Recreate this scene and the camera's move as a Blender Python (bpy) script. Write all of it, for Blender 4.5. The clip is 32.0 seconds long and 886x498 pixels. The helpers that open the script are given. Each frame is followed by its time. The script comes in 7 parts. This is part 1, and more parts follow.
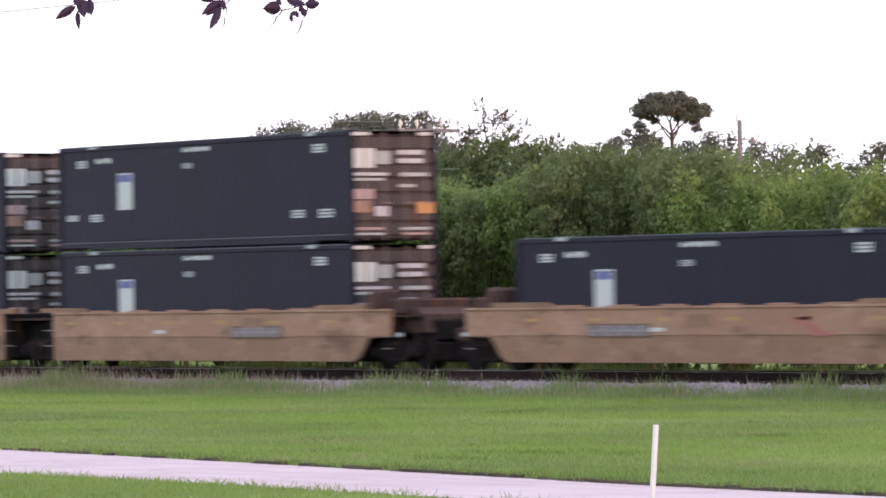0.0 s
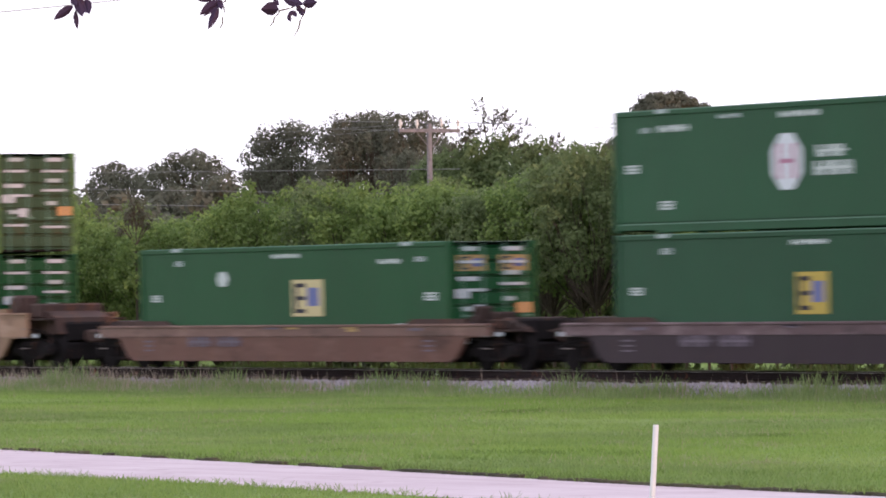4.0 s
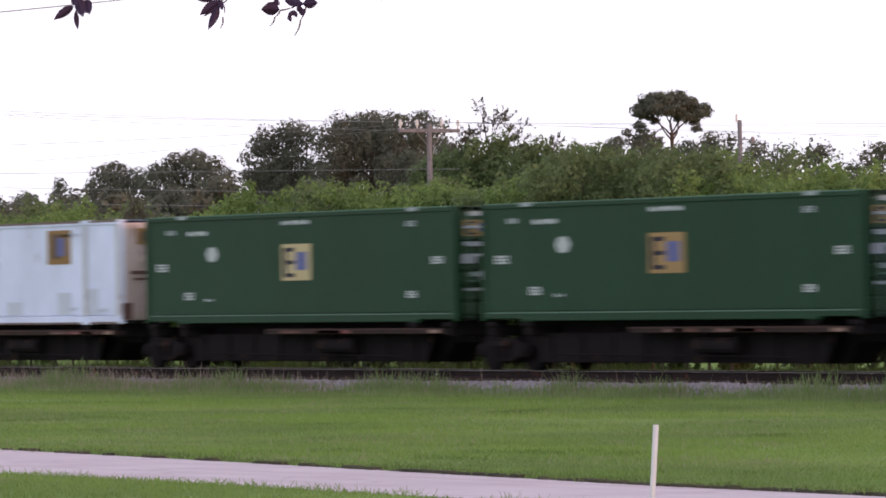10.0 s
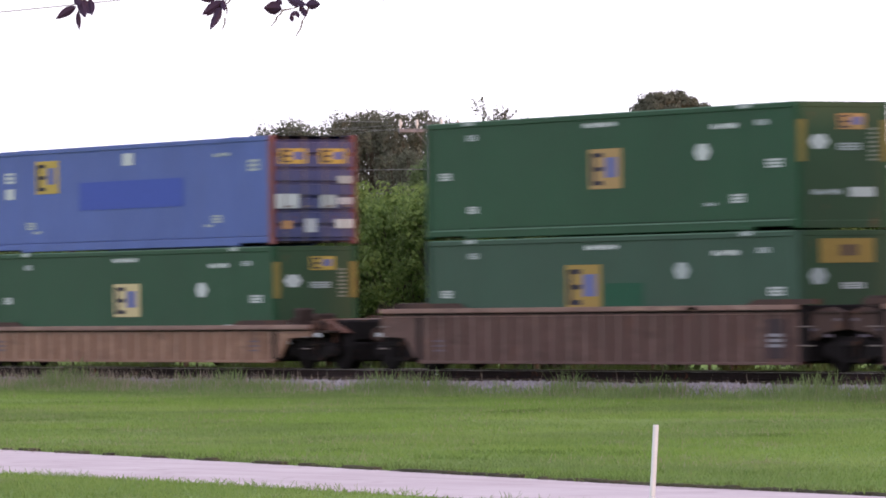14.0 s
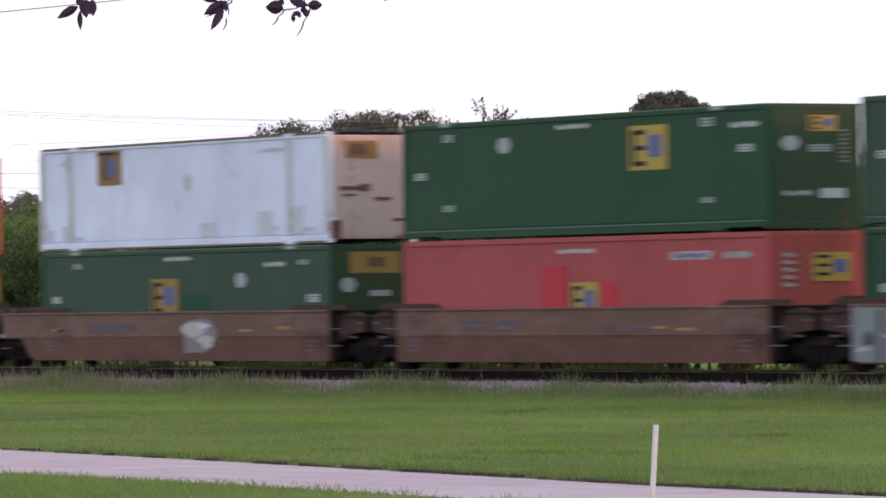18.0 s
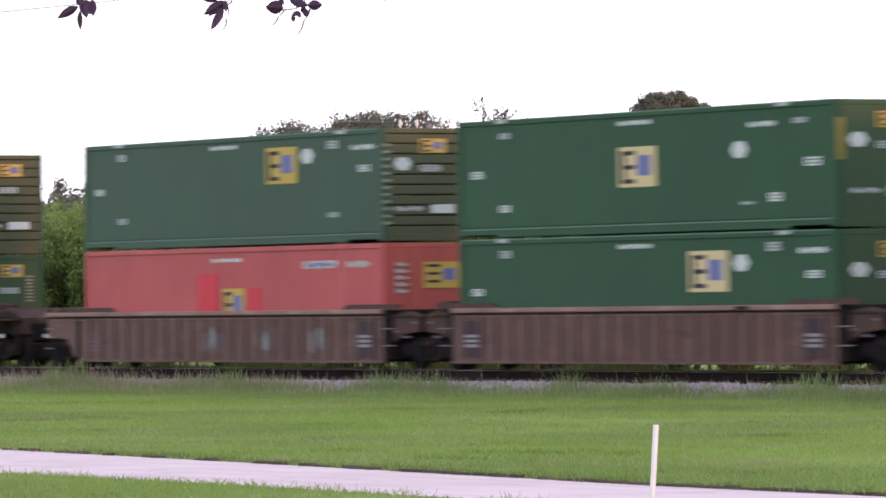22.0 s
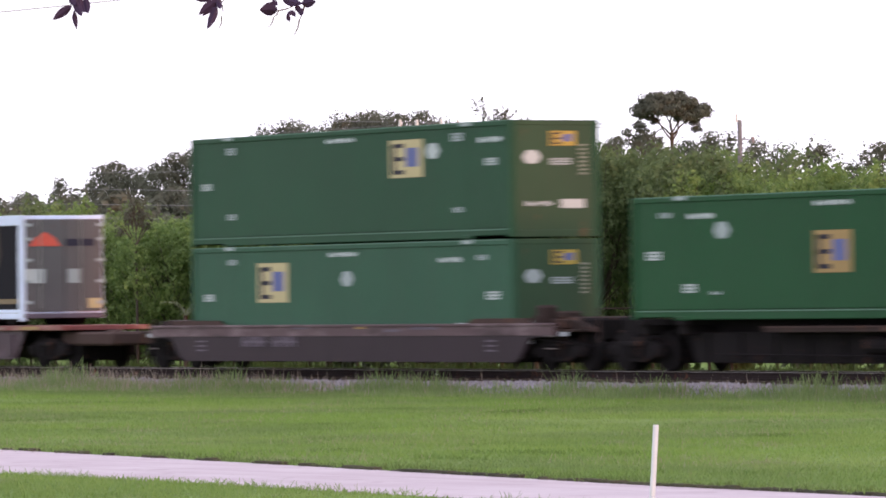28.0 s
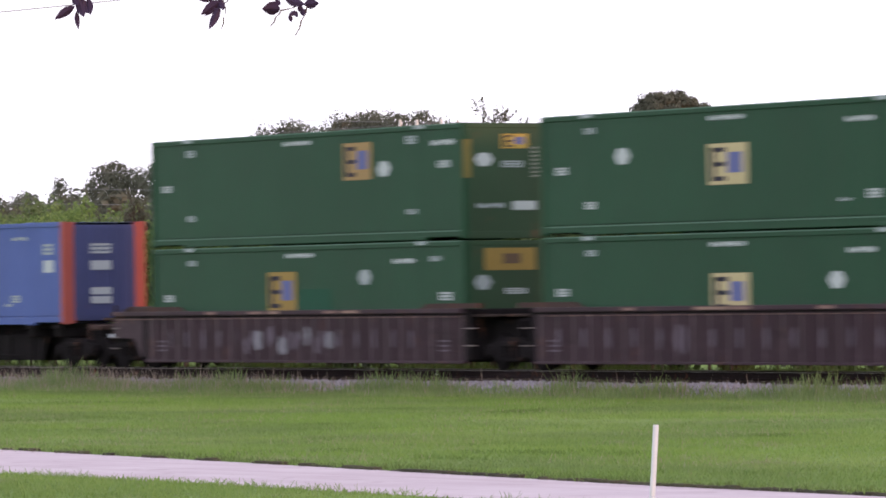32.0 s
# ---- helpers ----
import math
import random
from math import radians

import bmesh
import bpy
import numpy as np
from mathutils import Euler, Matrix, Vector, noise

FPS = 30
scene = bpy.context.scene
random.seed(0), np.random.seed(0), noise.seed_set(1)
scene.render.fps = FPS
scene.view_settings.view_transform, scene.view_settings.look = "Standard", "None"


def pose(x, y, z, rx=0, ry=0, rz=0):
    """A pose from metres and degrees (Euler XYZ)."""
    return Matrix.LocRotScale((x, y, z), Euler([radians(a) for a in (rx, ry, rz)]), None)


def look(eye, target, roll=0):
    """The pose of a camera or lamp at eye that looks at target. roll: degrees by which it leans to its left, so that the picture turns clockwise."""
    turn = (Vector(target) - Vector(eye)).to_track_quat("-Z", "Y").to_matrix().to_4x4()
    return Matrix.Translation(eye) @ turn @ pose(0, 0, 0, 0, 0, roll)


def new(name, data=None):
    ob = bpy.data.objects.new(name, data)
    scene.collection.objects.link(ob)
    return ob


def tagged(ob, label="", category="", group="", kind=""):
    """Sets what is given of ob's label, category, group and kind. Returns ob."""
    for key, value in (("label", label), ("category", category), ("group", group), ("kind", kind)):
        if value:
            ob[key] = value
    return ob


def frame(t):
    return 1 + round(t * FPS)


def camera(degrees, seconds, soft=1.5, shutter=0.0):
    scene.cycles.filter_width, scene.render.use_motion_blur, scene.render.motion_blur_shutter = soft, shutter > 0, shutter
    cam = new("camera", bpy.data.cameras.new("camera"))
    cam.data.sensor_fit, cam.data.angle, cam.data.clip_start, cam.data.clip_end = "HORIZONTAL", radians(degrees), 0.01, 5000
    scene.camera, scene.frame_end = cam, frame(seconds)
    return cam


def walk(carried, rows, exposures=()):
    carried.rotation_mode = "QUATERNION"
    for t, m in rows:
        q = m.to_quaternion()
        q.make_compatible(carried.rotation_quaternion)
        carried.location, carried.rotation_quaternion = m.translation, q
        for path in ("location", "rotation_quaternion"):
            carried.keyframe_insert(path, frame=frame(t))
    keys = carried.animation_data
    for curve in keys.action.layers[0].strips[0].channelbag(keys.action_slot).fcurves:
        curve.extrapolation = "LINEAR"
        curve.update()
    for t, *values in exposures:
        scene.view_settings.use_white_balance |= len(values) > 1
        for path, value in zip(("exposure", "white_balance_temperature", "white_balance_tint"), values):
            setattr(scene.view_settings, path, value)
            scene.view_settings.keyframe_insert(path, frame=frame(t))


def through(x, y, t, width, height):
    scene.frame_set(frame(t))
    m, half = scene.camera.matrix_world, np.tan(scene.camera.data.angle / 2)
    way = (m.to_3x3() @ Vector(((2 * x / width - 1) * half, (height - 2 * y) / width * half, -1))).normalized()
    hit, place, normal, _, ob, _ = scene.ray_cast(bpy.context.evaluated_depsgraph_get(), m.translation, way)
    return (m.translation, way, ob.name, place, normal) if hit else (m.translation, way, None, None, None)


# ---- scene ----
# The camera stands still beside the lane and looks along the line through a long lens.
cam = camera(8.947, 32.0, soft=1.8, shutter=0.62)
EYE = Vector((0.0, -74.393, 1.787))
AIM = Vector((-0.854296, 0.519713, 0.008792))
SHOT = look(EYE, EYE + AIM * 100, -0.8)
walk(cam, [(0, SHOT), (32, SHOT)],
     exposures=[(0, 0.1), (1, 0.0), (2, -0.1), (5, 0.0), (6, 0.0), (7, -0.05), (8, -0.25), (9, -0.75), (10, -0.5), (11, -0.3), (12, -0.35), (13, -0.25), (16, -0.08),
                (17, -0.35), (18, -0.6), (19, -0.25), (20, 0.0), (21, 0.12), (22, 0.08), (23, 0.05), (24, 0.1), (25, 0.1), (27.5, -0.05), (29, 0.0), (30, -0.25), (31, -0.45), (32, -0.15)])

# ---- light: a bright overcast evening sky, faint warm light from along the line ----
world = bpy.data.worlds.new("overcast_sky")
scene.world = world
world.use_nodes = True
wn, wl = world.node_tree.nodes, world.node_tree.links
wn.clear()
w_out = wn.new("ShaderNodeOutputWorld")
w_bg = wn.new("ShaderNodeBackground")
w_sky = wn.new("ShaderNodeTexSky")
w_sky.sky_type = "NISHITA"
w_sky.sun_disc = False
w_sky.sun_elevation = radians(4)
w_sky.sun_rotation = radians(80)
w_sky.air_density, w_sky.dust_density, w_sky.ozone_density = 1.0, 4.0, 1.0
w_mix = wn.new("ShaderNodeMix")
w_mix.data_type = "RGBA"
w_mix.inputs[0].default_value = 0.68
w_mix.inputs[7].default_value = (25.0, 23.9, 27.0, 1)
wl.new(w_sky.outputs[0], w_mix.inputs[6])
wl.new(w_mix.outputs[2], w_bg.inputs[0])
w_bg.inputs[1].default_value = 0.1
wl.new(w_bg.outputs[0], w_out.inputs[0])

sun_data = bpy.data.lights.new("sun", "SUN")
sun_data.energy, sun_data.angle, sun_data.color = 2.3, radians(12), (1.0, 0.4, 0.22)
sun = new("sun", sun_data)
sun.matrix_world = look((60, 3, 6), (0, 0, 0))


# ---- materials ----
def nodes_of(name):
    m = bpy.data.materials.new(name)
    m.use_nodes = True
    nt = m.node_tree
    nt.nodes.clear()
    out = nt.nodes.new("ShaderNodeOutputMaterial")
    b = nt.nodes.new("ShaderNodeBsdfPrincipled")
    nt.links.new(b.outputs[0], out.inputs[0])
    return m, nt, b, out


def noise_node(nt, scale, detail=4.0, stretch=(1, 1, 1), rough=0.6):
    co = nt.nodes.new("ShaderNodeTexCoord")
    mp = nt.nodes.new("ShaderNodeMapping")
    mp.inputs["Scale"].default_value = stretch
    n = nt.nodes.new("ShaderNodeTexNoise")
    n.inputs["Scale"].default_value = scale
    n.inputs["Detail"].default_value = detail
    n.inputs["Roughness"].default_value = rough
    nt.links.new(co.outputs["Object"], mp.inputs[0])
    nt.links.new(mp.outputs[0], n.inputs["Vector"])
    return n.outputs["Fac"]


def ramp(nt, fac, a, b):
    r = nt.nodes.new("ShaderNodeMapRange")
    r.inputs["From Min"].default_value, r.inputs["From Max"].default_value = a, b
    nt.links.new(fac, r.inputs["Value"])
    return r.outputs[0]


def mixed(nt, fac, a, b):
    """A colour mix; a and b are colours or sockets, fac a number or socket."""
    n = nt.nodes.new("ShaderNodeMix")
    n.data_type = "RGBA"
    for sock, v in ((0, fac), (6, a), (7, b)):
        if hasattr(v, "is_linked"):
            nt.links.new(v, n.inputs[sock])
        elif sock == 0:
            n.inputs[0].default_value = v
        else:
            n.inputs[sock].default_value = (*v, 1)
    return n.outputs[2]


def shade(c, k):
    return tuple(min(1.0, x * k) for x in c)


def bump(nt, b, fac, strength, distance=0.01):
    n = nt.nodes.new("ShaderNodeBump")
    n.inputs["Strength"].default_value, n.inputs["Distance"].default_value = strength, distance
    nt.links.new(fac, n.inputs["Height"])
    nt.links.new(n.outputs[0], b.inputs["Normal"])


def paint(name, rgb, rough=0.5, dirt=0.3, rust=0.0, metal=0.0, faded=None, spec=0.16):
    """Weathered paint: blotches, streaks that run down, and rust."""
    m, nt, b, out = nodes_of(name)
    big = ramp(nt, noise_node(nt, 0.5, 3), 0.3, 0.7)
    streak = ramp(nt, noise_node(nt, 1.6, 5, (1, 1, 0.12)), 0.42, 0.75)
    fine = noise_node(nt, 14, 4)
    col = mixed(nt, big, shade(rgb, 0.9), shade(rgb, 1.1))
    grime = tuple(0.7 * x + 0.3 * y for x, y in zip(rgb, (0.07, 0.065, 0.055)))
    n = nt.nodes.new("ShaderNodeMath")
    n.operation = "MULTIPLY"
    n.inputs[1].default_value = dirt
    nt.links.new(streak, n.inputs[0])
    col = mixed(nt, n.outputs[0], col, grime)
    if faded:
        worn = ramp(nt, noise_node(nt, 1.1, 7, (0.6, 1, 1.6), 0.7), 0.5, 0.68)
        col = mixed(nt, worn, col, faded)
        deep = ramp(nt, noise_node(nt, 0.8, 6, (0.5, 2, 1.5), 0.65), 0.56, 0.66)
        col = mixed(nt, deep, col, shade(rgb, 0.6))
    if rust:
        spots = ramp(nt, noise_node(nt, 2.2, 8, (1, 1, 0.5), 0.7), 0.62 - 0.16 * rust, 0.74 - 0.1 * rust)
        col = mixed(nt, spots, col, (0.13, 0.055, 0.03))
    nt.links.new(col, b.inputs["Base Color"])
    b.inputs["Roughness"].default_value = rough
    b.inputs["Metallic"].default_value = metal
    b.inputs["Specular IOR Level"].default_value = spec
    bump(nt, b, fine, 0.12, 0.004)
    return m


def plain(name, rgb, rough=0.6, metal=0.0):
    m, nt, b, out = nodes_of(name)
    col = mixed(nt, noise_node(nt, 6, 5), shade(rgb, 0.85), shade(rgb, 1.12))
    nt.links.new(col, b.inputs["Base Color"])
    b.inputs["Roughness"].default_value, b.inputs["Metallic"].default_value = rough, metal
    b.inputs["Specular IOR Level"].default_value = 0.5 if metal else 0.12
    return m


def leafy(name, dark, light, through=0.35, russet=0.0):
    """Leaves that differ one from another and from patch to patch, and let some light through."""
    m, nt, b, out = nodes_of(name)
    g = nt.nodes.new("ShaderNodeNewGeometry")
    col = mixed(nt, g.outputs["Random Per Island"], dark, light)
    col = mixed(nt, ramp(nt, noise_node(nt, 0.55, 5), 0.42, 0.62), col, tuple(0.62 * d + 0.3 * l for d, l in zip(dark, light)))
    if russet:
        old = ramp(nt, noise_node(nt, 1.8, 4), 0.66, 0.72)
        n = nt.nodes.new("ShaderNodeMath")
        n.operation = "MULTIPLY"
        n.inputs[1].default_value = russet
        nt.links.new(old, n.inputs[0])
        col = mixed(nt, n.outputs[0], col, (0.16, 0.085, 0.055))
    nt.links.new(col, b.inputs["Base Color"])
    b.inputs["Roughness"].default_value = 0.6
    b.inputs["Specular IOR Level"].default_value = 0.25
    t = nt.nodes.new("ShaderNodeBsdfTranslucent")
    nt.links.new(col, t.inputs[0])
    mx = nt.nodes.new("ShaderNodeMixShader")
    mx.inputs[0].default_value = through
    nt.links.new(b.outputs[0], mx.inputs[1])
    nt.links.new(t.outputs[0], mx.inputs[2])
    nt.links.new(mx.outputs[0], out.inputs[0])
    return m


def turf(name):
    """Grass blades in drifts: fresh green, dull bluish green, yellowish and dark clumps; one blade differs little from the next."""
    m, nt, b, out = nodes_of(name)
    g = nt.nodes.new("ShaderNodeNewGeometry")
    pick = g.outputs["Random Per Island"]
    one = mixed(nt, pick, (0.145, 0.242, 0.056), (0.188, 0.31, 0.08))
    two = mixed(nt, pick, (0.128, 0.2, 0.068), (0.164, 0.248, 0.09))
    sun_bleached = mixed(nt, pick, (0.178, 0.274, 0.074), (0.226, 0.33, 0.104))
    pale = mixed(nt, pick, (0.16, 0.205, 0.1), (0.25, 0.285, 0.165))
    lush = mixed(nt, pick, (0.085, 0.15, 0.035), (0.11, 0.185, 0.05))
    col = mixed(nt, ramp(nt, noise_node(nt, 0.13, 5, (0.7, 1.0, 1), 0.6), 0.42, 0.6), one, two)
    col = mixed(nt, ramp(nt, noise_node(nt, 0.21, 4, (0.5, 0.8, 1), 0.55), 0.5, 0.68), col, sun_bleached)
    col = mixed(nt, ramp(nt, noise_node(nt, 0.6, 6, (0.6, 0.9, 1), 0.7), 0.56, 0.7), col, pale)
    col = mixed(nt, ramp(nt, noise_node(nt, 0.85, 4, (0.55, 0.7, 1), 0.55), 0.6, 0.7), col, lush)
    nt.links.new(col, b.inputs["Base Color"])
    b.inputs["Roughness"].default_value = 0.6
    b.inputs["Specular IOR Level"].default_value = 0.2
    t = nt.nodes.new("ShaderNodeBsdfTranslucent")
    nt.links.new(col, t.inputs[0])
    mx = nt.nodes.new("ShaderNodeMixShader")
    mx.inputs[0].default_value = 0.5
    nt.links.new(b.outputs[0], mx.inputs[1])
    nt.links.new(t.outputs[0], mx.inputs[2])
    nt.links.new(mx.outputs[0], out.inputs[0])
    return m


def earth(name, c1, c2, c3, s1, s2, rough=0.95, relief=0.4):
    m, nt, b, out = nodes_of(name)
    col = mixed(nt, ramp(nt, noise_node(nt, s1, 4), 0.35, 0.65), c1, c2)
    col = mixed(nt, ramp(nt, noise_node(nt, s2, 6), 0.5, 0.75), col, c3)
    nt.links.new(col, b.inputs["Base Color"])
    b.inputs["Roughness"].default_value = rough
    b.inputs["Specular IOR Level"].default_value = 0.15
    bump(nt, b, noise_node(nt, s2 * 4, 6), relief, 0.03)
    return m


def concrete(name):
    """Pale worn concrete: wheel lines along the lane, stains and grit."""
    m, nt, b, out = nodes_of(name)
    col = mixed(nt, ramp(nt, noise_node(nt, 0.5, 5), 0.35, 0.65), (0.37, 0.32, 0.365), (0.43, 0.38, 0.43))
    col = mixed(nt, ramp(nt, noise_node(nt, 1.4, 4, (0.05, 1.6, 1), 0.5), 0.5, 0.8), col, (0.33, 0.28, 0.315))
    col = mixed(nt, ramp(nt, noise_node(nt, 1.6, 6), 0.58, 0.78), col, (0.26, 0.215, 0.24))
    nt.links.new(col, b.inputs["Base Color"])
    b.inputs["Roughness"].default_value = 0.9
    b.inputs["Specular IOR Level"].default_value = 0.15
    bump(nt, b, noise_node(nt, 22, 5), 0.15, 0.02)
    return m


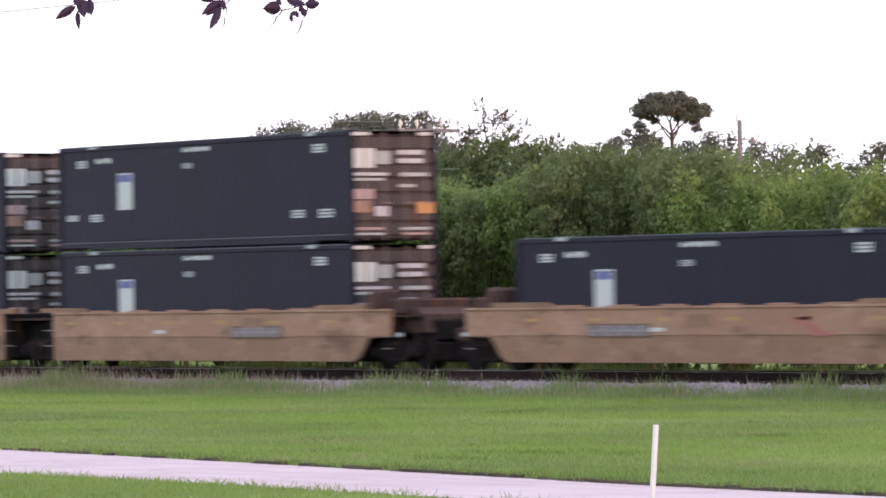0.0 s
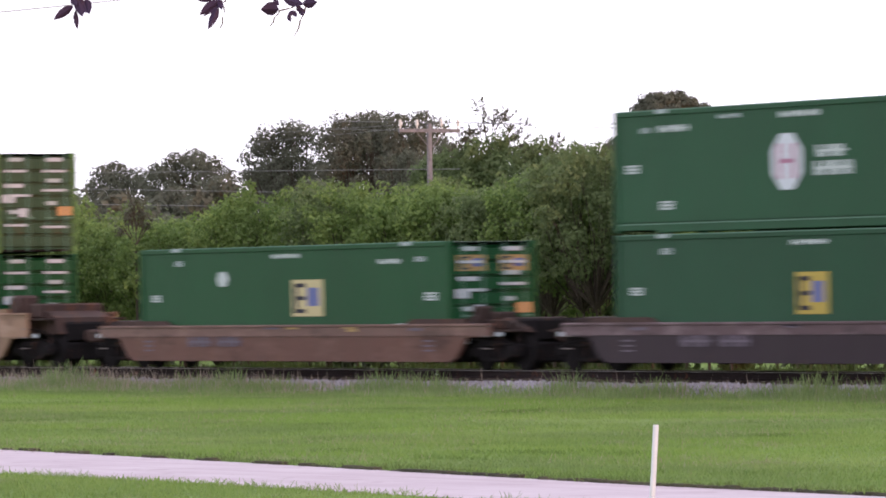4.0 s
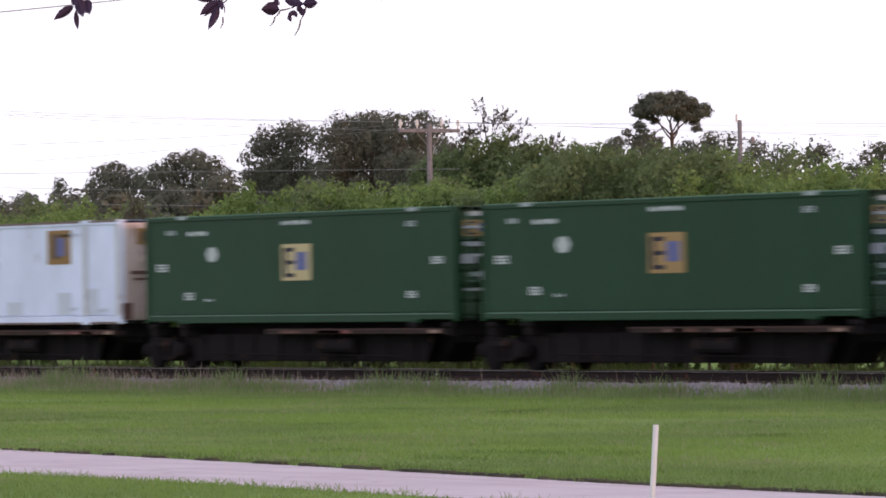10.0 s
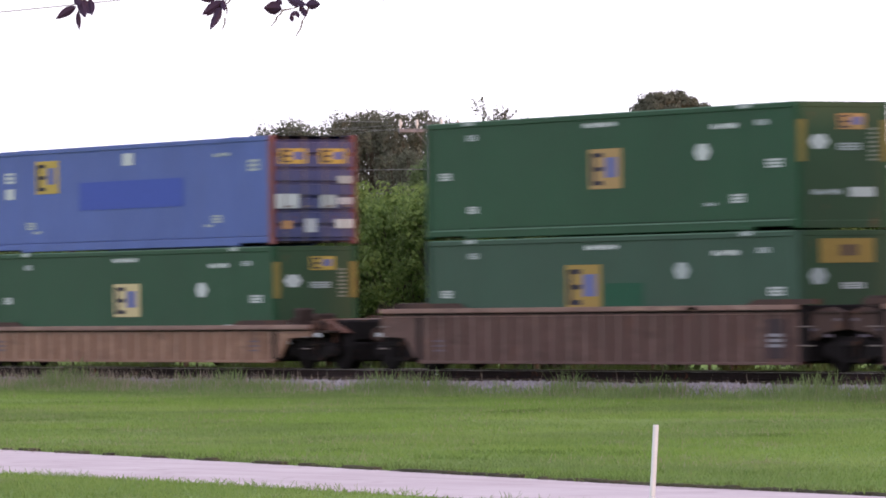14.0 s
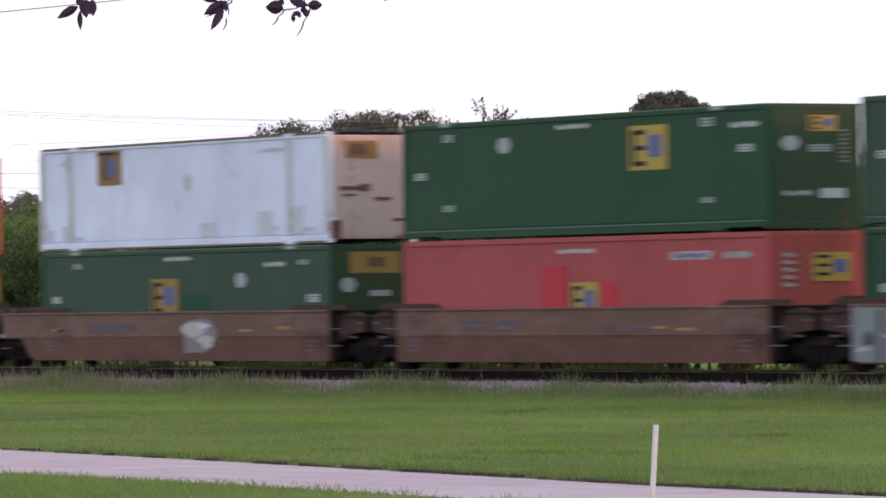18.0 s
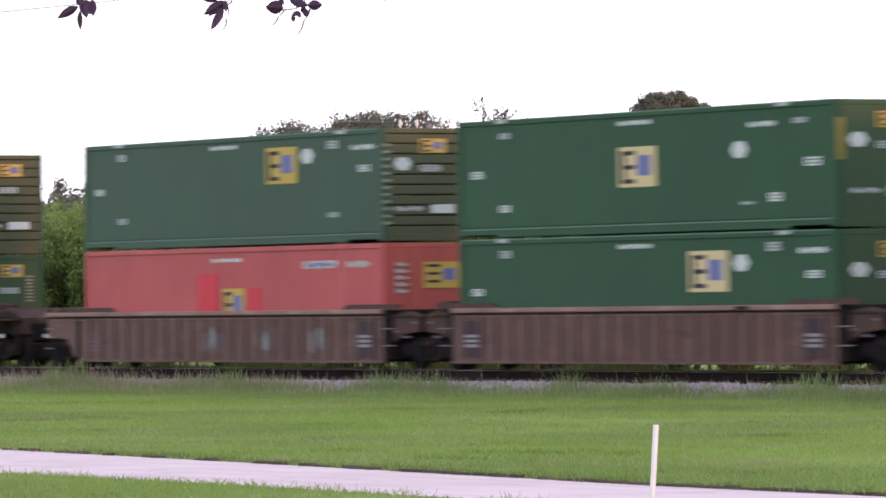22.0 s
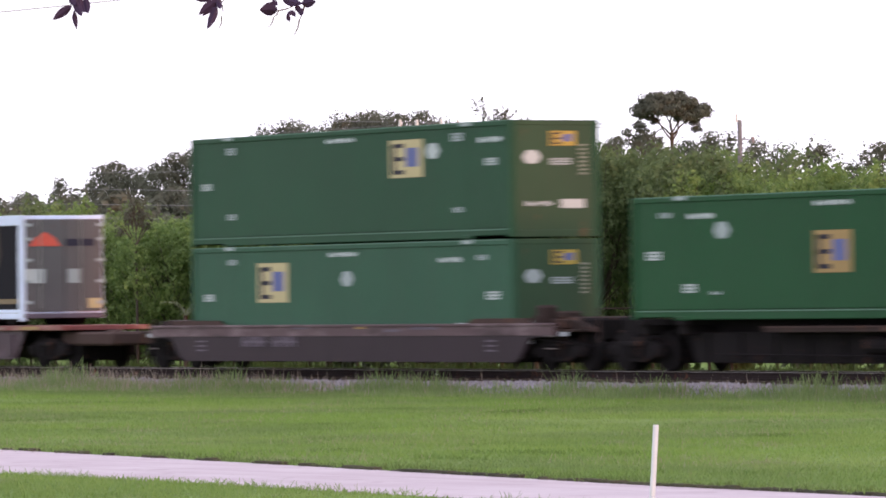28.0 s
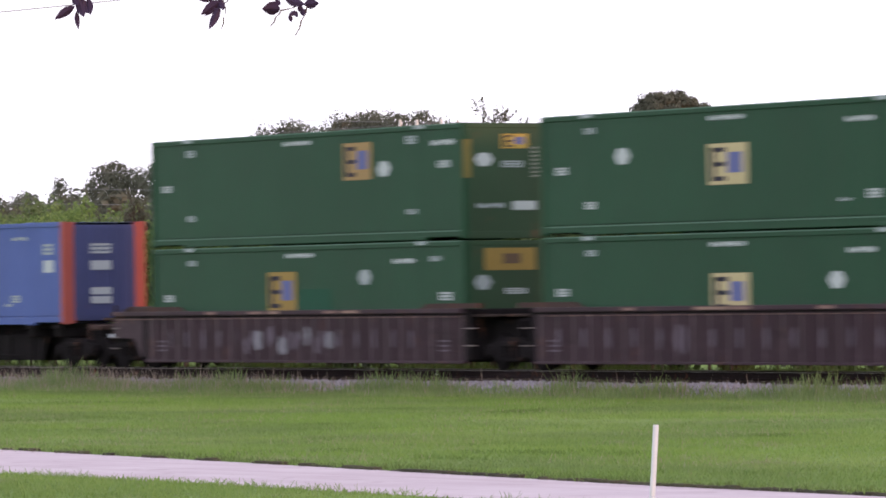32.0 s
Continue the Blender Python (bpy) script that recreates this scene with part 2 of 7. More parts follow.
M = {
    "green": paint("green_paint", (0.0125, 0.057, 0.029), dirt=0.2),
    "mid": paint("mid_teal_green_paint", (0.024, 0.082, 0.05), dirt=0.25),
    "forest": paint("dark_green_paint", (0.0068, 0.041, 0.0185), dirt=0.15),
    "hgreen": paint("mid_green_paint", (0.014, 0.064, 0.031), dirt=0.2),
    "deep": paint("deep_green_paint", (0.0072, 0.058, 0.0205), dirt=0.15),
    "dull": paint("dull_green_paint", (0.027, 0.066, 0.047), dirt=0.25),
    "teal": paint("faded_teal_paint", (0.042, 0.108, 0.082), dirt=0.35),
    "lime": paint("faded_light_green_paint", (0.086, 0.166, 0.056), dirt=0.3),
    "slate": paint("dark_slate_paint", (0.0108, 0.0126, 0.0275), dirt=0.1, spec=0.1),
    "blue": paint("blue_paint", (0.066, 0.108, 0.312), dirt=0.3),
    "dullpost": paint("dull_red_paint", (0.15, 0.06, 0.065), dirt=0.4),
    # end-wall paints: grime, plus the warm dim light on the ends, in the colour
    "endgreen": paint("warm_lit_dusty_green_paint", (0.03, 0.062, 0.034), dirt=0.5, rust=0.05),
    "tealend": paint("warm_lit_dusty_teal_paint", (0.07, 0.105, 0.066), dirt=0.45, rust=0.05),
    "olivegreen": paint("warm_lit_dusty_olive_paint", (0.056, 0.067, 0.04), dirt=0.5, rust=0.05),
    "endblue": paint("warm_lit_grimy_blue_paint", (0.06, 0.07, 0.17), dirt=0.6, rust=0.1),
    "whiterust": paint("rusty_white_paint", (0.5, 0.42, 0.4), dirt=0.5, rust=0.45),
    "red": paint("faded_red_paint", (0.34, 0.074, 0.083), dirt=0.2),
    "redpost": paint("orange_red_paint", (0.32, 0.079, 0.069), dirt=0.35),
    "white": paint("white_paint", (0.62, 0.7, 0.9), dirt=0.2, rust=0.05),
    "brightblue": plain("bright_blue_panel", (0.045, 0.08, 0.43)),
    "brightred": plain("bright_red_panel", (0.43, 0.042, 0.065)),
    "mark": plain("white_marking", (0.42, 0.47, 0.49)),
    "board": plain("white_board", (0.5, 0.54, 0.61)),
    "scrawl": plain("grey_scrawl", (0.44, 0.49, 0.6)),
    "rustgrime": paint("rusty_grime", (0.15, 0.115, 0.11), dirt=0.6, rust=0.5),
    "dirtywhite": paint("dirty_white_paint", (0.5, 0.53, 0.6), dirt=0.6, rust=0.1),
    "palegrime": paint("pale_grime", (0.5, 0.56, 0.68), dirt=0.5),
    "emerald": paint("bright_green_paint", (0.024, 0.122, 0.066), dirt=0.25),
    "faint": plain("worn_white_marking", (0.31, 0.36, 0.38)),
    "yellow": plain("yellow_panel", (0.38, 0.29, 0.075)),
    "cream": plain("faded_cream_panel", (0.45, 0.39, 0.23)),
    "orange": plain("orange_panel", (0.31, 0.215, 0.1)),
    "ochre": plain("faded_ochre_panel", (0.27, 0.19, 0.06)),
    "repaint": plain("fresh_green_touch_up", (0.013, 0.07, 0.042)),
    "browngold": plain("brownish_gold_panel", (0.24, 0.15, 0.06)),
    "sepia": plain("faded_sepia_print", (0.12, 0.085, 0.06)),
    "ink": plain("dark_ink", (0.03, 0.03, 0.05)),
    "violet": plain("violet_blue_patch", (0.11, 0.13, 0.3)),
    "listing": plain("dim_small_print", (0.21, 0.24, 0.21)),
    "strip": plain("olive_yellow_strip", (0.17, 0.148, 0.05)),
    "sticker": plain("pale_sticker", (0.38, 0.41, 0.46)),
    "tag": plain("orange_tag", (0.42, 0.24, 0.11)),
    "redsmear": plain("faded_red_smear", (0.29, 0.12, 0.11)),
    "rosy": plain("pinkish_sticker", (0.3, 0.24, 0.25)),
    "tagfaint": plain("faded_orange_sticker", (0.25, 0.17, 0.14)),
    "rose": plain("rose_bars", (0.4, 0.2, 0.3)),
    "royal": plain("royal_blue_panel", (0.045, 0.08, 0.34)),
    "dimgold": plain("faded_gold_print", (0.065, 0.054, 0.042)),
    "coral": plain("orange_red_sign", (0.6, 0.11, 0.08)),
    "gold": plain("dull_gold_lettering", (0.2, 0.155, 0.1)),
    "black": paint("black_side", (0.0065, 0.006, 0.011), dirt=0.04, spec=0.05),
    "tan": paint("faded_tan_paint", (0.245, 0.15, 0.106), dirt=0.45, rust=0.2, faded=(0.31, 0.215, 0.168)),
    "tanlow": paint("darker_tan_paint", (0.185, 0.115, 0.078), dirt=0.5, rust=0.3, faded=(0.24, 0.155, 0.112)),
    "brown": paint("rust_brown_paint", (0.13, 0.075, 0.066), dirt=0.5, rust=0.25, faded=(0.19, 0.115, 0.1)),
    "ribbrown": paint("dark_red_brown_paint", (0.08, 0.043, 0.041), dirt=0.9, rust=0.25, faded=(0.115, 0.069, 0.064)),
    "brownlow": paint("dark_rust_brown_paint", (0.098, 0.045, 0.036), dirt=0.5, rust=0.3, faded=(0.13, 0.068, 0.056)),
    "purple": paint("dark_purple_brown_paint", (0.033, 0.017, 0.026), dirt=0.4, rust=0.2, faded=(0.052, 0.03, 0.041)),
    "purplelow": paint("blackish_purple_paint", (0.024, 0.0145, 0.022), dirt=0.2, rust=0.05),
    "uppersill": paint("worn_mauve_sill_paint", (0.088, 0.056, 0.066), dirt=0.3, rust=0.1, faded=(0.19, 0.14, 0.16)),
    "sillpurple": paint("dull_purple_sill_paint", (0.06, 0.04, 0.054), dirt=0.5, rust=0.15, faded=(0.1, 0.07, 0.09)),
    # pale edges: wear on the rub rail, painted sky reflection on the roof edge
    "paleedge": plain("worn_skylit_green_edge", (0.11, 0.2, 0.155)),
    "slateedge": plain("worn_skylit_slate_edge", (0.085, 0.105, 0.135)),
    # slate end: grime and the warm end light put into the base colour
    "endslate": paint("warm_lit_grimy_slate_paint", (0.05, 0.046, 0.052), dirt=0.5, rust=0.12),
    "brightrod": plain("scuffed_steel_rod", (0.17, 0.145, 0.145), 0.6),
    "chord": paint("pale_worn_brown_paint", (0.19, 0.118, 0.105), dirt=0.5, rust=0.25, faded=(0.25, 0.17, 0.15)),
    "deckred": paint("worn_red_deck_paint", (0.2, 0.065, 0.065), dirt=0.5, rust=0.2, faded=(0.32, 0.2, 0.17)),
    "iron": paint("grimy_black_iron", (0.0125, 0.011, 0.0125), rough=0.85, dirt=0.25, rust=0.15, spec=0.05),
    "darkrust": paint("dark_rust_brown_iron", (0.032, 0.021, 0.02), rough=0.85, dirt=0.4, rust=0.4),
    "rustiron": paint("dark_rusted_iron", (0.055, 0.034, 0.032), rough=0.8, dirt=0.5, rust=0.4),
    "greyend": paint("grimy_grey_door_paint", (0.11, 0.108, 0.115), dirt=0.5, rust=0.08),
    "steel": plain("worn_steel", (0.3, 0.29, 0.28), 0.4, 0.8),
    "railtop": plain("bright_worn_steel", (0.5, 0.48, 0.48), 0.45, 0.9),
    "rail": paint("rusty_rail", (0.022, 0.016, 0.017), rough=0.7, dirt=0.3, rust=0.25, spec=0.05),
    "greypaint": plain("pale_grey_graffiti", (0.2, 0.2, 0.235)),
    "smudge": plain("dull_lavender_smudge", (0.12, 0.1, 0.13)),
    "navy": plain("navy_graffiti", (0.03, 0.035, 0.1)),
    "grafblue": plain("blue_graffiti", (0.06, 0.09, 0.22)),
    "grafteal": plain("teal_graffiti", (0.19, 0.24, 0.26)),
    "grafcream": plain("dirty_cream_graffiti", (0.34, 0.31, 0.27)),
    "grafwhite": plain("white_graffiti", (0.42, 0.42, 0.43)),
    "wood": earth("weathered_grey_wood", (0.17, 0.17, 0.185), (0.22, 0.22, 0.235), (0.11, 0.11, 0.12), 3, 9),
    "tie": earth("creosoted_wood", (0.05, 0.04, 0.035), (0.075, 0.06, 0.05), (0.03, 0.026, 0.024), 3, 9),
    "porcelain": plain("pale_glass_insulator", (0.6, 0.6, 0.58), 0.25),
    "wire": plain("grey_wire", (0.2, 0.19, 0.2), 0.5, 0.4),
    "stone": earth("grey_ballast", (0.22, 0.21, 0.24), (0.34, 0.325, 0.365), (0.12, 0.115, 0.13), 9, 8),
    "soil": earth("shade_dark_soil", (0.03, 0.032, 0.022), (0.055, 0.055, 0.032), (0.075, 0.062, 0.045), 0.6, 3),
    "lawn": earth("mown_grass_ground", (0.1, 0.16, 0.035), (0.13, 0.21, 0.045), (0.15, 0.19, 0.08), 0.15, 1.5),
    "lightbrown": paint("pale_rust_brown_paint", (0.2, 0.115, 0.085), dirt=0.5, rust=0.3, faded=(0.26, 0.16, 0.12)),
    "lane": concrete("pale_concrete_lane"),
    "pvc": plain("white_plastic", (0.56, 0.61, 0.69), 0.45),
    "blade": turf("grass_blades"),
    "rough": leafy("rough_bluish_grass", (0.15, 0.222, 0.09), (0.235, 0.325, 0.14), 0.55),
    "verge": leafy("shaded_verge_grass", (0.035, 0.065, 0.018), (0.1, 0.155, 0.045), 0.4),
    "fringe": leafy("shade_dark_fringe_grass", (0.07, 0.12, 0.032), (0.14, 0.205, 0.07), 0.45),
    "straw": leafy("dry_grass_stalks", (0.2, 0.19, 0.13), (0.36, 0.35, 0.27), 0.4),
    "seedhead": leafy("dull_pinkish_seed_heads", (0.26, 0.22, 0.19), (0.42, 0.36, 0.33), 0.45),
    "oakleaf": leafy("dark_oak_leaves", (0.078, 0.084, 0.062), (0.18, 0.19, 0.138), 0.5),
    "shrubleaf": leafy("fresh_green_leaves", (0.102, 0.168, 0.05), (0.255, 0.345, 0.105), 0.55, 0.25),
    "dullleaf": leafy("dull_green_leaves", (0.092, 0.136, 0.058), (0.21, 0.268, 0.112), 0.55, 0.35),
    "palmleaf": leafy("pale_palm_leaflets", (0.2, 0.25, 0.15), (0.36, 0.42, 0.3), 0.4),
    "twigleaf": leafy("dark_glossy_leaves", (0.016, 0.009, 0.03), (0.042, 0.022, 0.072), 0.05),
    "bark": earth("grey_brown_bark", (0.07, 0.055, 0.045), (0.11, 0.09, 0.075), (0.04, 0.032, 0.028), 2, 9),
}


# ---- mesh helpers ----
class Geo:
    """Vertices and faces of one mesh, gathered shape by shape."""

    def __init__(self):
        self.v, self.f = [], []

    def add(self, verts, faces):
        n = len(self.v)
        self.v += verts
        self.f += [tuple(n + i for i in f) for f in faces]
        return self

    def box(self, x0, x1, y0, y1, z0, z1, b=0.0):
        """A box; with b, all its edges are chamfered."""
        cx, cy, cz = (x0 + x1) / 2, (y0 + y1) / 2, (z0 + z1) / 2
        h = (abs(x1 - x0) / 2, abs(y1 - y0) / 2, abs(z1 - z0) / 2)
        sg = [(a, c, d) for a in (-1, 1) for c in (-1, 1) for d in (-1, 1)]
        if not b:
            vs = [(cx + s[0] * h[0], cy + s[1] * h[1], cz + s[2] * h[2]) for s in sg]
            return self.add(vs, [(0, 1, 3, 2), (4, 6, 7, 5), (0, 4, 5, 1), (2, 3, 7, 6), (0, 2, 6, 4), (1, 5, 7, 3)])
        b = min(b, *(0.45 * k for k in h))
        vs, idx = [], {}
        for k, s in enumerate(sg):
            for ax in range(3):
                q = [s[i] * (h[i] - (0 if i == ax else b)) for i in range(3)]
                idx[(s, ax)] = len(vs)
                vs.append((cx + q[0], cy + q[1], cz + q[2]))
        fs = []
        for ax in range(3):
            o = [i for i in range(3) if i != ax]
            for d in (-1, 1):
                ring = []
                for p, q in ((-1, -1), (1, -1), (1, 1), (-1, 1)):
                    s = [0, 0, 0]
                    s[ax], s[o[0]], s[o[1]] = d, p, q
                    ring.append(idx[(tuple(s), ax)])
                fs.append(tuple(ring))
            for p in (-1, 1):
                for q in (-1, 1):
                    a, c = [0, 0, 0], [0, 0, 0]
                    a[ax], c[ax] = -1, 1
                    a[o[0]] = c[o[0]] = p
                    a[o[1]] = c[o[1]] = q
                    a, c = tuple(a), tuple(c)
                    fs.append((idx[(a, o[0])], idx[(c, o[0])], idx[(c, o[1])], idx[(a, o[1])]))
        for s in sg:
            fs.append((idx[(s, 0)], idx[(s, 1)], idx[(s, 2)]))
        return self.add(vs, fs)

    def prism(self, poly, y0, y1):
        """A plate of outline poly in x and z, between y0 and y1."""
        n = len(poly)
        vs = [(x, y0, z) for x, z in poly] + [(x, y1, z) for x, z in poly]
        fs = [tuple(range(n)), tuple(range(2 * n - 1, n - 1, -1))]
        fs += [(i, (i + 1) % n, n + (i + 1) % n, n + i) for i in range(n)]
        return self.add(vs, fs)

    def rod(self, p, q, r0, r1=None, n=7):
        r1 = r0 if r1 is None else r1
        p, q = Vector(p), Vector(q)
        d = (q - p).normalized()
        a = d.orthogonal().normalized()
        c = d.cross(a)
        vs = []
        for o, r in ((p, r0), (q, r1)):
            vs += [tuple(o + (a * math.cos(2 * math.pi * i / n) + c * math.sin(2 * math.pi * i / n)) * r) for i in range(n)]
        fs = [tuple(range(n))[::-1], tuple(range(n, 2 * n))] + [(i, (i + 1) % n, n + (i + 1) % n, n + i) for i in range(n)]
        return self.add(vs, fs)

    def lathe_y(self, x, z, rings, n=20):
        """Rings of (y, radius) round an axis along y."""
        vs, fs = [], []
        for y, r in rings:
            vs += [(x + r * math.cos(2 * math.pi * i / n), y, z + r * math.sin(2 * math.pi * i / n)) for i in range(n)]
        for k in range(len(rings) - 1):
            fs += [(k * n + i, k * n + (i + 1) % n, (k + 1) * n + (i + 1) % n, (k + 1) * n + i) for i in range(n)]
        fs += [tuple(range(n)), tuple(range((len(rings) - 1) * n, len(rings) * n))]
        return self.add(vs, fs)

    def mesh(self, name):
        me = bpy.data.meshes.new(name)
        me.from_pydata(self.v, [], self.f)
        bm = bmesh.new()
        bm.from_mesh(me)
        bmesh.ops.recalc_face_normals(bm, faces=bm.faces)
        bm.to_mesh(me)
        bm.free()
        me.materials.append(None)
        return me


STORE = {}


def cached(key, build):
    """The mesh of that key, built once."""
    if key not in STORE:
        STORE[key] = build().mesh(str(key[0]))
    return STORE[key]


def part(name, geo, material, parent, label="", at=None):
    """ONE mesh object under a thing or a part; geo is a Geo or a mesh that several share."""
    ob = new(name, geo.mesh(name) if isinstance(geo, Geo) else geo)
    if len(ob.data.materials) == 0:
        ob.data.materials.append(None)
    ob.material_slots[0].link = "OBJECT"
    ob.material_slots[0].material = M[material]
    ob.parent = parent
    if at is not None:
        ob.location = at
    if label:
        tagged(ob, label)
    return ob


def thing(name, label, category, group="", at=(0, 0, 0), kind=""):
    ob = new(name)
    ob.location = at
    ob.empty_display_size = 0.5
    return tagged(ob, label, category, group, kind)


def big_mesh(name, verts, quads, material):
    """A mesh from numpy arrays: (n, 3) vertices and (m, k) faces."""
    me = bpy.data.meshes.new(name)
    m, k = quads.shape
    me.vertices.add(len(verts))
    me.vertices.foreach_set("co", verts.astype(np.float32).ravel())
    me.loops.add(m * k)
    me.loops.foreach_set("vertex_index", quads.astype(np.int32).ravel())
    me.polygons.add(m)
    me.polygons.foreach_set("loop_start", np.arange(0, m * k, k, dtype=np.int32))
    me.update(calc_edges=True)
    me.materials.append(M[material])
    return me


# ---- ground, lane and track ----
GROUND = -0.55


def land():
    g = Geo()
    # one sheet to the horizon, finer near the line, gently uneven; a low bed under the track
    xs = [-3000, -1500, -700, -420, -300] + [-260 + 2.5 * i for i in range(93)] + [0, 40, 120, 400, 1500, 3000]
    ys = [-3000, -900, -300, -120, -80] + [-74 + 2 * i for i in range(33)] + [-6.5, -5, -4.2, -3.4, -2.75, -1.8, 3.0, 4.2, 6, 8, 10, 14, 20, 30, 45, 60, 90, 200, 800, 3000]
    for y in ys:
        for x in xs:
            z = GROUND
            if -1.9 < y < 3.5:
                z = -0.335
            elif abs(y) < 75 and -260 <= x <= -30 and y < -6:
                z += 0.05 * noise.noise((x * 0.11, y * 0.2, 0.0)) * min(1, (-6 - y) / 6)
                if -43 < y < -30:
                    z = GROUND
            g.v.append((x, y, z))
    n = len(xs)
    for j in range(len(ys) - 1):
        for i in range(n - 1):
            a = j * n + i
            g.f.append((a, a + 1, a + n + 1, a + n))
    ob = new("ground", g.mesh("ground"))
    ob.data.materials[0] = M["lawn"]
    tagged(ob, "level grass verge and field beside the railway", "ground", kind="structure")


land()


def lane():
    g = Geo()
    far = [(-400, 3.0), (-130, -27.6), (-82, -33.1), (-72, -34.3), (-64, -35.35), (-58, -36.15), (-50, -36.7), (-20, -39.5), (60, -46)]
    near = [(-400, -5.0), (-130, -35.1), (-82, -38.3), (-72, -38.75), (-64, -39.2), (-58, -39.75), (-50, -40.6), (-20, -44), (60, -51)]
    z = GROUND + 0.012
    for k, (a, b) in enumerate(zip(far, near)):
        m = ((a[0] + b[0]) / 2, (a[1] + b[1]) / 2)
        g.v += [(*a, z - 0.09), (*a, z), (*m, z + 0.02), (*b, z), (*b, z - 0.09)]
    for k in range(len(far) - 1):
        for i in range(4):
            a = 5 * k + i
            g.f.append((a, a + 1, a + 6, a + 5))
    ob = new("road", g.mesh("road"))
    ob.data.materials[0] = M["lane"]
    tagged(ob, "narrow pale concrete lane between grass verges", "road", kind="structure")


lane()


def lane_rim():
    """Broken soil along the lane's far rim, coloured dark for the shade there."""
    g = Geo()
    line = [(-82, -33.1), (-72, -34.3), (-64, -35.35), (-58, -36.15), (-50, -36.7), (-40, -37.64)]
    for a, b in zip(line, line[1:]):
        n = int((b[0] - a[0]) / 0.1)
        for i in range(n):
            x = a[0] + (b[0] - a[0]) * (i + 0.5) / n
            y = a[1] + (b[1] - a[1]) * (i + 0.5) / n
            if noise.noise((x * 0.9, 3.0, 0.0)) + random.uniform(-0.2, 0.2) > 0.12 - max(0, (x + 72) * 0.06):
                w, h = random.uniform(0.05, 0.12), random.uniform(0.01, 0.045)
                d = random.uniform(-0.07, 0.0)
                g.box(x - w, x + w, y + d, y + 0.1, GROUND - 0.03, GROUND + 0.014 + h, 0.012)
    ob = new("soil_clods", g.mesh("soil_clods"))
    ob.data.materials[0] = M["soil"]
    tagged(ob, "broken soil along the rim of the lane, darkened for the shade there", "soil", kind="stuff")


lane_rim()


def marker_post():
    g = Geo()
    ob = thing("marker_post", "slim white plastic pipe post leaning beside the lane", "post", at=(-50.07, -41.4, GROUND))
    ob.rotation_euler = Euler((radians(-3.7), radians(1.2), 0))
    n = 16
    rings = [(-0.2, 0.031), (0.965, 0.031), (0.975, 0.029), (0.975, 0.025), (0.6, 0.025)]
    for z, r in rings:
        g.v += [(r * math.cos(2 * math.pi * i / n), r * math.sin(2 * math.pi * i / n), z) for i in range(n)]
    for k in range(len(rings) - 1):
        g.f += [(k * n + i, k * n + (i + 1) % n, (k + 1) * n + (i + 1) % n, (k + 1) * n + i) for i in range(n)]
    part("pipe", g, "pvc", ob)


marker_post()


def track():
    ob = thing("railway_track", "single railway track with rusty rails on wooden sleepers", "railway track", at=(-130, 0, 0))
    for y, nm in ((-0.745, "rail"), (0.745, "rail")):
        prof = [(-0.07, -0.18), (0.07, -0.18), (0.07, -0.165), (0.012, -0.145), (0.012, -0.05), (0.036, -0.035), (0.036, -0.004), (0.028, 0.0), (-0.028, 0.0), (-0.036, -0.004), (-0.036, -0.035), (-0.012, -0.05), (-0.012, -0.145), (-0.07, -0.165)]
        g = Geo()
        n = len(prof)
        for x in (-170, 170):
            g.v += [(x, y + a, b) for a, b in prof]
        g.f += [(i, (i + 1) % n, n + (i + 1) % n, n + i) for i in range(n)]
        r = part(nm, g, "rail", ob)
        part("rail_head", Geo().box(-170, 170, y - 0.0375, y + 0.0375, -0.005, 0.002, 0.002), "railtop", r, "bright worn running surface")
    # a white stud added for the bright sparkle on the near rail's web
    part("sparkle_stud", Geo().lathe_y(130 - 121.4, -0.103, [(-0.8, 0.012), (-0.798, 0.024), (-0.775, 0.026), (-0.75, 0.014)], 10), "pvc", ob, "small white stud standing for a bright sparkle")
    me = cached(("sleeper",), lambda: Geo().box(-0.11, 0.11, -1.3, 1.3, -0.33, -0.182, 0.015))
    for i in range(150):
        s = part("sleeper", me, "tie", ob, at=(-48 + 0.54 * i + random.uniform(-0.02, 0.02), random.uniform(-0.04, 0.04), random.uniform(-0.006, 0)))
        s.rotation_euler = (0, 0, random.uniform(-0.015, 0.015))


track()


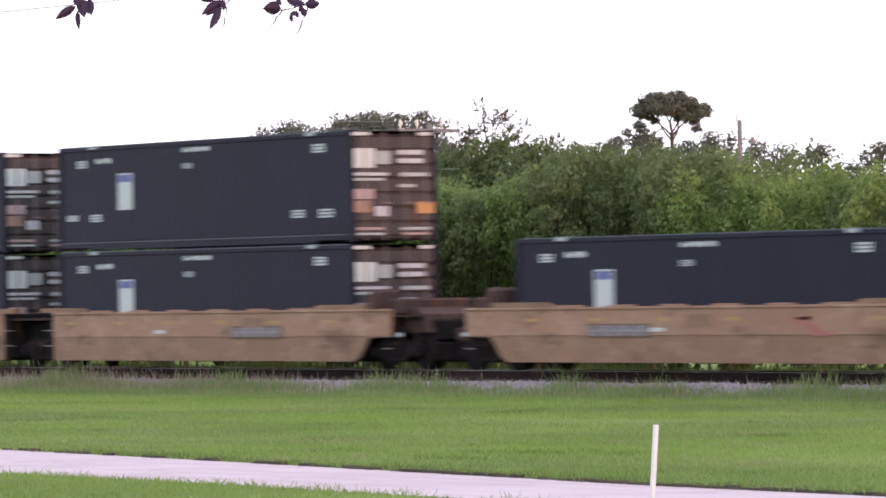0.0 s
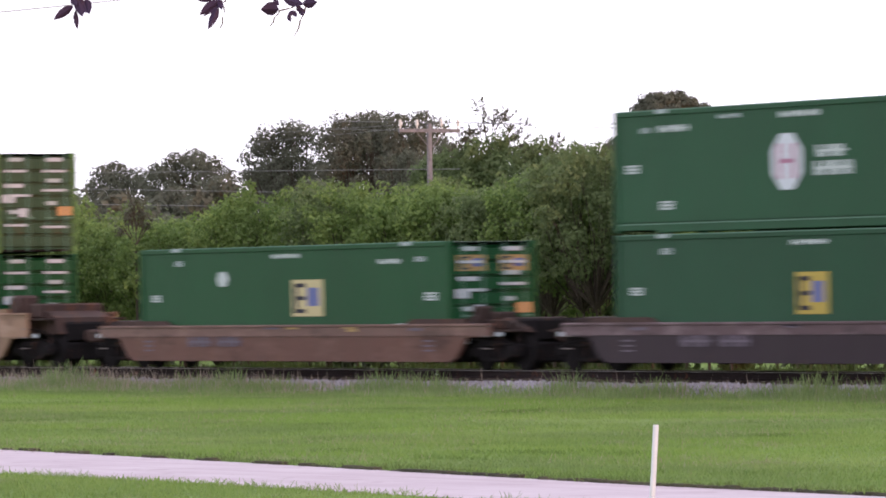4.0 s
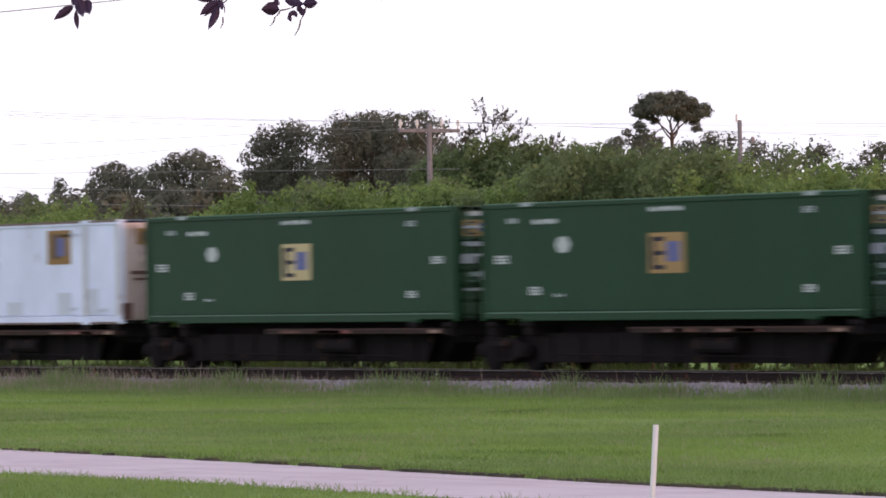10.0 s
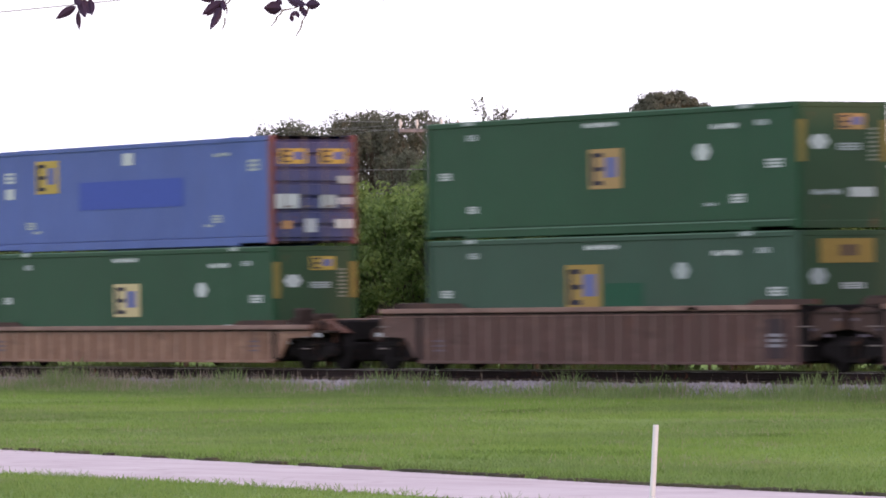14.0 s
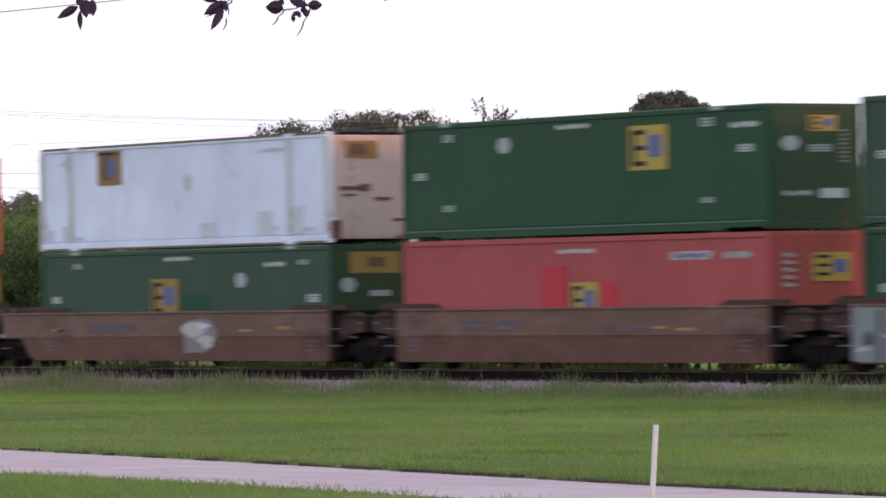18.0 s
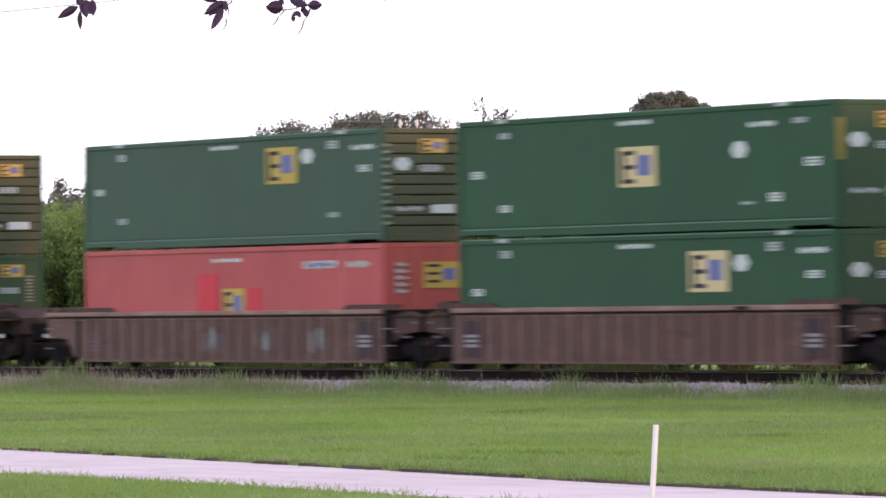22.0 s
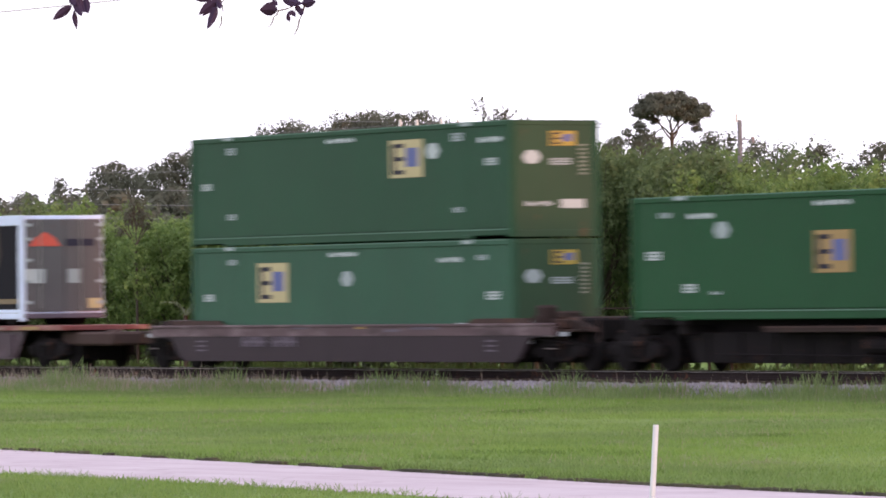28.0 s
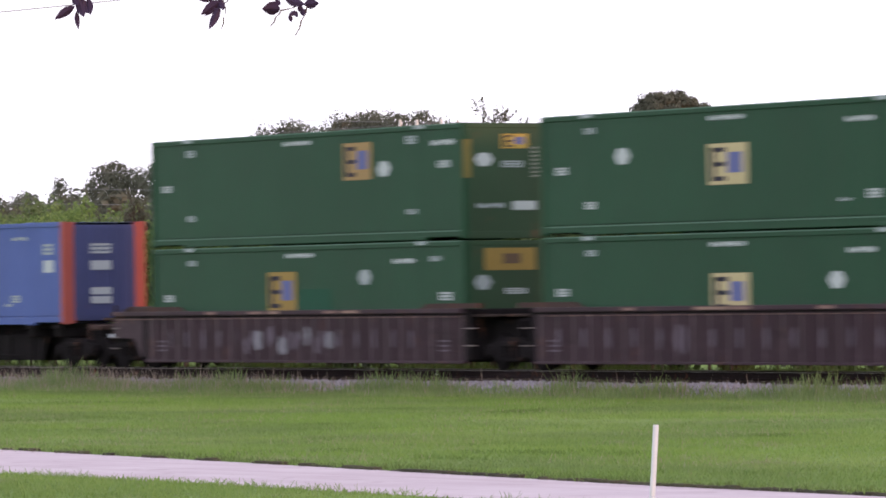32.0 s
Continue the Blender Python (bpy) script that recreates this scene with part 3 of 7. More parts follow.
def ballast():
    """Crushed stone between the sleepers and down the shoulder, heaped between the sleeper ends, barer towards the right of way."""
    rng = np.random.default_rng(5)
    n = 44000
    x = rng.uniform(-178, -92, n)
    y = -1.0 - 1.75 * rng.random(n) ** 1.2
    bare = np.interp(x, [-136, -124, -119], [0.12, 0.55, 1.0])
    keep = (np.abs(y + 0.745) > 0.1) & (rng.random(n) < np.where(y > -1.6, np.maximum(bare, 0.3), bare))
    x, y = x[keep], y[keep]
    n = len(x)
    crib = np.sin((x + 178) / 0.54 * math.pi) ** 2
    crest = -0.335 + 0.06 * crib * np.interp(y, [-2.1, -1.35], [0.3, 1.0]) + 0.012 * np.sin(x * 0.8)
    z = crest - np.clip(-1.75 - y, 0, None) * 0.2 + rng.uniform(-0.025, 0.02, n)
    c = np.stack([x, y, z], 1)
    r = rng.uniform(0.025, 0.06, (n, 1, 1))
    base = np.array([[1, 0, 0], [-1, 0, 0], [0, 1, 0], [0, -1, 0], [0, 0, 1], [0, 0, -1]], float)
    v = base[None] * r * rng.uniform(0.6, 1.3, (n, 6, 3)) + rng.normal(0, 0.006, (n, 6, 3))
    v += c[:, None]
    f = np.array([[0, 2, 4], [2, 1, 4], [1, 3, 4], [3, 0, 4], [2, 0, 5], [1, 2, 5], [3, 1, 5], [0, 3, 5]])
    fs = (f[None] + 6 * np.arange(n)[:, None, None]).reshape(-1, 3)
    ob = new("ballast", big_mesh("ballast", v.reshape(-1, 3), fs, "stone"))
    tagged(ob, "loose pale grey crushed stone beside the rails", "ballast", kind="stuff")


ballast()


# ---- the train ----
L, HW, HC = 16.154, 1.295, 2.896


def container_meshes(ribbed):
    """The shapes that all long boxes share: walls, rails, posts and castings."""
    k = "ribbed" if ribbed else "smooth"

    def side():
        g = Geo()
        pts, n = [], 34 if ribbed else 64
        x, step = 0.16, (L - 0.32) / n
        d = 0.026 if ribbed else 0.007
        for i in range(n):
            w = 0.2 if ribbed else 0.06
            pts += [(x, 0.0), (x + step * (1 - w) - 0.02, 0.0), (x + step * (1 - w), d), (x + step - 0.02, d)]
            x += step
        pts.append((L - 0.16, 0.0))
        z0, z1 = 0.265, HC - 0.12
        m = len(pts)
        g.v += [(a, -HW + 0.03 + b, z0) for a, b in pts] + [(a, -HW + 0.03 + b, z1) for a, b in pts]
        g.f += [(i, i + 1, m + i + 1, m + i) for i in range(m - 1)]
        g.v += [(0.16, -HW + 0.08, z0), (L - 0.16, -HW + 0.08, z0), (L - 0.16, -HW + 0.08, z1), (0.16, -HW + 0.08, z1)]
        q = 2 * m
        g.f.append((q, q + 1, q + 2, q + 3))
        return g

    def roof():
        g = Geo()
        n = 40
        for i in range(n + 1):
            x = 0.1 + (L - 0.2) * i / n
            z = HC - 0.03 + (0.012 if i % 2 else 0.0)
            g.v += [(x, -HW + 0.06, z), (x, HW - 0.06, z), (x, -HW + 0.06, HC - 0.09), (x, HW - 0.06, HC - 0.09)]
        for i in range(n):
            a = 4 * i
            g.f += [(a, a + 1, a + 5, a + 4), (a + 2, a + 3, a + 7, a + 6)]
        return g

    return {
        "side_wall": cached(("side_wall", k), side),
        "roof": cached(("roof",), roof),
        "floor_frame": cached(("floor_frame",), lambda: Geo().box(0.08, L - 0.08, -HW + 0.12, HW - 0.12, 0.06, 0.17, 0.01)),
        "top_rail": cached(("top_rail",), lambda: Geo().box(0.14, L - 0.14, -HW, -HW + 0.1, HC - 0.14, HC - 0.012, 0.012)),
        "bottom_rail": cached(("bottom_rail",), lambda: Geo().box(2.2, L - 2.2, -HW + 0.004, -HW + 0.1, 0.02, 0.236, 0.015)
                              .box(0.14, 2.2, -HW + 0.004, -HW + 0.1, 0.075, 0.236, 0.015).box(L - 2.2, L - 0.14, -HW + 0.004, -HW + 0.1, 0.075, 0.236, 0.015)
                              .box(0.14, L - 0.14, -HW + 0.07, -HW + 0.11, 0.2, 0.3)),
        "corner_post": cached(("corner_post",), lambda: Geo().box(0.0, 0.17, -HW - 0.002, -HW + 0.16, 0.02, HC - 0.01, 0.015)),
        "lifting_post": cached(("lifting_post",), lambda: Geo().box(-0.09, 0.09, -HW + 0.024, -HW + 0.08, 0.1, HC - 0.1, 0.004)),
        "casting": cached(("casting",), lambda: Geo().box(-0.26, 0.26, -HW - 0.006, -HW + 0.16, -0.06, 0.055, 0.02)),
    }


def plate(w, h, d=0.008):
    return cached(("plate", round(w, 2), round(h, 2), d), lambda: Geo().box(-w / 2, w / 2, -d / 2, d / 2, -h / 2, h / 2))


def end_plate(w, h, d=0.008):
    return cached(("end_plate", round(w, 2), round(h, 2), d), lambda: Geo().box(-d / 2, d / 2, -w / 2, w / 2, -h / 2, h / 2))


def hexagon(w, h, d, axis, n=6):
    """A flat six- or eight-sided board across the side (axis y) or the end (axis x)."""
    def build():
        g = Geo()
        t = math.pi / n if n == 8 else 0
        pts = [(w / 2 * math.cos(2 * math.pi * i / n + t), h / 2 * math.sin(2 * math.pi * i / n + t)) for i in range(n)]
        g.prism(pts, -d / 2, d / 2)
        if axis == "x":
            g.v = [(b, a, c) for a, b, c in g.v]
        return g
    return cached(("placard", w, h, axis, n), build)


def letter_row(w, h, axis):
    """A line of lettering, too small to be read: one plate of separate blocks."""
    def build():
        g = Geo()
        if w < 0.75 and h > 0.11:
            t = h * 0.21
            for z in (-0.5 * h, -0.5 * t, 0.5 * h - t):
                g.box(-w / 2, w / 2, -0.004, 0.004, z, z + t)
            for x in (-w / 2, -0.18 * w, 0.12 * w, w / 2 - 0.05):
                g.box(x, x + 0.05, -0.0035, 0.0035, -0.49 * h, 0.49 * h)
            if axis == "x":
                g.v = [(b, a, c) for a, b, c in g.v]
            return g
        mid = 0.1 * h
        up, down, x, i = [(-w / 2, mid)], [(-w / 2, -mid)], -w / 2 + 0.012, 0
        while x < w / 2 - 0.06:
            bw = min(0.06 + 0.05 * ((i * 7) % 3) / 2, w / 2 - 0.006 - x)
            if (i * 5) % 7 != 3:
                up += [(x, mid), (x, 0.5 * h), (x + bw, 0.5 * h), (x + bw, mid)]
            if (i * 3) % 5 != 2:
                down += [(x + 0.004, -mid), (x + 0.004, -0.5 * h), (x + bw, -0.5 * h), (x + bw, -mid)]
            x += bw + 0.032
            i += 1
        up.append((w / 2, mid))
        down.append((w / 2, -mid))
        g.prism(up + down[::-1], -0.004, 0.004)
        if axis == "x":
            g.v = [(b, a, c) for a, b, c in g.v]
        return g
    return cached(("letter_row", round(w, 2), round(h, 2), axis), build)


def on_side(ob, x, down, w, h, mat, name="marking", proud=0.0):
    """A painted or stuck-on patch on the near side: its left edge x and its upper edge, metres below the roof."""
    return part(name, letter_row(w, h, "y") if name == "lettering_bar" else plate(w, h), mat, ob, at=(x + w / 2, -HW + 0.021 - proud, HC - down - h / 2))


def on_end(ob, a, down, w, h, mat, name="marking", proud=0.0):
    """The same on the end, a metres from its near corner."""
    return part(name, letter_row(w, h, "x") if name == "lettering_bar" else end_plate(w, h), mat, ob, at=(L + 0.004 + proud, -HW + a + w / 2, HC - down - h / 2))


def logo(ob, x, down, w, h, panel, side=True):
    """A square sign: three dark bars and a blue patch on a yellow ground."""
    put = on_side if side else on_end
    p = put(ob, x, down, w, h, panel, "sign")
    for k in (0.1, 0.45, 0.8):
        put(ob, x + 0.08 * w, down + k * h, 0.36 * w, 0.11 * h, "ink", "sign_bar", 0.005)
    put(ob, x + 0.08 * w, down + 0.1 * h, 0.1 * w, 0.8 * h, "ink", "sign_bar", 0.005)
    put(ob, x + 0.5 * w, down + 0.22 * h, 0.36 * w, 0.5 * h, "violet", "sign_patch", 0.005)


def marks_fleet(ob, lx, ldown, lw, lh, panel, hx, hdown, flip=False, hexmat="mark"):
    """Signs and small lettering of the yellow-sign fleet; long lines of lettering stay plain bars."""
    touched = panel == "orange" and hexmat == "faint" and ldown < 0.85
    logo(ob, lx, ldown, lw, lh, "ochre" if touched else panel)
    if touched:
        on_side(ob, lx + lw + 0.1, ldown + 0.45, 1.7, 0.62, "repaint", "touch_up")
    part("placard", hexagon(0.66, 0.44, 0.008, "y"), hexmat, ob, at=(hx, -HW + 0.018, HC - hdown))
    if lx > 9:
        rows = [(7.2, 0.22, 1.45, 0.11, "mark"), (13.4, 0.26, 0.5, 0.2, "faint"), (14.65, 0.4, 1.15, 0.13, "mark"), (14.95, 0.92, 0.55, 0.17, "mark"),
                (1.95, 0.3, 0.45, 0.18, "faint"), (0.6, 1.22, 0.5, 0.17, "mark"), (1.95, 2.05, 0.45, 0.15, "faint"), (13.4, 2.1, 0.5, 0.12, "faint")]
    else:
        rows = [(7.25, 0.22, 1.45, 0.11, "mark"), (12.7, 0.42, 1.1, 0.12, "mark"), (14.5, 0.38, 0.5, 0.12, "faint"), (14.95, 1.28, 0.6, 0.2, "mark"),
                (13.5, 2.05, 0.5, 0.2, "mark"), (12.4, 2.22, 0.5, 0.08, "faint"), (1.95, 0.34, 0.45, 0.14, "faint"), (0.65, 1.25, 0.5, 0.18, "mark"), (1.95, 2.1, 0.45, 0.17, "mark")]
    for x, d, w, h, m in rows:
        if flip:
            x = L - x - w
        on_side(ob, x, d, w, h, m, "lettering_bar")


def marks_cross(ob):
    """A white eight-sided sign with a faint cross, and two lines of lettering as bars."""
    part("placard", hexagon(1.3, 1.38, 0.008, "y", 8), "board", ob, at=(7.15, -HW + 0.018, HC - 1.36))
    for x, d, w, h in ((6.78, 0.95, 0.17, 0.8), (7.34, 0.95, 0.17, 0.8), (6.85, 1.3, 0.6, 0.1)):
        on_side(ob, x, d, w, h, "rose", "sign_bar", 0.005)
    for x, d, w, h in ((8.3, 1.02, 1.2, 0.27), (8.2, 1.38, 1.5, 0.32)):
        on_side(ob, x, d, w, h, "mark", "lettering_bar")
    for x, d, w, h, m in ((1.9, 0.38, 1.3, 0.16, "mark"), (1.15, 0.42, 0.4, 0.12, "faint"), (6.85, 0.22, 1.6, 0.13, "mark"), (4.4, 0.2, 0.9, 0.1, "faint"), (0.5, 1.28, 0.55, 0.2, "mark"),
                          (1.95, 2.15, 0.55, 0.2, "mark"), (14.0, 0.3, 0.55, 0.14, "faint"), (14.45, 1.25, 0.6, 0.22, "mark"), (13.1, 2.15, 0.6, 0.2, "mark")):
        on_side(ob, x, d, w, h, m, "lettering_bar")


def marks_slate(ob):
    on_side(ob, 3.5, 0.8, 0.82, 1.0, "mark", "sign")
    on_side(ob, 3.56, 0.84, 0.7, 0.2, "violet", "sign_bar", 0.005)
    for x, d, w, h, m in ((1.1, 0.4, 0.55, 0.2, "mark"), (2.2, 0.36, 0.95, 0.14, "mark"), (7.2, 0.2, 1.5, 0.12, "mark"), (14.2, 0.32, 0.6, 0.22, "mark"),
                          (0.5, 1.9, 0.6, 0.16, "mark"), (1.9, 1.9, 0.6, 0.2, "mark"), (13.1, 2.0, 0.6, 0.2, "mark"), (14.5, 2.0, 0.7, 0.22, "mark"), (7.2, 0.62, 0.5, 0.14, "faint")):
        on_side(ob, x, d, w, h, m, "lettering_bar")


def marks_blue(ob, panel="yellow", bright="brightblue"):
    logo(ob, 2.72, 0.34, 1.38, 0.92, panel)
    on_side(ob, 5.35, 1.0, 6.0, 0.77, bright, "panel")
    on_side(ob, 7.9, 0.26, 0.62, 0.33, "mark", "sign")
    on_side(ob, 0.8, 0.62, 0.6, 0.3, "mark", "lettering_bar")
    on_side(ob, 0.82, 1.08, 0.55, 0.3, "mark", "sign")
    for x, d, w, h in ((13.0, 0.4, 0.95, 0.1), (2.1, 2.05, 0.55, 0.2), (12.9, 2.05, 0.55, 0.2), (2.5, 2.3, 0.6, 0.08), (12.5, 2.28, 0.5, 0.08)):
        on_side(ob, x, d, w, h, "faint", "lettering_bar")
    on_side(ob, 14.9, 0.62, 0.6, 0.3, "faint", "lettering_bar")


def marks_red(ob):
    on_side(ob, 6.4, 0.7, 1.15, 1.3, "brightred", "panel")
    on_side(ob, 9.1, 1.1, 0.75, 0.9, "brightred", "panel")
    logo(ob, 7.75, 1.1, 1.2, 0.85, "yellow")
    on_side(ob, 7.2, 0.3, 1.6, 0.1, "mark", "lettering_bar")
    on_side(ob, 12.1, 0.42, 1.7, 0.2, "mark", "lettering_bar")
    on_side(ob, 12.25, 0.47, 1.4, 0.1, "violet", "lettering_bar", 0.005)
    on_side(ob, 14.3, 0.45, 1.2, 0.16, "faint", "lettering_bar")
    on_side(ob, 0.9, 1.6, 0.5, 0.18, "faint", "lettering_bar")


def marks_white(ob, box_x, low=0.35, scrawl=True):
    on_side(ob, box_x - 0.15, low, 1.4, 0.95, "browngold", "sign")
    on_side(ob, box_x + 0.1, low + 0.1, 0.6, 0.7, "sepia", "sign_patch", 0.005)
    on_side(ob, box_x + 0.45, low + 0.22, 0.45, 0.5, "violet", "sign_patch", 0.009)
    if not scrawl:
        part("rust_spot", hexagon(0.5, 0.5, 0.008, "y", 8), "scrawl", ob, at=(8.6, -HW + 0.018, HC - 1.15))
    rng = random.Random(4)
    if scrawl:
        for i in range(110):
            x, d = 2.5 + rng.random() * 5.4, 0.3 + rng.random() * 1.3
            p = on_side(ob, x, d, 0.25 + rng.random() * 0.6, 0.02 + 0.02 * rng.random(), "scrawl", "scrawled_line", 0.0001 * i)
            p.rotation_euler.y = rng.gauss(0, 0.22)
        for x, d, w, h in ((2.6, 0.28, 1.0, 0.16), (5.9, 0.3, 0.5, 0.2), (8.2, 1.1, 0.6, 0.2), (6.3, 1.15, 1.2, 0.3)):
            on_side(ob, x, d, w, h, "scrawl", "lettering_bar", 0.012)
    for x, d, w in ((1.2, 0.42, 0.6), (12.5, 0.35, 1.3), (3.3, 0.2, 1.3), (13.0, 2.4, 0.6), (2.0, 2.5, 0.6), (14.8, 2.45, 0.6)):
        on_side(ob, x, d, w, 0.1, "scrawl", "lettering_bar")


def end_doors(ob, mat, logo_mat=None, tagx=True, mk="mark", few=False):
    """Two door leaves with ribs, lock rods and rows of stickers."""
    for k, a in enumerate((0.1, 1.315)):
        def leaf():
            prof = [(-0.06, HC - 0.12), (-0.06, 0.12), (0.02, 0.12)]
            for i in range(7):
                z = 0.2 + i * 0.37
                prof += [(-0.03, z), (0.06, z + 0.01), (0.06, z + 0.28), (-0.03, z + 0.29)]
            prof.append((0.02, HC - 0.12))
            return Geo().prism(prof, 0, 1.18)
        d = part("door", cached(("door",), leaf), mat, ob, at=(L - 0.06, -HW + a, 0))
        for r in (0.3, 0.88):
            part("lock_rod", cached(("lock_rod",), lambda: Geo().rod((0.1, 0, 0.06), (0.1, 0, HC - 0.06), 0.02).box(0.07, 0.13, -0.04, 0.2, 1.0, 1.04)), "brightrod" if few else "paleedge", d, at=(0, r, 0))
        rows = [(0.1, 0.5), (0.45, 0.75), (0.85, 0.6), (1.15, 0.85), (1.6, 0.45), (2.0, 0.7)] if k == 0 else [(0.1, 0.55), (0.45, 0.8), (0.7, 0.5), (1.0, 0.8), (1.35, 0.35), (2.05, 0.8)]
        for down, w in () if few else rows:
            on_end(ob, a + 0.15 + (0.1 if w < 0.6 else 0), down + 0.05, w, 0.11 if w < 0.7 else 0.07, ("sticker" if mk == "mark" else mk) if w > 0.5 else "faint", "sticker", 0.03)
        if few:
            for x, down, w, h, m in few[k]:
                on_end(ob, x, down, w, h, m, "sticker", 0.034)
        if logo_mat:
            logo(ob, a + 0.15, 0.36, 0.85, 0.4, logo_mat, False)
    if few:
        return
    on_end(ob, 0.18, 1.22, 0.4, 0.22, "sticker", "sticker", 0.034)
    on_end(ob, 0.7, 1.6, 0.32, 0.25, "sticker", "sticker", 0.034)
    if tagx:
        on_end(ob, 1.95, 1.55, 0.45, 0.26, "tag", "sticker", 0.036)


BLUE_LABELS = (((0.12, 1.55, 0.7, 0.38, "mark"), (0.3, 2.25, 0.3, 0.22, "tag"), (0.95, 2.2, 0.4, 0.36, "sticker")), ((1.45, 1.58, 0.5, 0.34, "faint"), (2.0, 1.65, 0.42, 0.18, "sticker"), (2.0, 1.08, 0.42, 0.2, "faint"), (1.9, 2.22, 0.55, 0.24, "mark")))

SLATE_LABELS = (((0.08, 0.48, 0.62, 0.5, "mark"), (0.76, 0.55, 0.4, 0.34, "faint"), (0.1, 1.1, 1.0, 0.08, "sticker"), (0.1, 1.24, 0.9, 0.07, "faint"), (0.08, 1.52, 0.58, 0.26, "rosy"), (0.08, 1.82, 0.5, 0.3, "tagfaint"), (0.7, 1.96, 0.4, 0.26, "sticker"), (0.15, 2.5, 0.8, 0.07, "rosy"), (0.15, 2.64, 0.8, 0.06, "faint"), (0.05, 0.06, 0.5, 0.09, "mark")),
                ((1.38, 0.52, 0.76, 0.12, "sticker"), (1.38, 0.74, 0.76, 0.12, "sticker"), (1.45, 1.1, 0.85, 0.1, "faint"), (1.4, 1.4, 0.5, 0.08, "faint"), (1.95, 1.85, 0.5, 0.3, "tag"), (1.45, 2.5, 0.9, 0.07, "faint"), (1.5, 2.64, 0.8, 0.06, "rosy"), (2.0, 0.06, 0.4, 0.09, "mark")))


def end_red(ob):
    """The plain red front wall: a yellow sign over two pale lines."""
    part("front_wall", cached(("front_wall",), lambda: Geo().box(L - 0.12, L - 0.004, -HW + 0.16, HW - 0.16, 0.12, HC - 0.1, 0.01)), "redpost", ob)
    part("header", cached(("header",), lambda: Geo().box(L - 0.14, L + 0.006, -HW + 0.16, HW - 0.16, HC - 0.14, HC - 0.012, 0.012)), "redpost", ob)
    for i in range(5):
        part("rib", cached(("end_rib",), lambda: Geo().box(0, 0.03, -0.06, 0.06, 0.2, HC - 0.15, 0.012)), "redpost", ob, at=(L - 0.004, -1.0 + 0.5 * i, 0))
    part("sign_board", end_plate(1.06, 0.66, 0.03), "yellow", ob, at=(L + 0.014, -HW + 1.73, HC - 0.83))
    for k in (0.56, 0.76, 0.96):
        on_end(ob, 1.28, k, 0.4, 0.07, "ink", "sign_bar", 0.03)
    on_end(ob, 1.76, 0.66, 0.36, 0.3, "violet", "sign_patch", 0.03)
    for i in range(5):
        on_end(ob, 0.35, 0.5 + 0.17 * i, 0.42, 0.1, "faint", "lettering_bar", 0.034)
    on_end(ob, 1.2, 1.85, 0.6, 0.18, "faint", "lettering_bar", 0.034)


def end_plain(ob, mat, logo_mat="yellow", strips=False, slats=False, plate_mat=None, hexmat="mark"):
    wall = part("front_wall", cached(("front_wall",), lambda: Geo().box(L - 0.12, L - 0.004, -HW + 0.16, HW - 0.16, 0.12, HC - 0.1, 0.01)), mat, ob)
    if slats:
        wall.location.x = -0.16
    part("header", cached(("header",), lambda: Geo().box(L - 0.14, L + 0.006, -HW + 0.16, HW - 0.16, HC - 0.14, HC - 0.012, 0.012)), mat, ob)
    part("sill", cached(("end_sill",), lambda: Geo().box(L - 0.14, L + 0.006, -HW + 0.16, HW - 0.16, 0.02, 0.2, 0.012)), mat, ob)
    if plate_mat:
        on_end(ob, 0.6, 0.2, 1.5, 0.55, "ochre", "sign")
        on_end(ob, 1.15, 0.34, 0.5, 0.25, "sepia", "sign_patch", 0.005)
        part("placard", hexagon(0.5, 0.42, 0.008, "x"), "faint", ob, at=(L + 0.004, -HW + 0.55, HC - 1.05))
        on_end(ob, 1.2, 1.2, 0.6, 0.14, "mark", "lettering_bar")
        return
    if strips:
        on_end(ob, 0.02, 0.42, 0.22, 0.95, "strip", "strip", 0.012)
        on_end(ob, 2.34, 0.42, 0.2, 0.95, "strip", "strip", 0.012)
    part("placard", hexagon(0.54, 0.38, 0.008, "x"), hexmat, ob, at=(L + 0.006, -HW + 0.62, HC - 0.92))
    logo(ob, 1.15, 0.28, 0.75, 0.36, logo_mat, False)
    on_end(ob, 1.15, 0.95, 0.6, 0.16, "faint", "lettering_bar")
    on_end(ob, 1.45, 1.95, 0.68, 0.22, "mark", "sticker")
    on_end(ob, 0.4, 2.0, 0.85, 0.12, "faint", "lettering_bar")
    if slats:
        me = cached(("slat",), lambda: Geo().box(0, 0.08, -HW + 0.1, HW - 0.1, -0.112, 0.112, 0.012))
        for i in range(10):
            part("slat", me, mat, ob, at=(L - 0.08, 0, 0.28 + i * 0.26))
        for i in range(12):
            on_end(ob, 0.03, 0.4 + 0.18 * i, 0.28, 0.08, "listing", "lettering_bar", 0.004)
    else:
        for i in range(8):
            on_end(ob, 2.0, 0.6 + 0.1 * i, 0.24, 0.055, "listing", "lettering_bar")


GREENS = ("green", "forest", "mid", "hgreen", "deep", "dull", "teal", "emerald", "lime")
COLOURS = {"green": "green", "forest": "dark green", "mid": "mid teal-green", "hgreen": "mid-green", "deep": "deep green", "emerald": "bright green", "dull": "dull green", "teal": "faded teal-green", "lime": "faded light green", "slate": "dark slate-blue", "blue": "blue", "red": "faded red", "white": "white"}


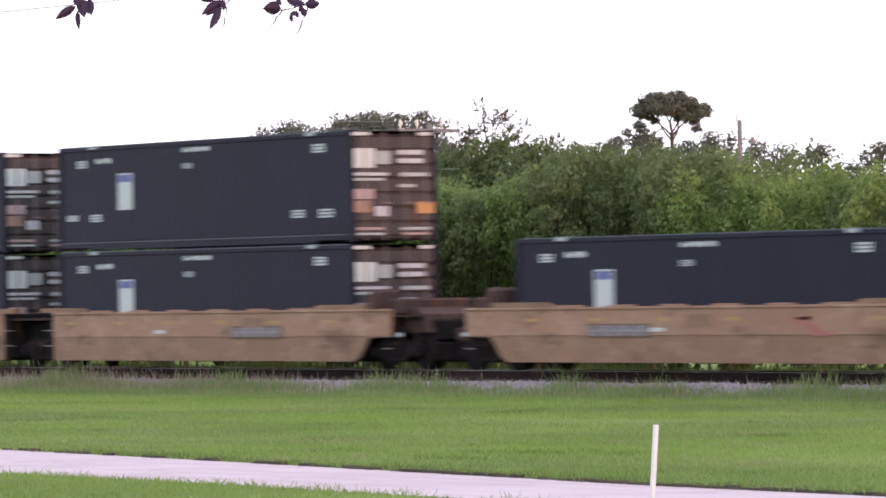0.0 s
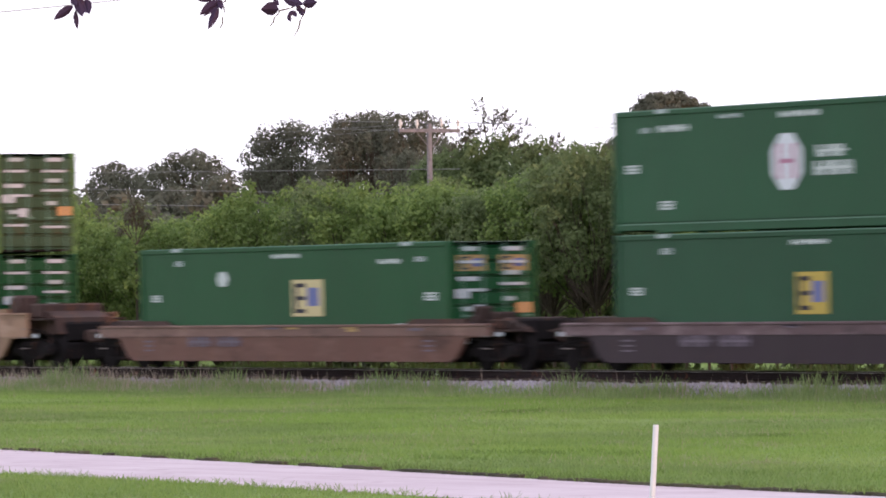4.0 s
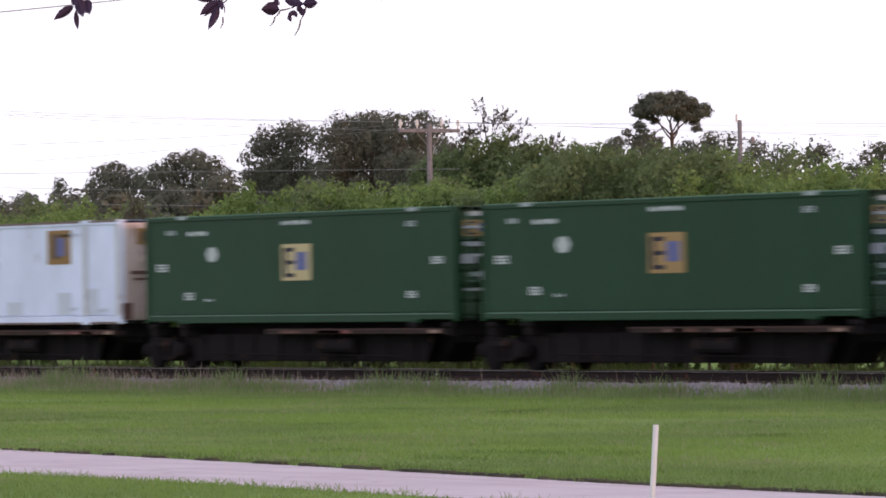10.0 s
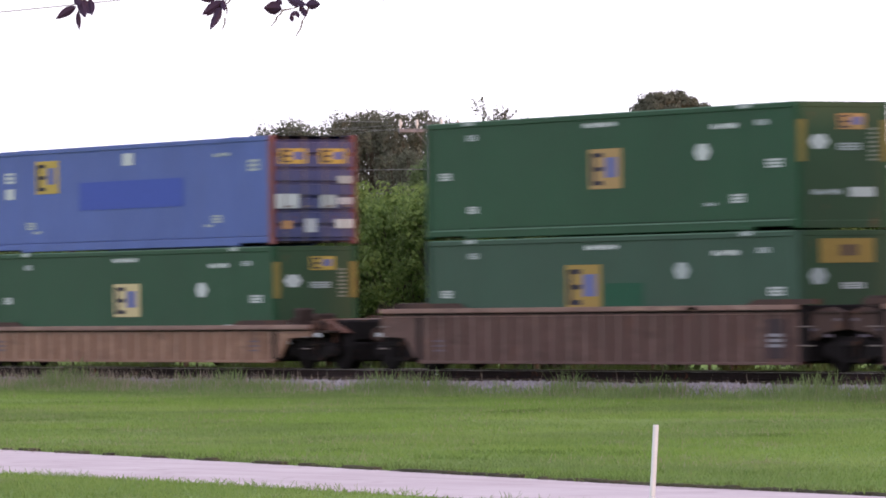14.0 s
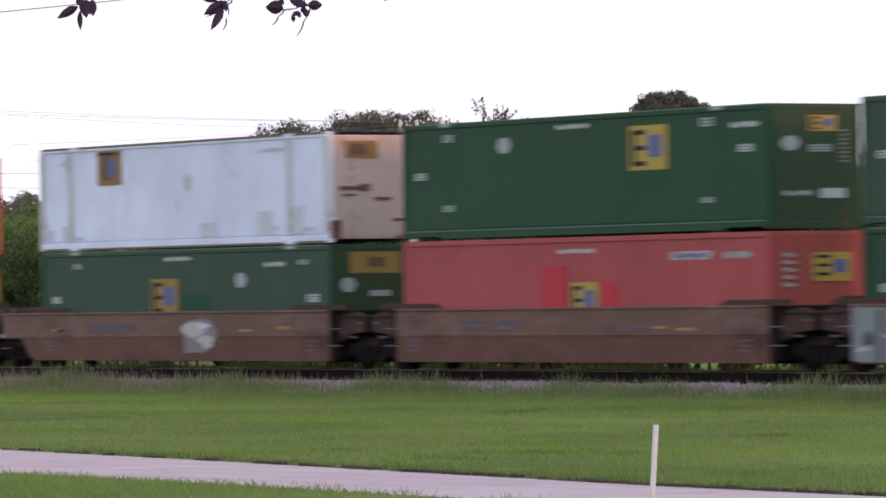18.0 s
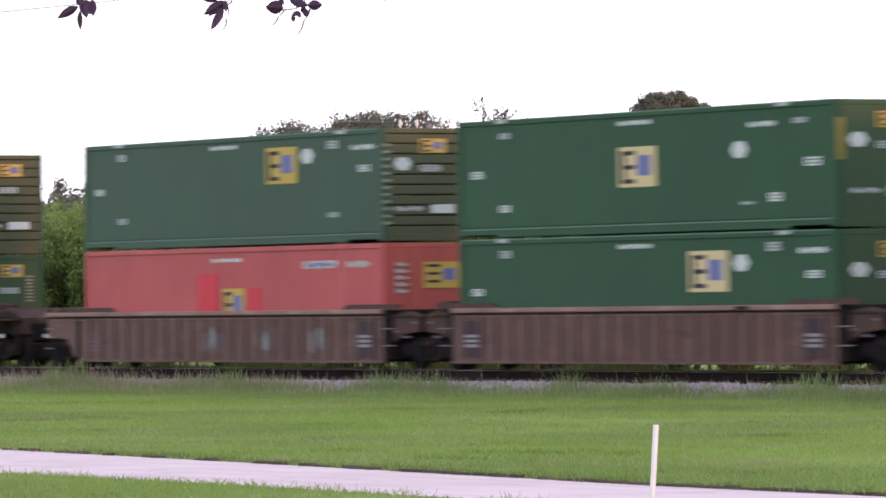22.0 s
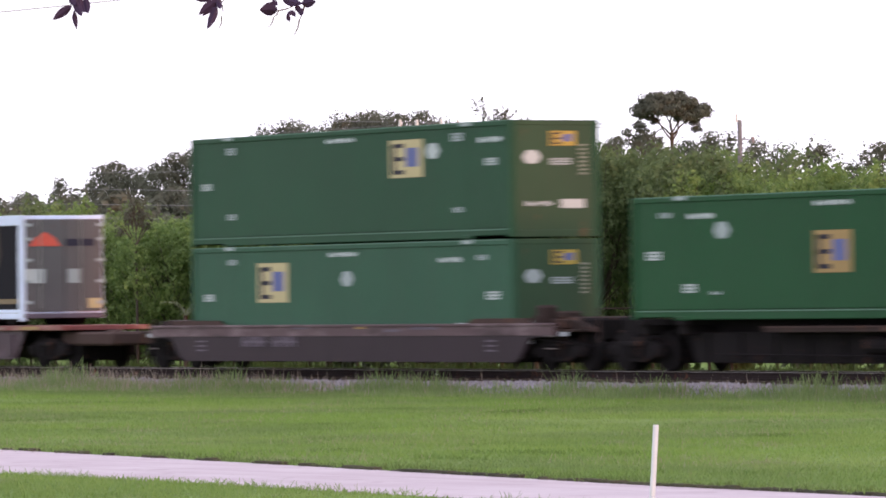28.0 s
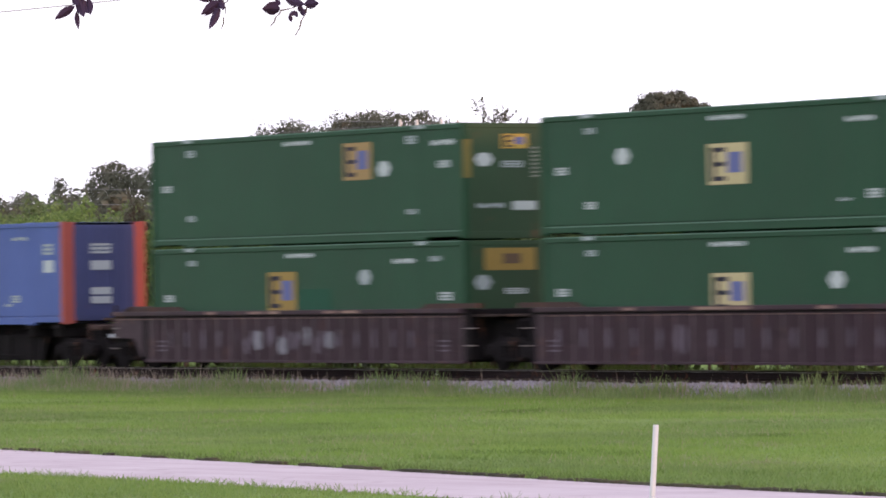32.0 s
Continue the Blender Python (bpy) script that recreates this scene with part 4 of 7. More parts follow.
def container(col, style, end, s, z, opt=None):
    opt = opt or {}
    marks = {"fleet": "yellow square sign", "cross": "white eight-sided sign", "slate": "small white panel", "blue": "yellow sign and orange-red corner posts", "red": "small yellow sign", "white": "grime and a small brown sign"}
    ob = thing("shipping_container", "long %s steel shipping container with %s" % (COLOURS[col], marks[style]), "container", "containers on the train", (s, 0, z))
    me = container_meshes(style in ("white",) and opt.get("ribs", False) or style == "red")
    post = ("redpost" if end == "blue" else "dullpost") if style == "blue" else col
    # end paint differs from the sides to carry the warm light there
    face = {"deep": "deep", "teal": "tealend"}.get(col, "endgreen") if col in GREENS else "endblue" if col == "blue" else "endslate" if col == "slate" else col
    turn = Euler((0, 0, math.pi))
    for flip in (False, True):
        for nm in ("side_wall", "top_rail", "bottom_rail"):
            p = part(nm, me[nm], col, ob)
            if flip:
                p.rotation_euler, p.location = turn, (L, 0, 0)
        for x in (2.06, L - 2.06):
            if flip:
                continue
            part("lifting_post", me["lifting_post"], col, ob, at=(x, 0, 0))
            part("corner_casting", me["casting"], "faint" if col not in ("white", "blue", "red") else col, ob, at=(x, 0, HC - 0.055))
            part("corner_casting", me["casting"], col, ob, at=(x, 0, 0.06))
        for right in (False, True):
            p = part("corner_post", me["corner_post"], post, ob)
            if right and not flip:
                p.location = (L - 0.17, 0, 0)
            elif flip:
                p.rotation_euler = turn
                p.location = (0.17, 0, 0) if not right else (L, 0, 0)
    part("roof", me["roof"], col, ob)
    if col == "white":
        part("roof_edge", cached(("wide_edge",), lambda: Geo().box(0.18, L - 0.18, -HW - 0.004, -HW + 0.02, HC - 0.075, HC - 0.008)), "rustgrime", ob, "grimy rusty roof edge")
        part("rub_rail", cached(("grime_line",), lambda: Geo().box(0.2, L - 0.2, -HW - 0.004, -HW + 0.01, 0.02, 0.075)), "rustgrime", ob, "grimy rusty lower edge")
        for x in (0.0, 1.72, L - 2.2, L - 0.26):
            part("seam_strip", cached(("seam_strip",), lambda: Geo().box(0, 0.26, -HW + 0.012, -HW + 0.03, 0.24, HC - 0.14, 0.004)), "dirtywhite", ob, "grey grimy upright strip", at=(x, -0.016, 0))
        for x, w, h in ((0.3, 0.5, 0.3), (1.3, 0.7, 0.4), (9.3, 0.9, 0.35), (12.4, 0.8, 0.6), (14.1, 0.7, 0.7)):
            part("grime_patch", plate(w, h), "palegrime", ob, at=(x + w / 2, -HW + 0.0215, 0.3 + h / 2))
    if col in GREENS or col == "slate":
        worn = "paleedge" if col in GREENS else "slateedge"
        part("rub_rail", cached(("rub_rail",), lambda: Geo().box(0.2, L - 0.2, -HW - 0.008, -HW + 0.006, 0.206, 0.233)), worn, ob)
        # the roof edge's pale colour stands for sky reflected along it
        part("roof_edge", cached(("roof_edge",), lambda: Geo().box(0.18, L - 0.18, -HW - 0.004, -HW + 0.02, HC - 0.034, HC - 0.008)), worn, ob)
    part("floor_frame", me["floor_frame"], "iron", ob)
    part("rear_wall", cached(("rear_wall",), lambda: Geo().box(0.01, 0.1, -HW + 0.16, HW - 0.16, 0.1, HC - 0.05, 0.01)), col, ob)
    if style == "fleet":
        marks_fleet(ob, opt.get("lx", 10.2), opt.get("ld", 0.35), opt.get("lw", 1.6), opt.get("lh", 0.95), opt.get("panel", "cream"), opt.get("hx", 12.35), opt.get("hd", 0.62), opt.get("flip", False), opt.get("hexmat", "mark"))
    elif style == "cross":
        marks_cross(ob)
    elif style == "slate":
        marks_slate(ob)
    elif style == "blue":
        marks_blue(ob, opt.get("panel", "yellow"), opt.get("bright", "brightblue"))
    elif style == "red":
        marks_red(ob)
    elif style == "white":
        marks_white(ob, opt["box"], opt.get("low", 0.35), opt.get("scrawl", True))
    if end == "doors":
        end_doors(ob, face, opt.get("endlogo"), mk=opt.get("endmark", "mark"), few=BLUE_LABELS if col == "blue" else SLATE_LABELS if col == "slate" else False)
    elif end == "blue":
        part("front_wall", cached(("front_wall",), None), "endblue", ob)
        for i in range(7):
            part("rib", cached(("end_rib",), None), "endblue", ob, at=(L - 0.004, -0.9 + 0.3 * i, 0))
        on_side(ob, 14.92, 1.08, 0.62, 0.34, "mark", "sign")
        for y in (0.0, 2.23):
            on_end(ob, y, 0.02, 0.36, HC - 0.06, "redpost", "corner_band", 0.006)
        for d, h in ((0.62, 0.28), (1.1, 0.26), (1.85, 0.2), (2.1, 0.2)):
            on_end(ob, 0.85, d, 0.65, h, "sticker", "lettering_bar" if d < 1 else "sticker", 0.034)
    elif end == "whiteend":
        part("front_wall", cached(("front_wall",), None), "whiterust", ob)
        for i in range(9):
            part("rib", cached(("end_rib",), lambda: Geo().box(0, 0.03, -0.06, 0.06, 0.2, HC - 0.15, 0.012)), "whiterust", ob, at=(L - 0.004, -1.0 + 0.25 * i, 0))
        on_end(ob, 0.5, 0.25, 0.95, 0.44, "browngold", "sign", 0.034)
        on_end(ob, 0.62, 0.33, 0.5, 0.28, "sepia", "sign_patch", 0.039)
        for x, d, w, h, m in ((0.3, 1.42, 0.7, 0.1, "brown"), (0.9, 1.36, 0.35, 0.18, "lightbrown"), (0.4, 1.62, 0.4, 0.06, "brown"), (1.35, 1.7, 0.5, 0.08, "brown"), (1.9, 2.25, 0.5, 0.08, "brown"), (0.05, 2.3, 0.3, 0.45, "brown")):
            on_end(ob, x, d, w, h, m, "rust_patch", 0.03)
    elif end == "plain" and style == "red":
        end_red(ob)
    elif end == "plain":
        end_plain(ob, face, opt.get("endlogo", "yellow"), opt.get("strips", False), False, opt.get("plate"), opt.get("hexmat", "mark"))
    elif end == "slats":
        end_plain(ob, "olivegreen", opt.get("endlogo", "yellow"), False, True)
    return ob


def wheel_set():
    def build():
        g = Geo()
        for s in (-1, 1):
            y = 0.745 * s
            g.lathe_y(0, 0, [(y - 0.05, 0.40), (y - 0.05, 0.47), (y + 0.045, 0.475), (y + 0.05, 0.41), (y + 0.02, 0.39), (y + 0.015, 0.16), (y + 0.06, 0.14)], 24)
            g.lathe_y(0, 0, [(y - 0.075 * s, 0.505), (y - 0.05 * s, 0.505)], 24)
            for k in range(5):
                t = 2 * math.pi * k / 5
                g.rod((0.27 * math.cos(t), y - 0.03, 0.27 * math.sin(t)), (0.27 * math.cos(t), y + 0.03, 0.27 * math.sin(t)), 0.05, n=6)
        g.lathe_y(0, 0, [(-0.98, 0.09), (0.98, 0.09)], 10)
        return g
    return cached(("wheelset",), build)


WHEELS = []


def truck(car, x, paint_mat="iron", base=1.83):
    """A two-axle truck: side frames, bolster, springs and wheel sets."""
    def frame_geo():
        h = base / 2
        out = [(-h - 0.22, 0.36), (-h - 0.22, 0.64), (-h + 0.2, 0.72), (-0.5, 0.82), (0.5, 0.82), (h - 0.2, 0.72), (h + 0.22, 0.64), (h + 0.22, 0.36), (h - 0.16, 0.36), (0.45, 0.24), (-0.45, 0.24), (-h + 0.16, 0.36)]
        g = Geo().prism(out, -1.09, -0.96)
        for k in (-1, 1):
            g.lathe_y(k * h, 0.483, [(-1.19, 0.09), (-1.15, 0.15), (-1.06, 0.16)], 12)
            g.rod((k * 0.26, -1.13, 0.34), (k * 0.26, -1.13, 0.6), 0.07, n=8)
        g.rod((0, -1.13, 0.34), (0, -1.13, 0.6), 0.07, n=8)
        g.box(-0.4, 0.4, -1.2, -1.06, 0.6, 0.72, 0.02)
        return g
    me = cached(("side_frame", base), frame_geo)
    # the wide low block is added as dark fill for the shade between frames
    tr = part("truck", cached(("bolster",), lambda: Geo().box(-0.24, 0.24, -1.02, 1.02, 0.5, 0.78, 0.03).box(-1.3, 1.3, -0.62, 0.62, 0.2, 0.7, 0.05).lathe_y(0, 0.6, [(-0.3, 0.25), (0.3, 0.25)], 12)), paint_mat, car, at=(x, 0, 0))
    part("side_frame", me, paint_mat, tr)
    p = part("side_frame", me, paint_mat, tr)
    p.rotation_euler = (0, 0, math.pi)
    for k in (-1, 1):
        w = part("wheelset", wheel_set(), "iron", tr, at=(k * base / 2, 0, 0.483))
        WHEELS.append((w, k * base / 2, car.location.x + x))
    return tr


def letters(ob, rng):
    """Two spray-painted words along the side: upright grey-teal strokes, then fat cream and blue swirls."""
    lift = [-1.4435]

    def blot(pts, m):
        lift[0] -= 0.0004
        part("graffiti", Geo().prism(pts, -0.003, 0.003), m, ob, at=(0, lift[0], 0))

    def bar(x, z, w, h, m, lean=0.1):
        j = [rng.uniform(-0.06, 0.06) for i in range(8)]
        blot([(x + j[0], z + j[1]), (x + w / 2, z + j[2] * 0.5), (x + w + j[3], z + j[4]), (x + w + lean + j[5], z + h + j[6]), (x + w / 2 + lean, z + h + j[2]), (x + lean + j[7], z + h + j[1])], m)
    bar(-0.3, 0.24, 7.0, 1.27, "greypaint", 0.0)
    for i in range(7):
        x = -0.1 + i * 0.98
        bar(x, 0.26, 0.72, 1.22, ("grafteal", "greypaint", "grafteal", "greypaint")[i % 4], 0.1)
        bar(x + 0.12, 0.3, 0.16, 1.1, "greypaint" if i % 2 else "grafteal", 0.22)
        bar(x + 0.3, 0.62 + 0.25 * (i % 2), 0.3, 0.28, "navy" if i % 3 else "purplelow", 0.05)
        bar(x + 0.05, 0.5 + 0.3 * (i % 3), 0.5, 0.07, "grafwhite", 0.0)
        bar(x + 0.75, 0.28, 0.14, 1.15, "purplelow", 0.08)
    bar(6.7, 0.24, 0.5, 1.25, "ribbrown", -0.3)
    bar(7.1, 0.28, 6.8, 1.2, "greypaint", 0.1)
    bar(7.5, 0.45, 6.0, 0.85, "grafcream", 0.2)
    for i in range(34):
        x = 7.1 + i * 0.2
        n, w, h, z = 9, rng.uniform(0.16, 0.42), rng.uniform(0.12, 0.3), rng.uniform(0.4, 1.35)
        blot([(x + w * math.cos(6.283 * k / n) * rng.uniform(0.6, 1.1), min(1.5, max(0.24, z + h * math.sin(6.283 * k / n) * rng.uniform(0.6, 1.1)))) for k in range(n)],
             ("grafcream", "navy", "grafwhite", "greypaint", "smudge", "grafcream", "grafwhite", "grafblue", "purplelow")[i % 9])
    for i in range(12):
        bar(7.3 + i * 0.55, 1.3 + rng.uniform(-0.05, 0.05), rng.uniform(0.25, 0.6), 0.16, ("navy", "grafblue", "greypaint")[i % 3], rng.uniform(-0.1, 0.1))
    # a long blue arc through the second word
    for i in range(9):
        bar(8.0 + i * 0.3, 0.32 + 0.05 * (i - 4) ** 2 / 2, 0.36, 0.17, "grafblue", 0.05)
    for x in (1.1, 3.9, 7.9, 10.6, 13.2):
        bar(x, 1.18, 0.6, 0.08, "tag", 0.0)


def well_car(s, kind, mats, left, right, high=True, graffiti=None):
    """One well: s is where its box begins. left and right: 'car' for a coupled end over its own truck, 'joint' for an end that shares a truck."""
    top_mat, low_mat = mats
    body_mat = "ribbrown" if kind == "ribbed" and top_mat == "brown" else top_mat
    label = {"tan": "faded tan steel well car with a plain side sill", "brown": "rust-brown steel well car", "lightbrown": "pale rust-brown steel well car", "purple": "dark purple-brown steel well car"}[top_mat]
    if kind == "ribbed":
        label = label.replace(" with a plain side sill", "") + " with ribbed sides"
    ob = thing("well_car", label, "railway car", "cars of the train", (s, 0, 0))
    zt = 1.53 if high else 1.15
    zm, zb = 0.77, 0.22
    a = -2.1 if left == "car" else -0.15
    b = L + 2.1 if right == "car" else L + 0.15
    # outlines of the side: cut up over the trucks at coupled ends
    lo = [(-0.25, zb), (-0.55, zb + 0.14), (-1.0, zm + 0.05), (a, zm + 0.08)] if left == "car" else [(a, zb)]
    hi = [(b, zm + 0.08), (L + 1.0, zm + 0.05), (L + 0.55, zb + 0.14), (L + 0.25, zb)] if right == "car" else [(b, zb)]
    for side in (-1, 1):
        y0, y1 = 1.36 * side, 1.44 * side
        if kind == "smooth":
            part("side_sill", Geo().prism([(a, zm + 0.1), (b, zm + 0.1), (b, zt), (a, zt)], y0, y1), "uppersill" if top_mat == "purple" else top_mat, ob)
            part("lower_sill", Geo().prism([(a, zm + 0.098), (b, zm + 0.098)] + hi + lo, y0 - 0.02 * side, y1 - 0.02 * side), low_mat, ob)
        else:
            part("side_sill", Geo().prism([(a, zt - 0.09), (b, zt - 0.09)] + hi + lo, y0 - 0.03 * side, y1 - 0.05 * side), body_mat, ob)
            n = 22
            me = cached(("rib", high), lambda: Geo().box(-0.06, 0.06, -0.05, 0.008, zb + 0.03, zt - 0.14, 0.015))
            for i in range(n):
                part("rib", me, body_mat, ob, at=(0.4 + i * (L - 0.8) / (n - 1), (1.418 if side > 0 else -1.388), 0))
            # dark strip standing for the shadow line under the chord
            part("chord_shade_strip", Geo().box(a, b, y0 - 0.04 * side, y1 - 0.01 * side, zt - 0.145, zt - 0.115, 0.005), "iron", ob)
            part("side_lip", Geo().box(a + 0.3, b - 0.3, y0 - 0.04 * side, y1 - 0.03 * side, zt - 0.2, zt - 0.18, 0.004), "chord", ob)
            part("bottom_flange", Geo().box(-0.2, L + 0.2, y0 - 0.05 * side, y1 + 0.01 * side, zb - 0.04, zb + 0.02, 0.008), body_mat, ob)
        part("top_chord", Geo().box(a, b, y0 - 0.05 * side, y1 + 0.03 * side, zt - 0.1 if kind == "ribbed" else zt - 0.05, zt + 0.015, 0.012), "uppersill" if top_mat == "purple" and not high else top_mat if kind == "smooth" or top_mat == "purple" else "chord", ob)
        for k, e in enumerate((left, right)):
            x0, x1 = (-0.9, 1.55) if k == 0 else (L - 1.55, L + 0.9)
            slope = [(x0, zt + 0.016), (x1 + 0.35, zt + 0.016), (x1, zt + 0.14), (x0, zt + 0.14)] if k == 0 else [(x0 - 0.35, zt + 0.016), (x1, zt + 0.016), (x1, zt + 0.14), (x0, zt + 0.14)]
            part("end_guide", Geo().prism(slope, y0 - 0.06 * side, y1), "tanlow" if top_mat == "tan" else "rustiron", ob)
    for i in range(5):
        part("cross_beam", cached(("cross_beam",), lambda: Geo().box(-0.15, 0.15, -1.36, 1.36, 0.2, 0.3, 0.02)), "iron", ob, at=(0.6 + i * (L - 1.2) / 4, 0, 0))
    for k, e in enumerate((left, right)):
        sx = -1 if k == 0 else 1
        ex = 0 if k == 0 else L
        reach = 3.0 if e == "car" else 1.7
        g = Geo().box(ex + sx * 0.15, ex + sx * reach, -0.7, 0.7, 0.72, 1.28, 0.06)
        g.box(ex + sx * 0.12, ex + sx * 0.4, -1.4, 1.4, 0.25, zt, 0.03)
        rust = {"brown": "brownlow", "lightbrown": "brownlow", "purple": "purplelow"}.get(top_mat, "rustiron")
        part("end_platform", g, "iron", ob)
        part("deck_plate", Geo().box(ex + sx * 0.4, ex + sx * (reach - 0.1), -1.3, 1.3, zt - 0.2, zt - 0.14, 0.01), "darkrust", ob)
        if e == "car":
            part("coupler", Geo().box(ex + sx * reach, ex + sx * 3.4, -0.1, 0.1, 0.78, 0.98, 0.03).box(ex + sx * 3.2, ex + sx * 3.8, -0.16, 0.16, 0.7, 1.06, 0.05), "rustiron", ob)
            part("end_stanchion", Geo().prism([(ex + sx * 0.5, zt - 0.2), (ex + sx * 1.3, zt + 0.1), (ex + sx * 2.0, zt + 0.16), (ex + sx * 2.9, zt - 0.12), (ex + sx * 3.0, 0.95), (ex + sx * 0.5, 0.95)], -0.95, 0.8).rod((ex + sx * 2.1, -1.25, 0.9), (ex + sx * 2.1, -1.25, zt + 0.1), 0.02).rod((ex + sx * 2.7, -1.0, zt + 0.2), (ex + sx * 2.7, -1.0, 0.7), 0.04), "darkrust" if top_mat in ("brown", "purple") else rust, ob)
            part("brake_pipe", Geo().rod((ex + sx * 0.6, -1.3, zt - 0.32), (ex + sx * 2.6, -1.22, zt - 0.5), 0.025, 0.02).rod((ex + sx * 2.6, -1.22, zt - 0.5), (ex + sx * 3.1, -0.6, 0.55), 0.025), "iron", ob)
            if top_mat != "tan" and k == 1:
                part("brake_stand", Geo().box(ex + 0.9, ex + 1.35, -1.2, -0.8, zt - 0.14, zt + (0.22 if high else 0.45), 0.06).box(ex + 1.35, ex + 2.2, -1.05, 0.9, zt - 0.14, zt + 0.12, 0.04)
                     .lathe_y(ex + 1.12, zt + 0.02, [(-1.3, 0.2), (-1.26, 0.22), (-1.21, 0.2)], 14).rod((ex + 2.4, -1.3, 0.8), (ex + 2.4, -1.3, zt + 0.3), 0.02).box(ex + 1.5, ex + 1.95, -1.0, -0.5, zt + 0.1, zt + 0.3, 0.06), "darkrust", ob, "dark rusty hand brake stand")
            for px, pz, pw, ph in ((0.75, zt - 0.42, 0.34, 0.13), (2.35, 0.9, 0.3, 0.1), (1.5, zt - 0.28, 0.42, 0.06)):
                part("bracket_plate", plate(pw, ph, 0.02), "sticker", ob, "pale worn bracket", at=(ex + sx * px, -1.31, pz))
            if top_mat == "tan":
                part("brake_housing", Geo().box(ex + sx * 0.75, ex + sx * 1.55, -1.25, -0.75, zt - 0.14, zt + 0.52, 0.08).box(ex + sx * 1.55, ex + sx * 2.3, -1.1, 0.9, zt - 0.14, zt + 0.28, 0.05)
                     .lathe_y(ex + sx * 1.15, zt + 0.2, [(-1.34, 0.26), (-1.3, 0.28), (-1.26, 0.26)], 14), "rustiron", ob, "rusty hand brake housing with a round wheel")
            for z in (0.55, 0.85, 1.1):
                part("step", Geo().rod((ex + sx * 1.75, -1.43, z), (ex + sx * 2.15, -1.43, z), 0.014), "brightrod", ob)
            truck(ob, ex + sx * 1.75)
        else:
            if top_mat == "brown":
                part("joint_plate", Geo().prism([(ex + sx * 0.4, zt - 0.2), (ex + sx * 0.7, zt - 0.1), (ex + sx * 1.2, zt - 0.05), (ex + sx * 1.66, zt - 0.16), (ex + sx * 1.66, 0.98), (ex + sx * 0.95, 0.92), (ex + sx * 0.4, 0.72)], -1.26, -1.14), "rustiron", ob, "rusty plate over the joint")
                if k == 0:
                    part("joint_casting", Geo().box(ex - 1.35, ex - 0.75, -1.1, -0.5, zt - 0.12, zt + 0.2, 0.08).box(ex - 1.75, ex - 1.3, -0.9, 0.2, zt - 0.12, zt + 0.12, 0.05), "darkrust", ob)
                for px, pz, pw in ((0.55, 0.98, 0.2), (1.1, 0.84, 0.26), (1.45, 1.2, 0.18)):
                    part("bracket_plate", plate(pw, 0.06, 0.02), "smudge", ob, at=(ex + sx * px, -1.275, pz))
            for z in (0.62, 1.05):
                part("step", Geo().rod((ex + sx * 0.2, -1.43, z), (ex + sx * 0.75, -1.43, z), 0.014), "brightrod", ob)
            if k == 1:
                truck(ob, L + 1.8)
    rng = random.Random(int(s * 10))
    if top_mat == "tan":
        for i in range(6):
            part("lettering_bar", plate(0.55, 0.08), "orange", ob, at=(0.9 + 2.87 * i, -1.446, 1.24))
        part("lettering_bar", plate(0.6, 0.09), "mark", ob, at=(5.6 + rng.random(), -1.446, 1.0))
        lx = {-116.77: 4.77}.get(s, 11.4)
        if s != -97.1:
            part("name_plate", plate(2.75, 0.32), "sepia", ob, at=(lx, -1.443, 0.98))
            part("lettering_bar", letter_row(2.6, 0.25, "y"), "greypaint", ob, at=(lx, -1.449, 0.98))
        if s in (-116.77, -97.1):
            for k in range(4):
                p = part("red_smear", plate(0.55 + 0.35 * rng.random(), 0.1), "redsmear", ob, at=((12.2 if s < -100 else 9.2) + 0.3 * k, -1.446 - 0.0006 * k, 1.22 - 0.11 * k))
                p.rotation_euler.y = rng.uniform(-0.15, 0.25)
        part("worn_patch", plate(1.1, 0.3), "tanlow", ob, at=(12 - rng.random() * 7, -1.445, 1.2))
    else:
        for i in range(5):
            x = 0.8 + rng.random() * 14
            part("lettering_bar", plate(0.5 + 0.4 * rng.random(), 0.07), rng.choice(["smudge", "smudge", "orange"]) if kind != "ribbed" else "tagfaint" if i % 2 else "chord", ob, at=(x, -1.4725 if kind == "ribbed" else -1.446, zt - 0.045 if kind == "ribbed" else 1.0 + rng.random() * 0.1))
        if kind == "smooth":
            for x in (3.6, 5.2):
                part("lettering_bar", letter_row(1.3, 0.26, "y"), "smudge", ob, at=(x, -1.4465, zt - 0.42))
        for x in (0.7, L - 0.8):
            for z in (0.5, 0.62, 0.74):
                part("lettering_bar", plate(0.5, 0.04), "smudge", ob, at=(x, -1.413 if kind == "ribbed" else -1.43, z))
    if kind == "ribbed" and high and top_mat == "brown":
        for k, e in enumerate((left, right)):
            if e == "joint":
                x = 0.75 if k == 0 else L - 0.75
                part("stencil_panel", plate(1.0, 0.9), "purplelow", ob, at=(x, -1.415, 0.78))
                for z in (0.62, 0.74, 0.86):
                    part("lettering_bar", plate(0.7, 0.07), "greypaint", ob, at=(x, -1.4225, z))
    if top_mat == "tan":
        for i in range(6):
            part("guide_block", cached(("guide_block",), lambda: Geo().box(-0.55, 0.55, -0.05, 0.05, 0, 0.05, 0.02)), "tan", ob, at=(2.6 + i * 2.2, -1.36, zt + 0.012))
    if graffiti == "letters":
        letters(ob, rng)
        graffiti = None
    for k, (x, z, w, h, m) in enumerate(graffiti or ()):
        g = Geo()
        n = 14
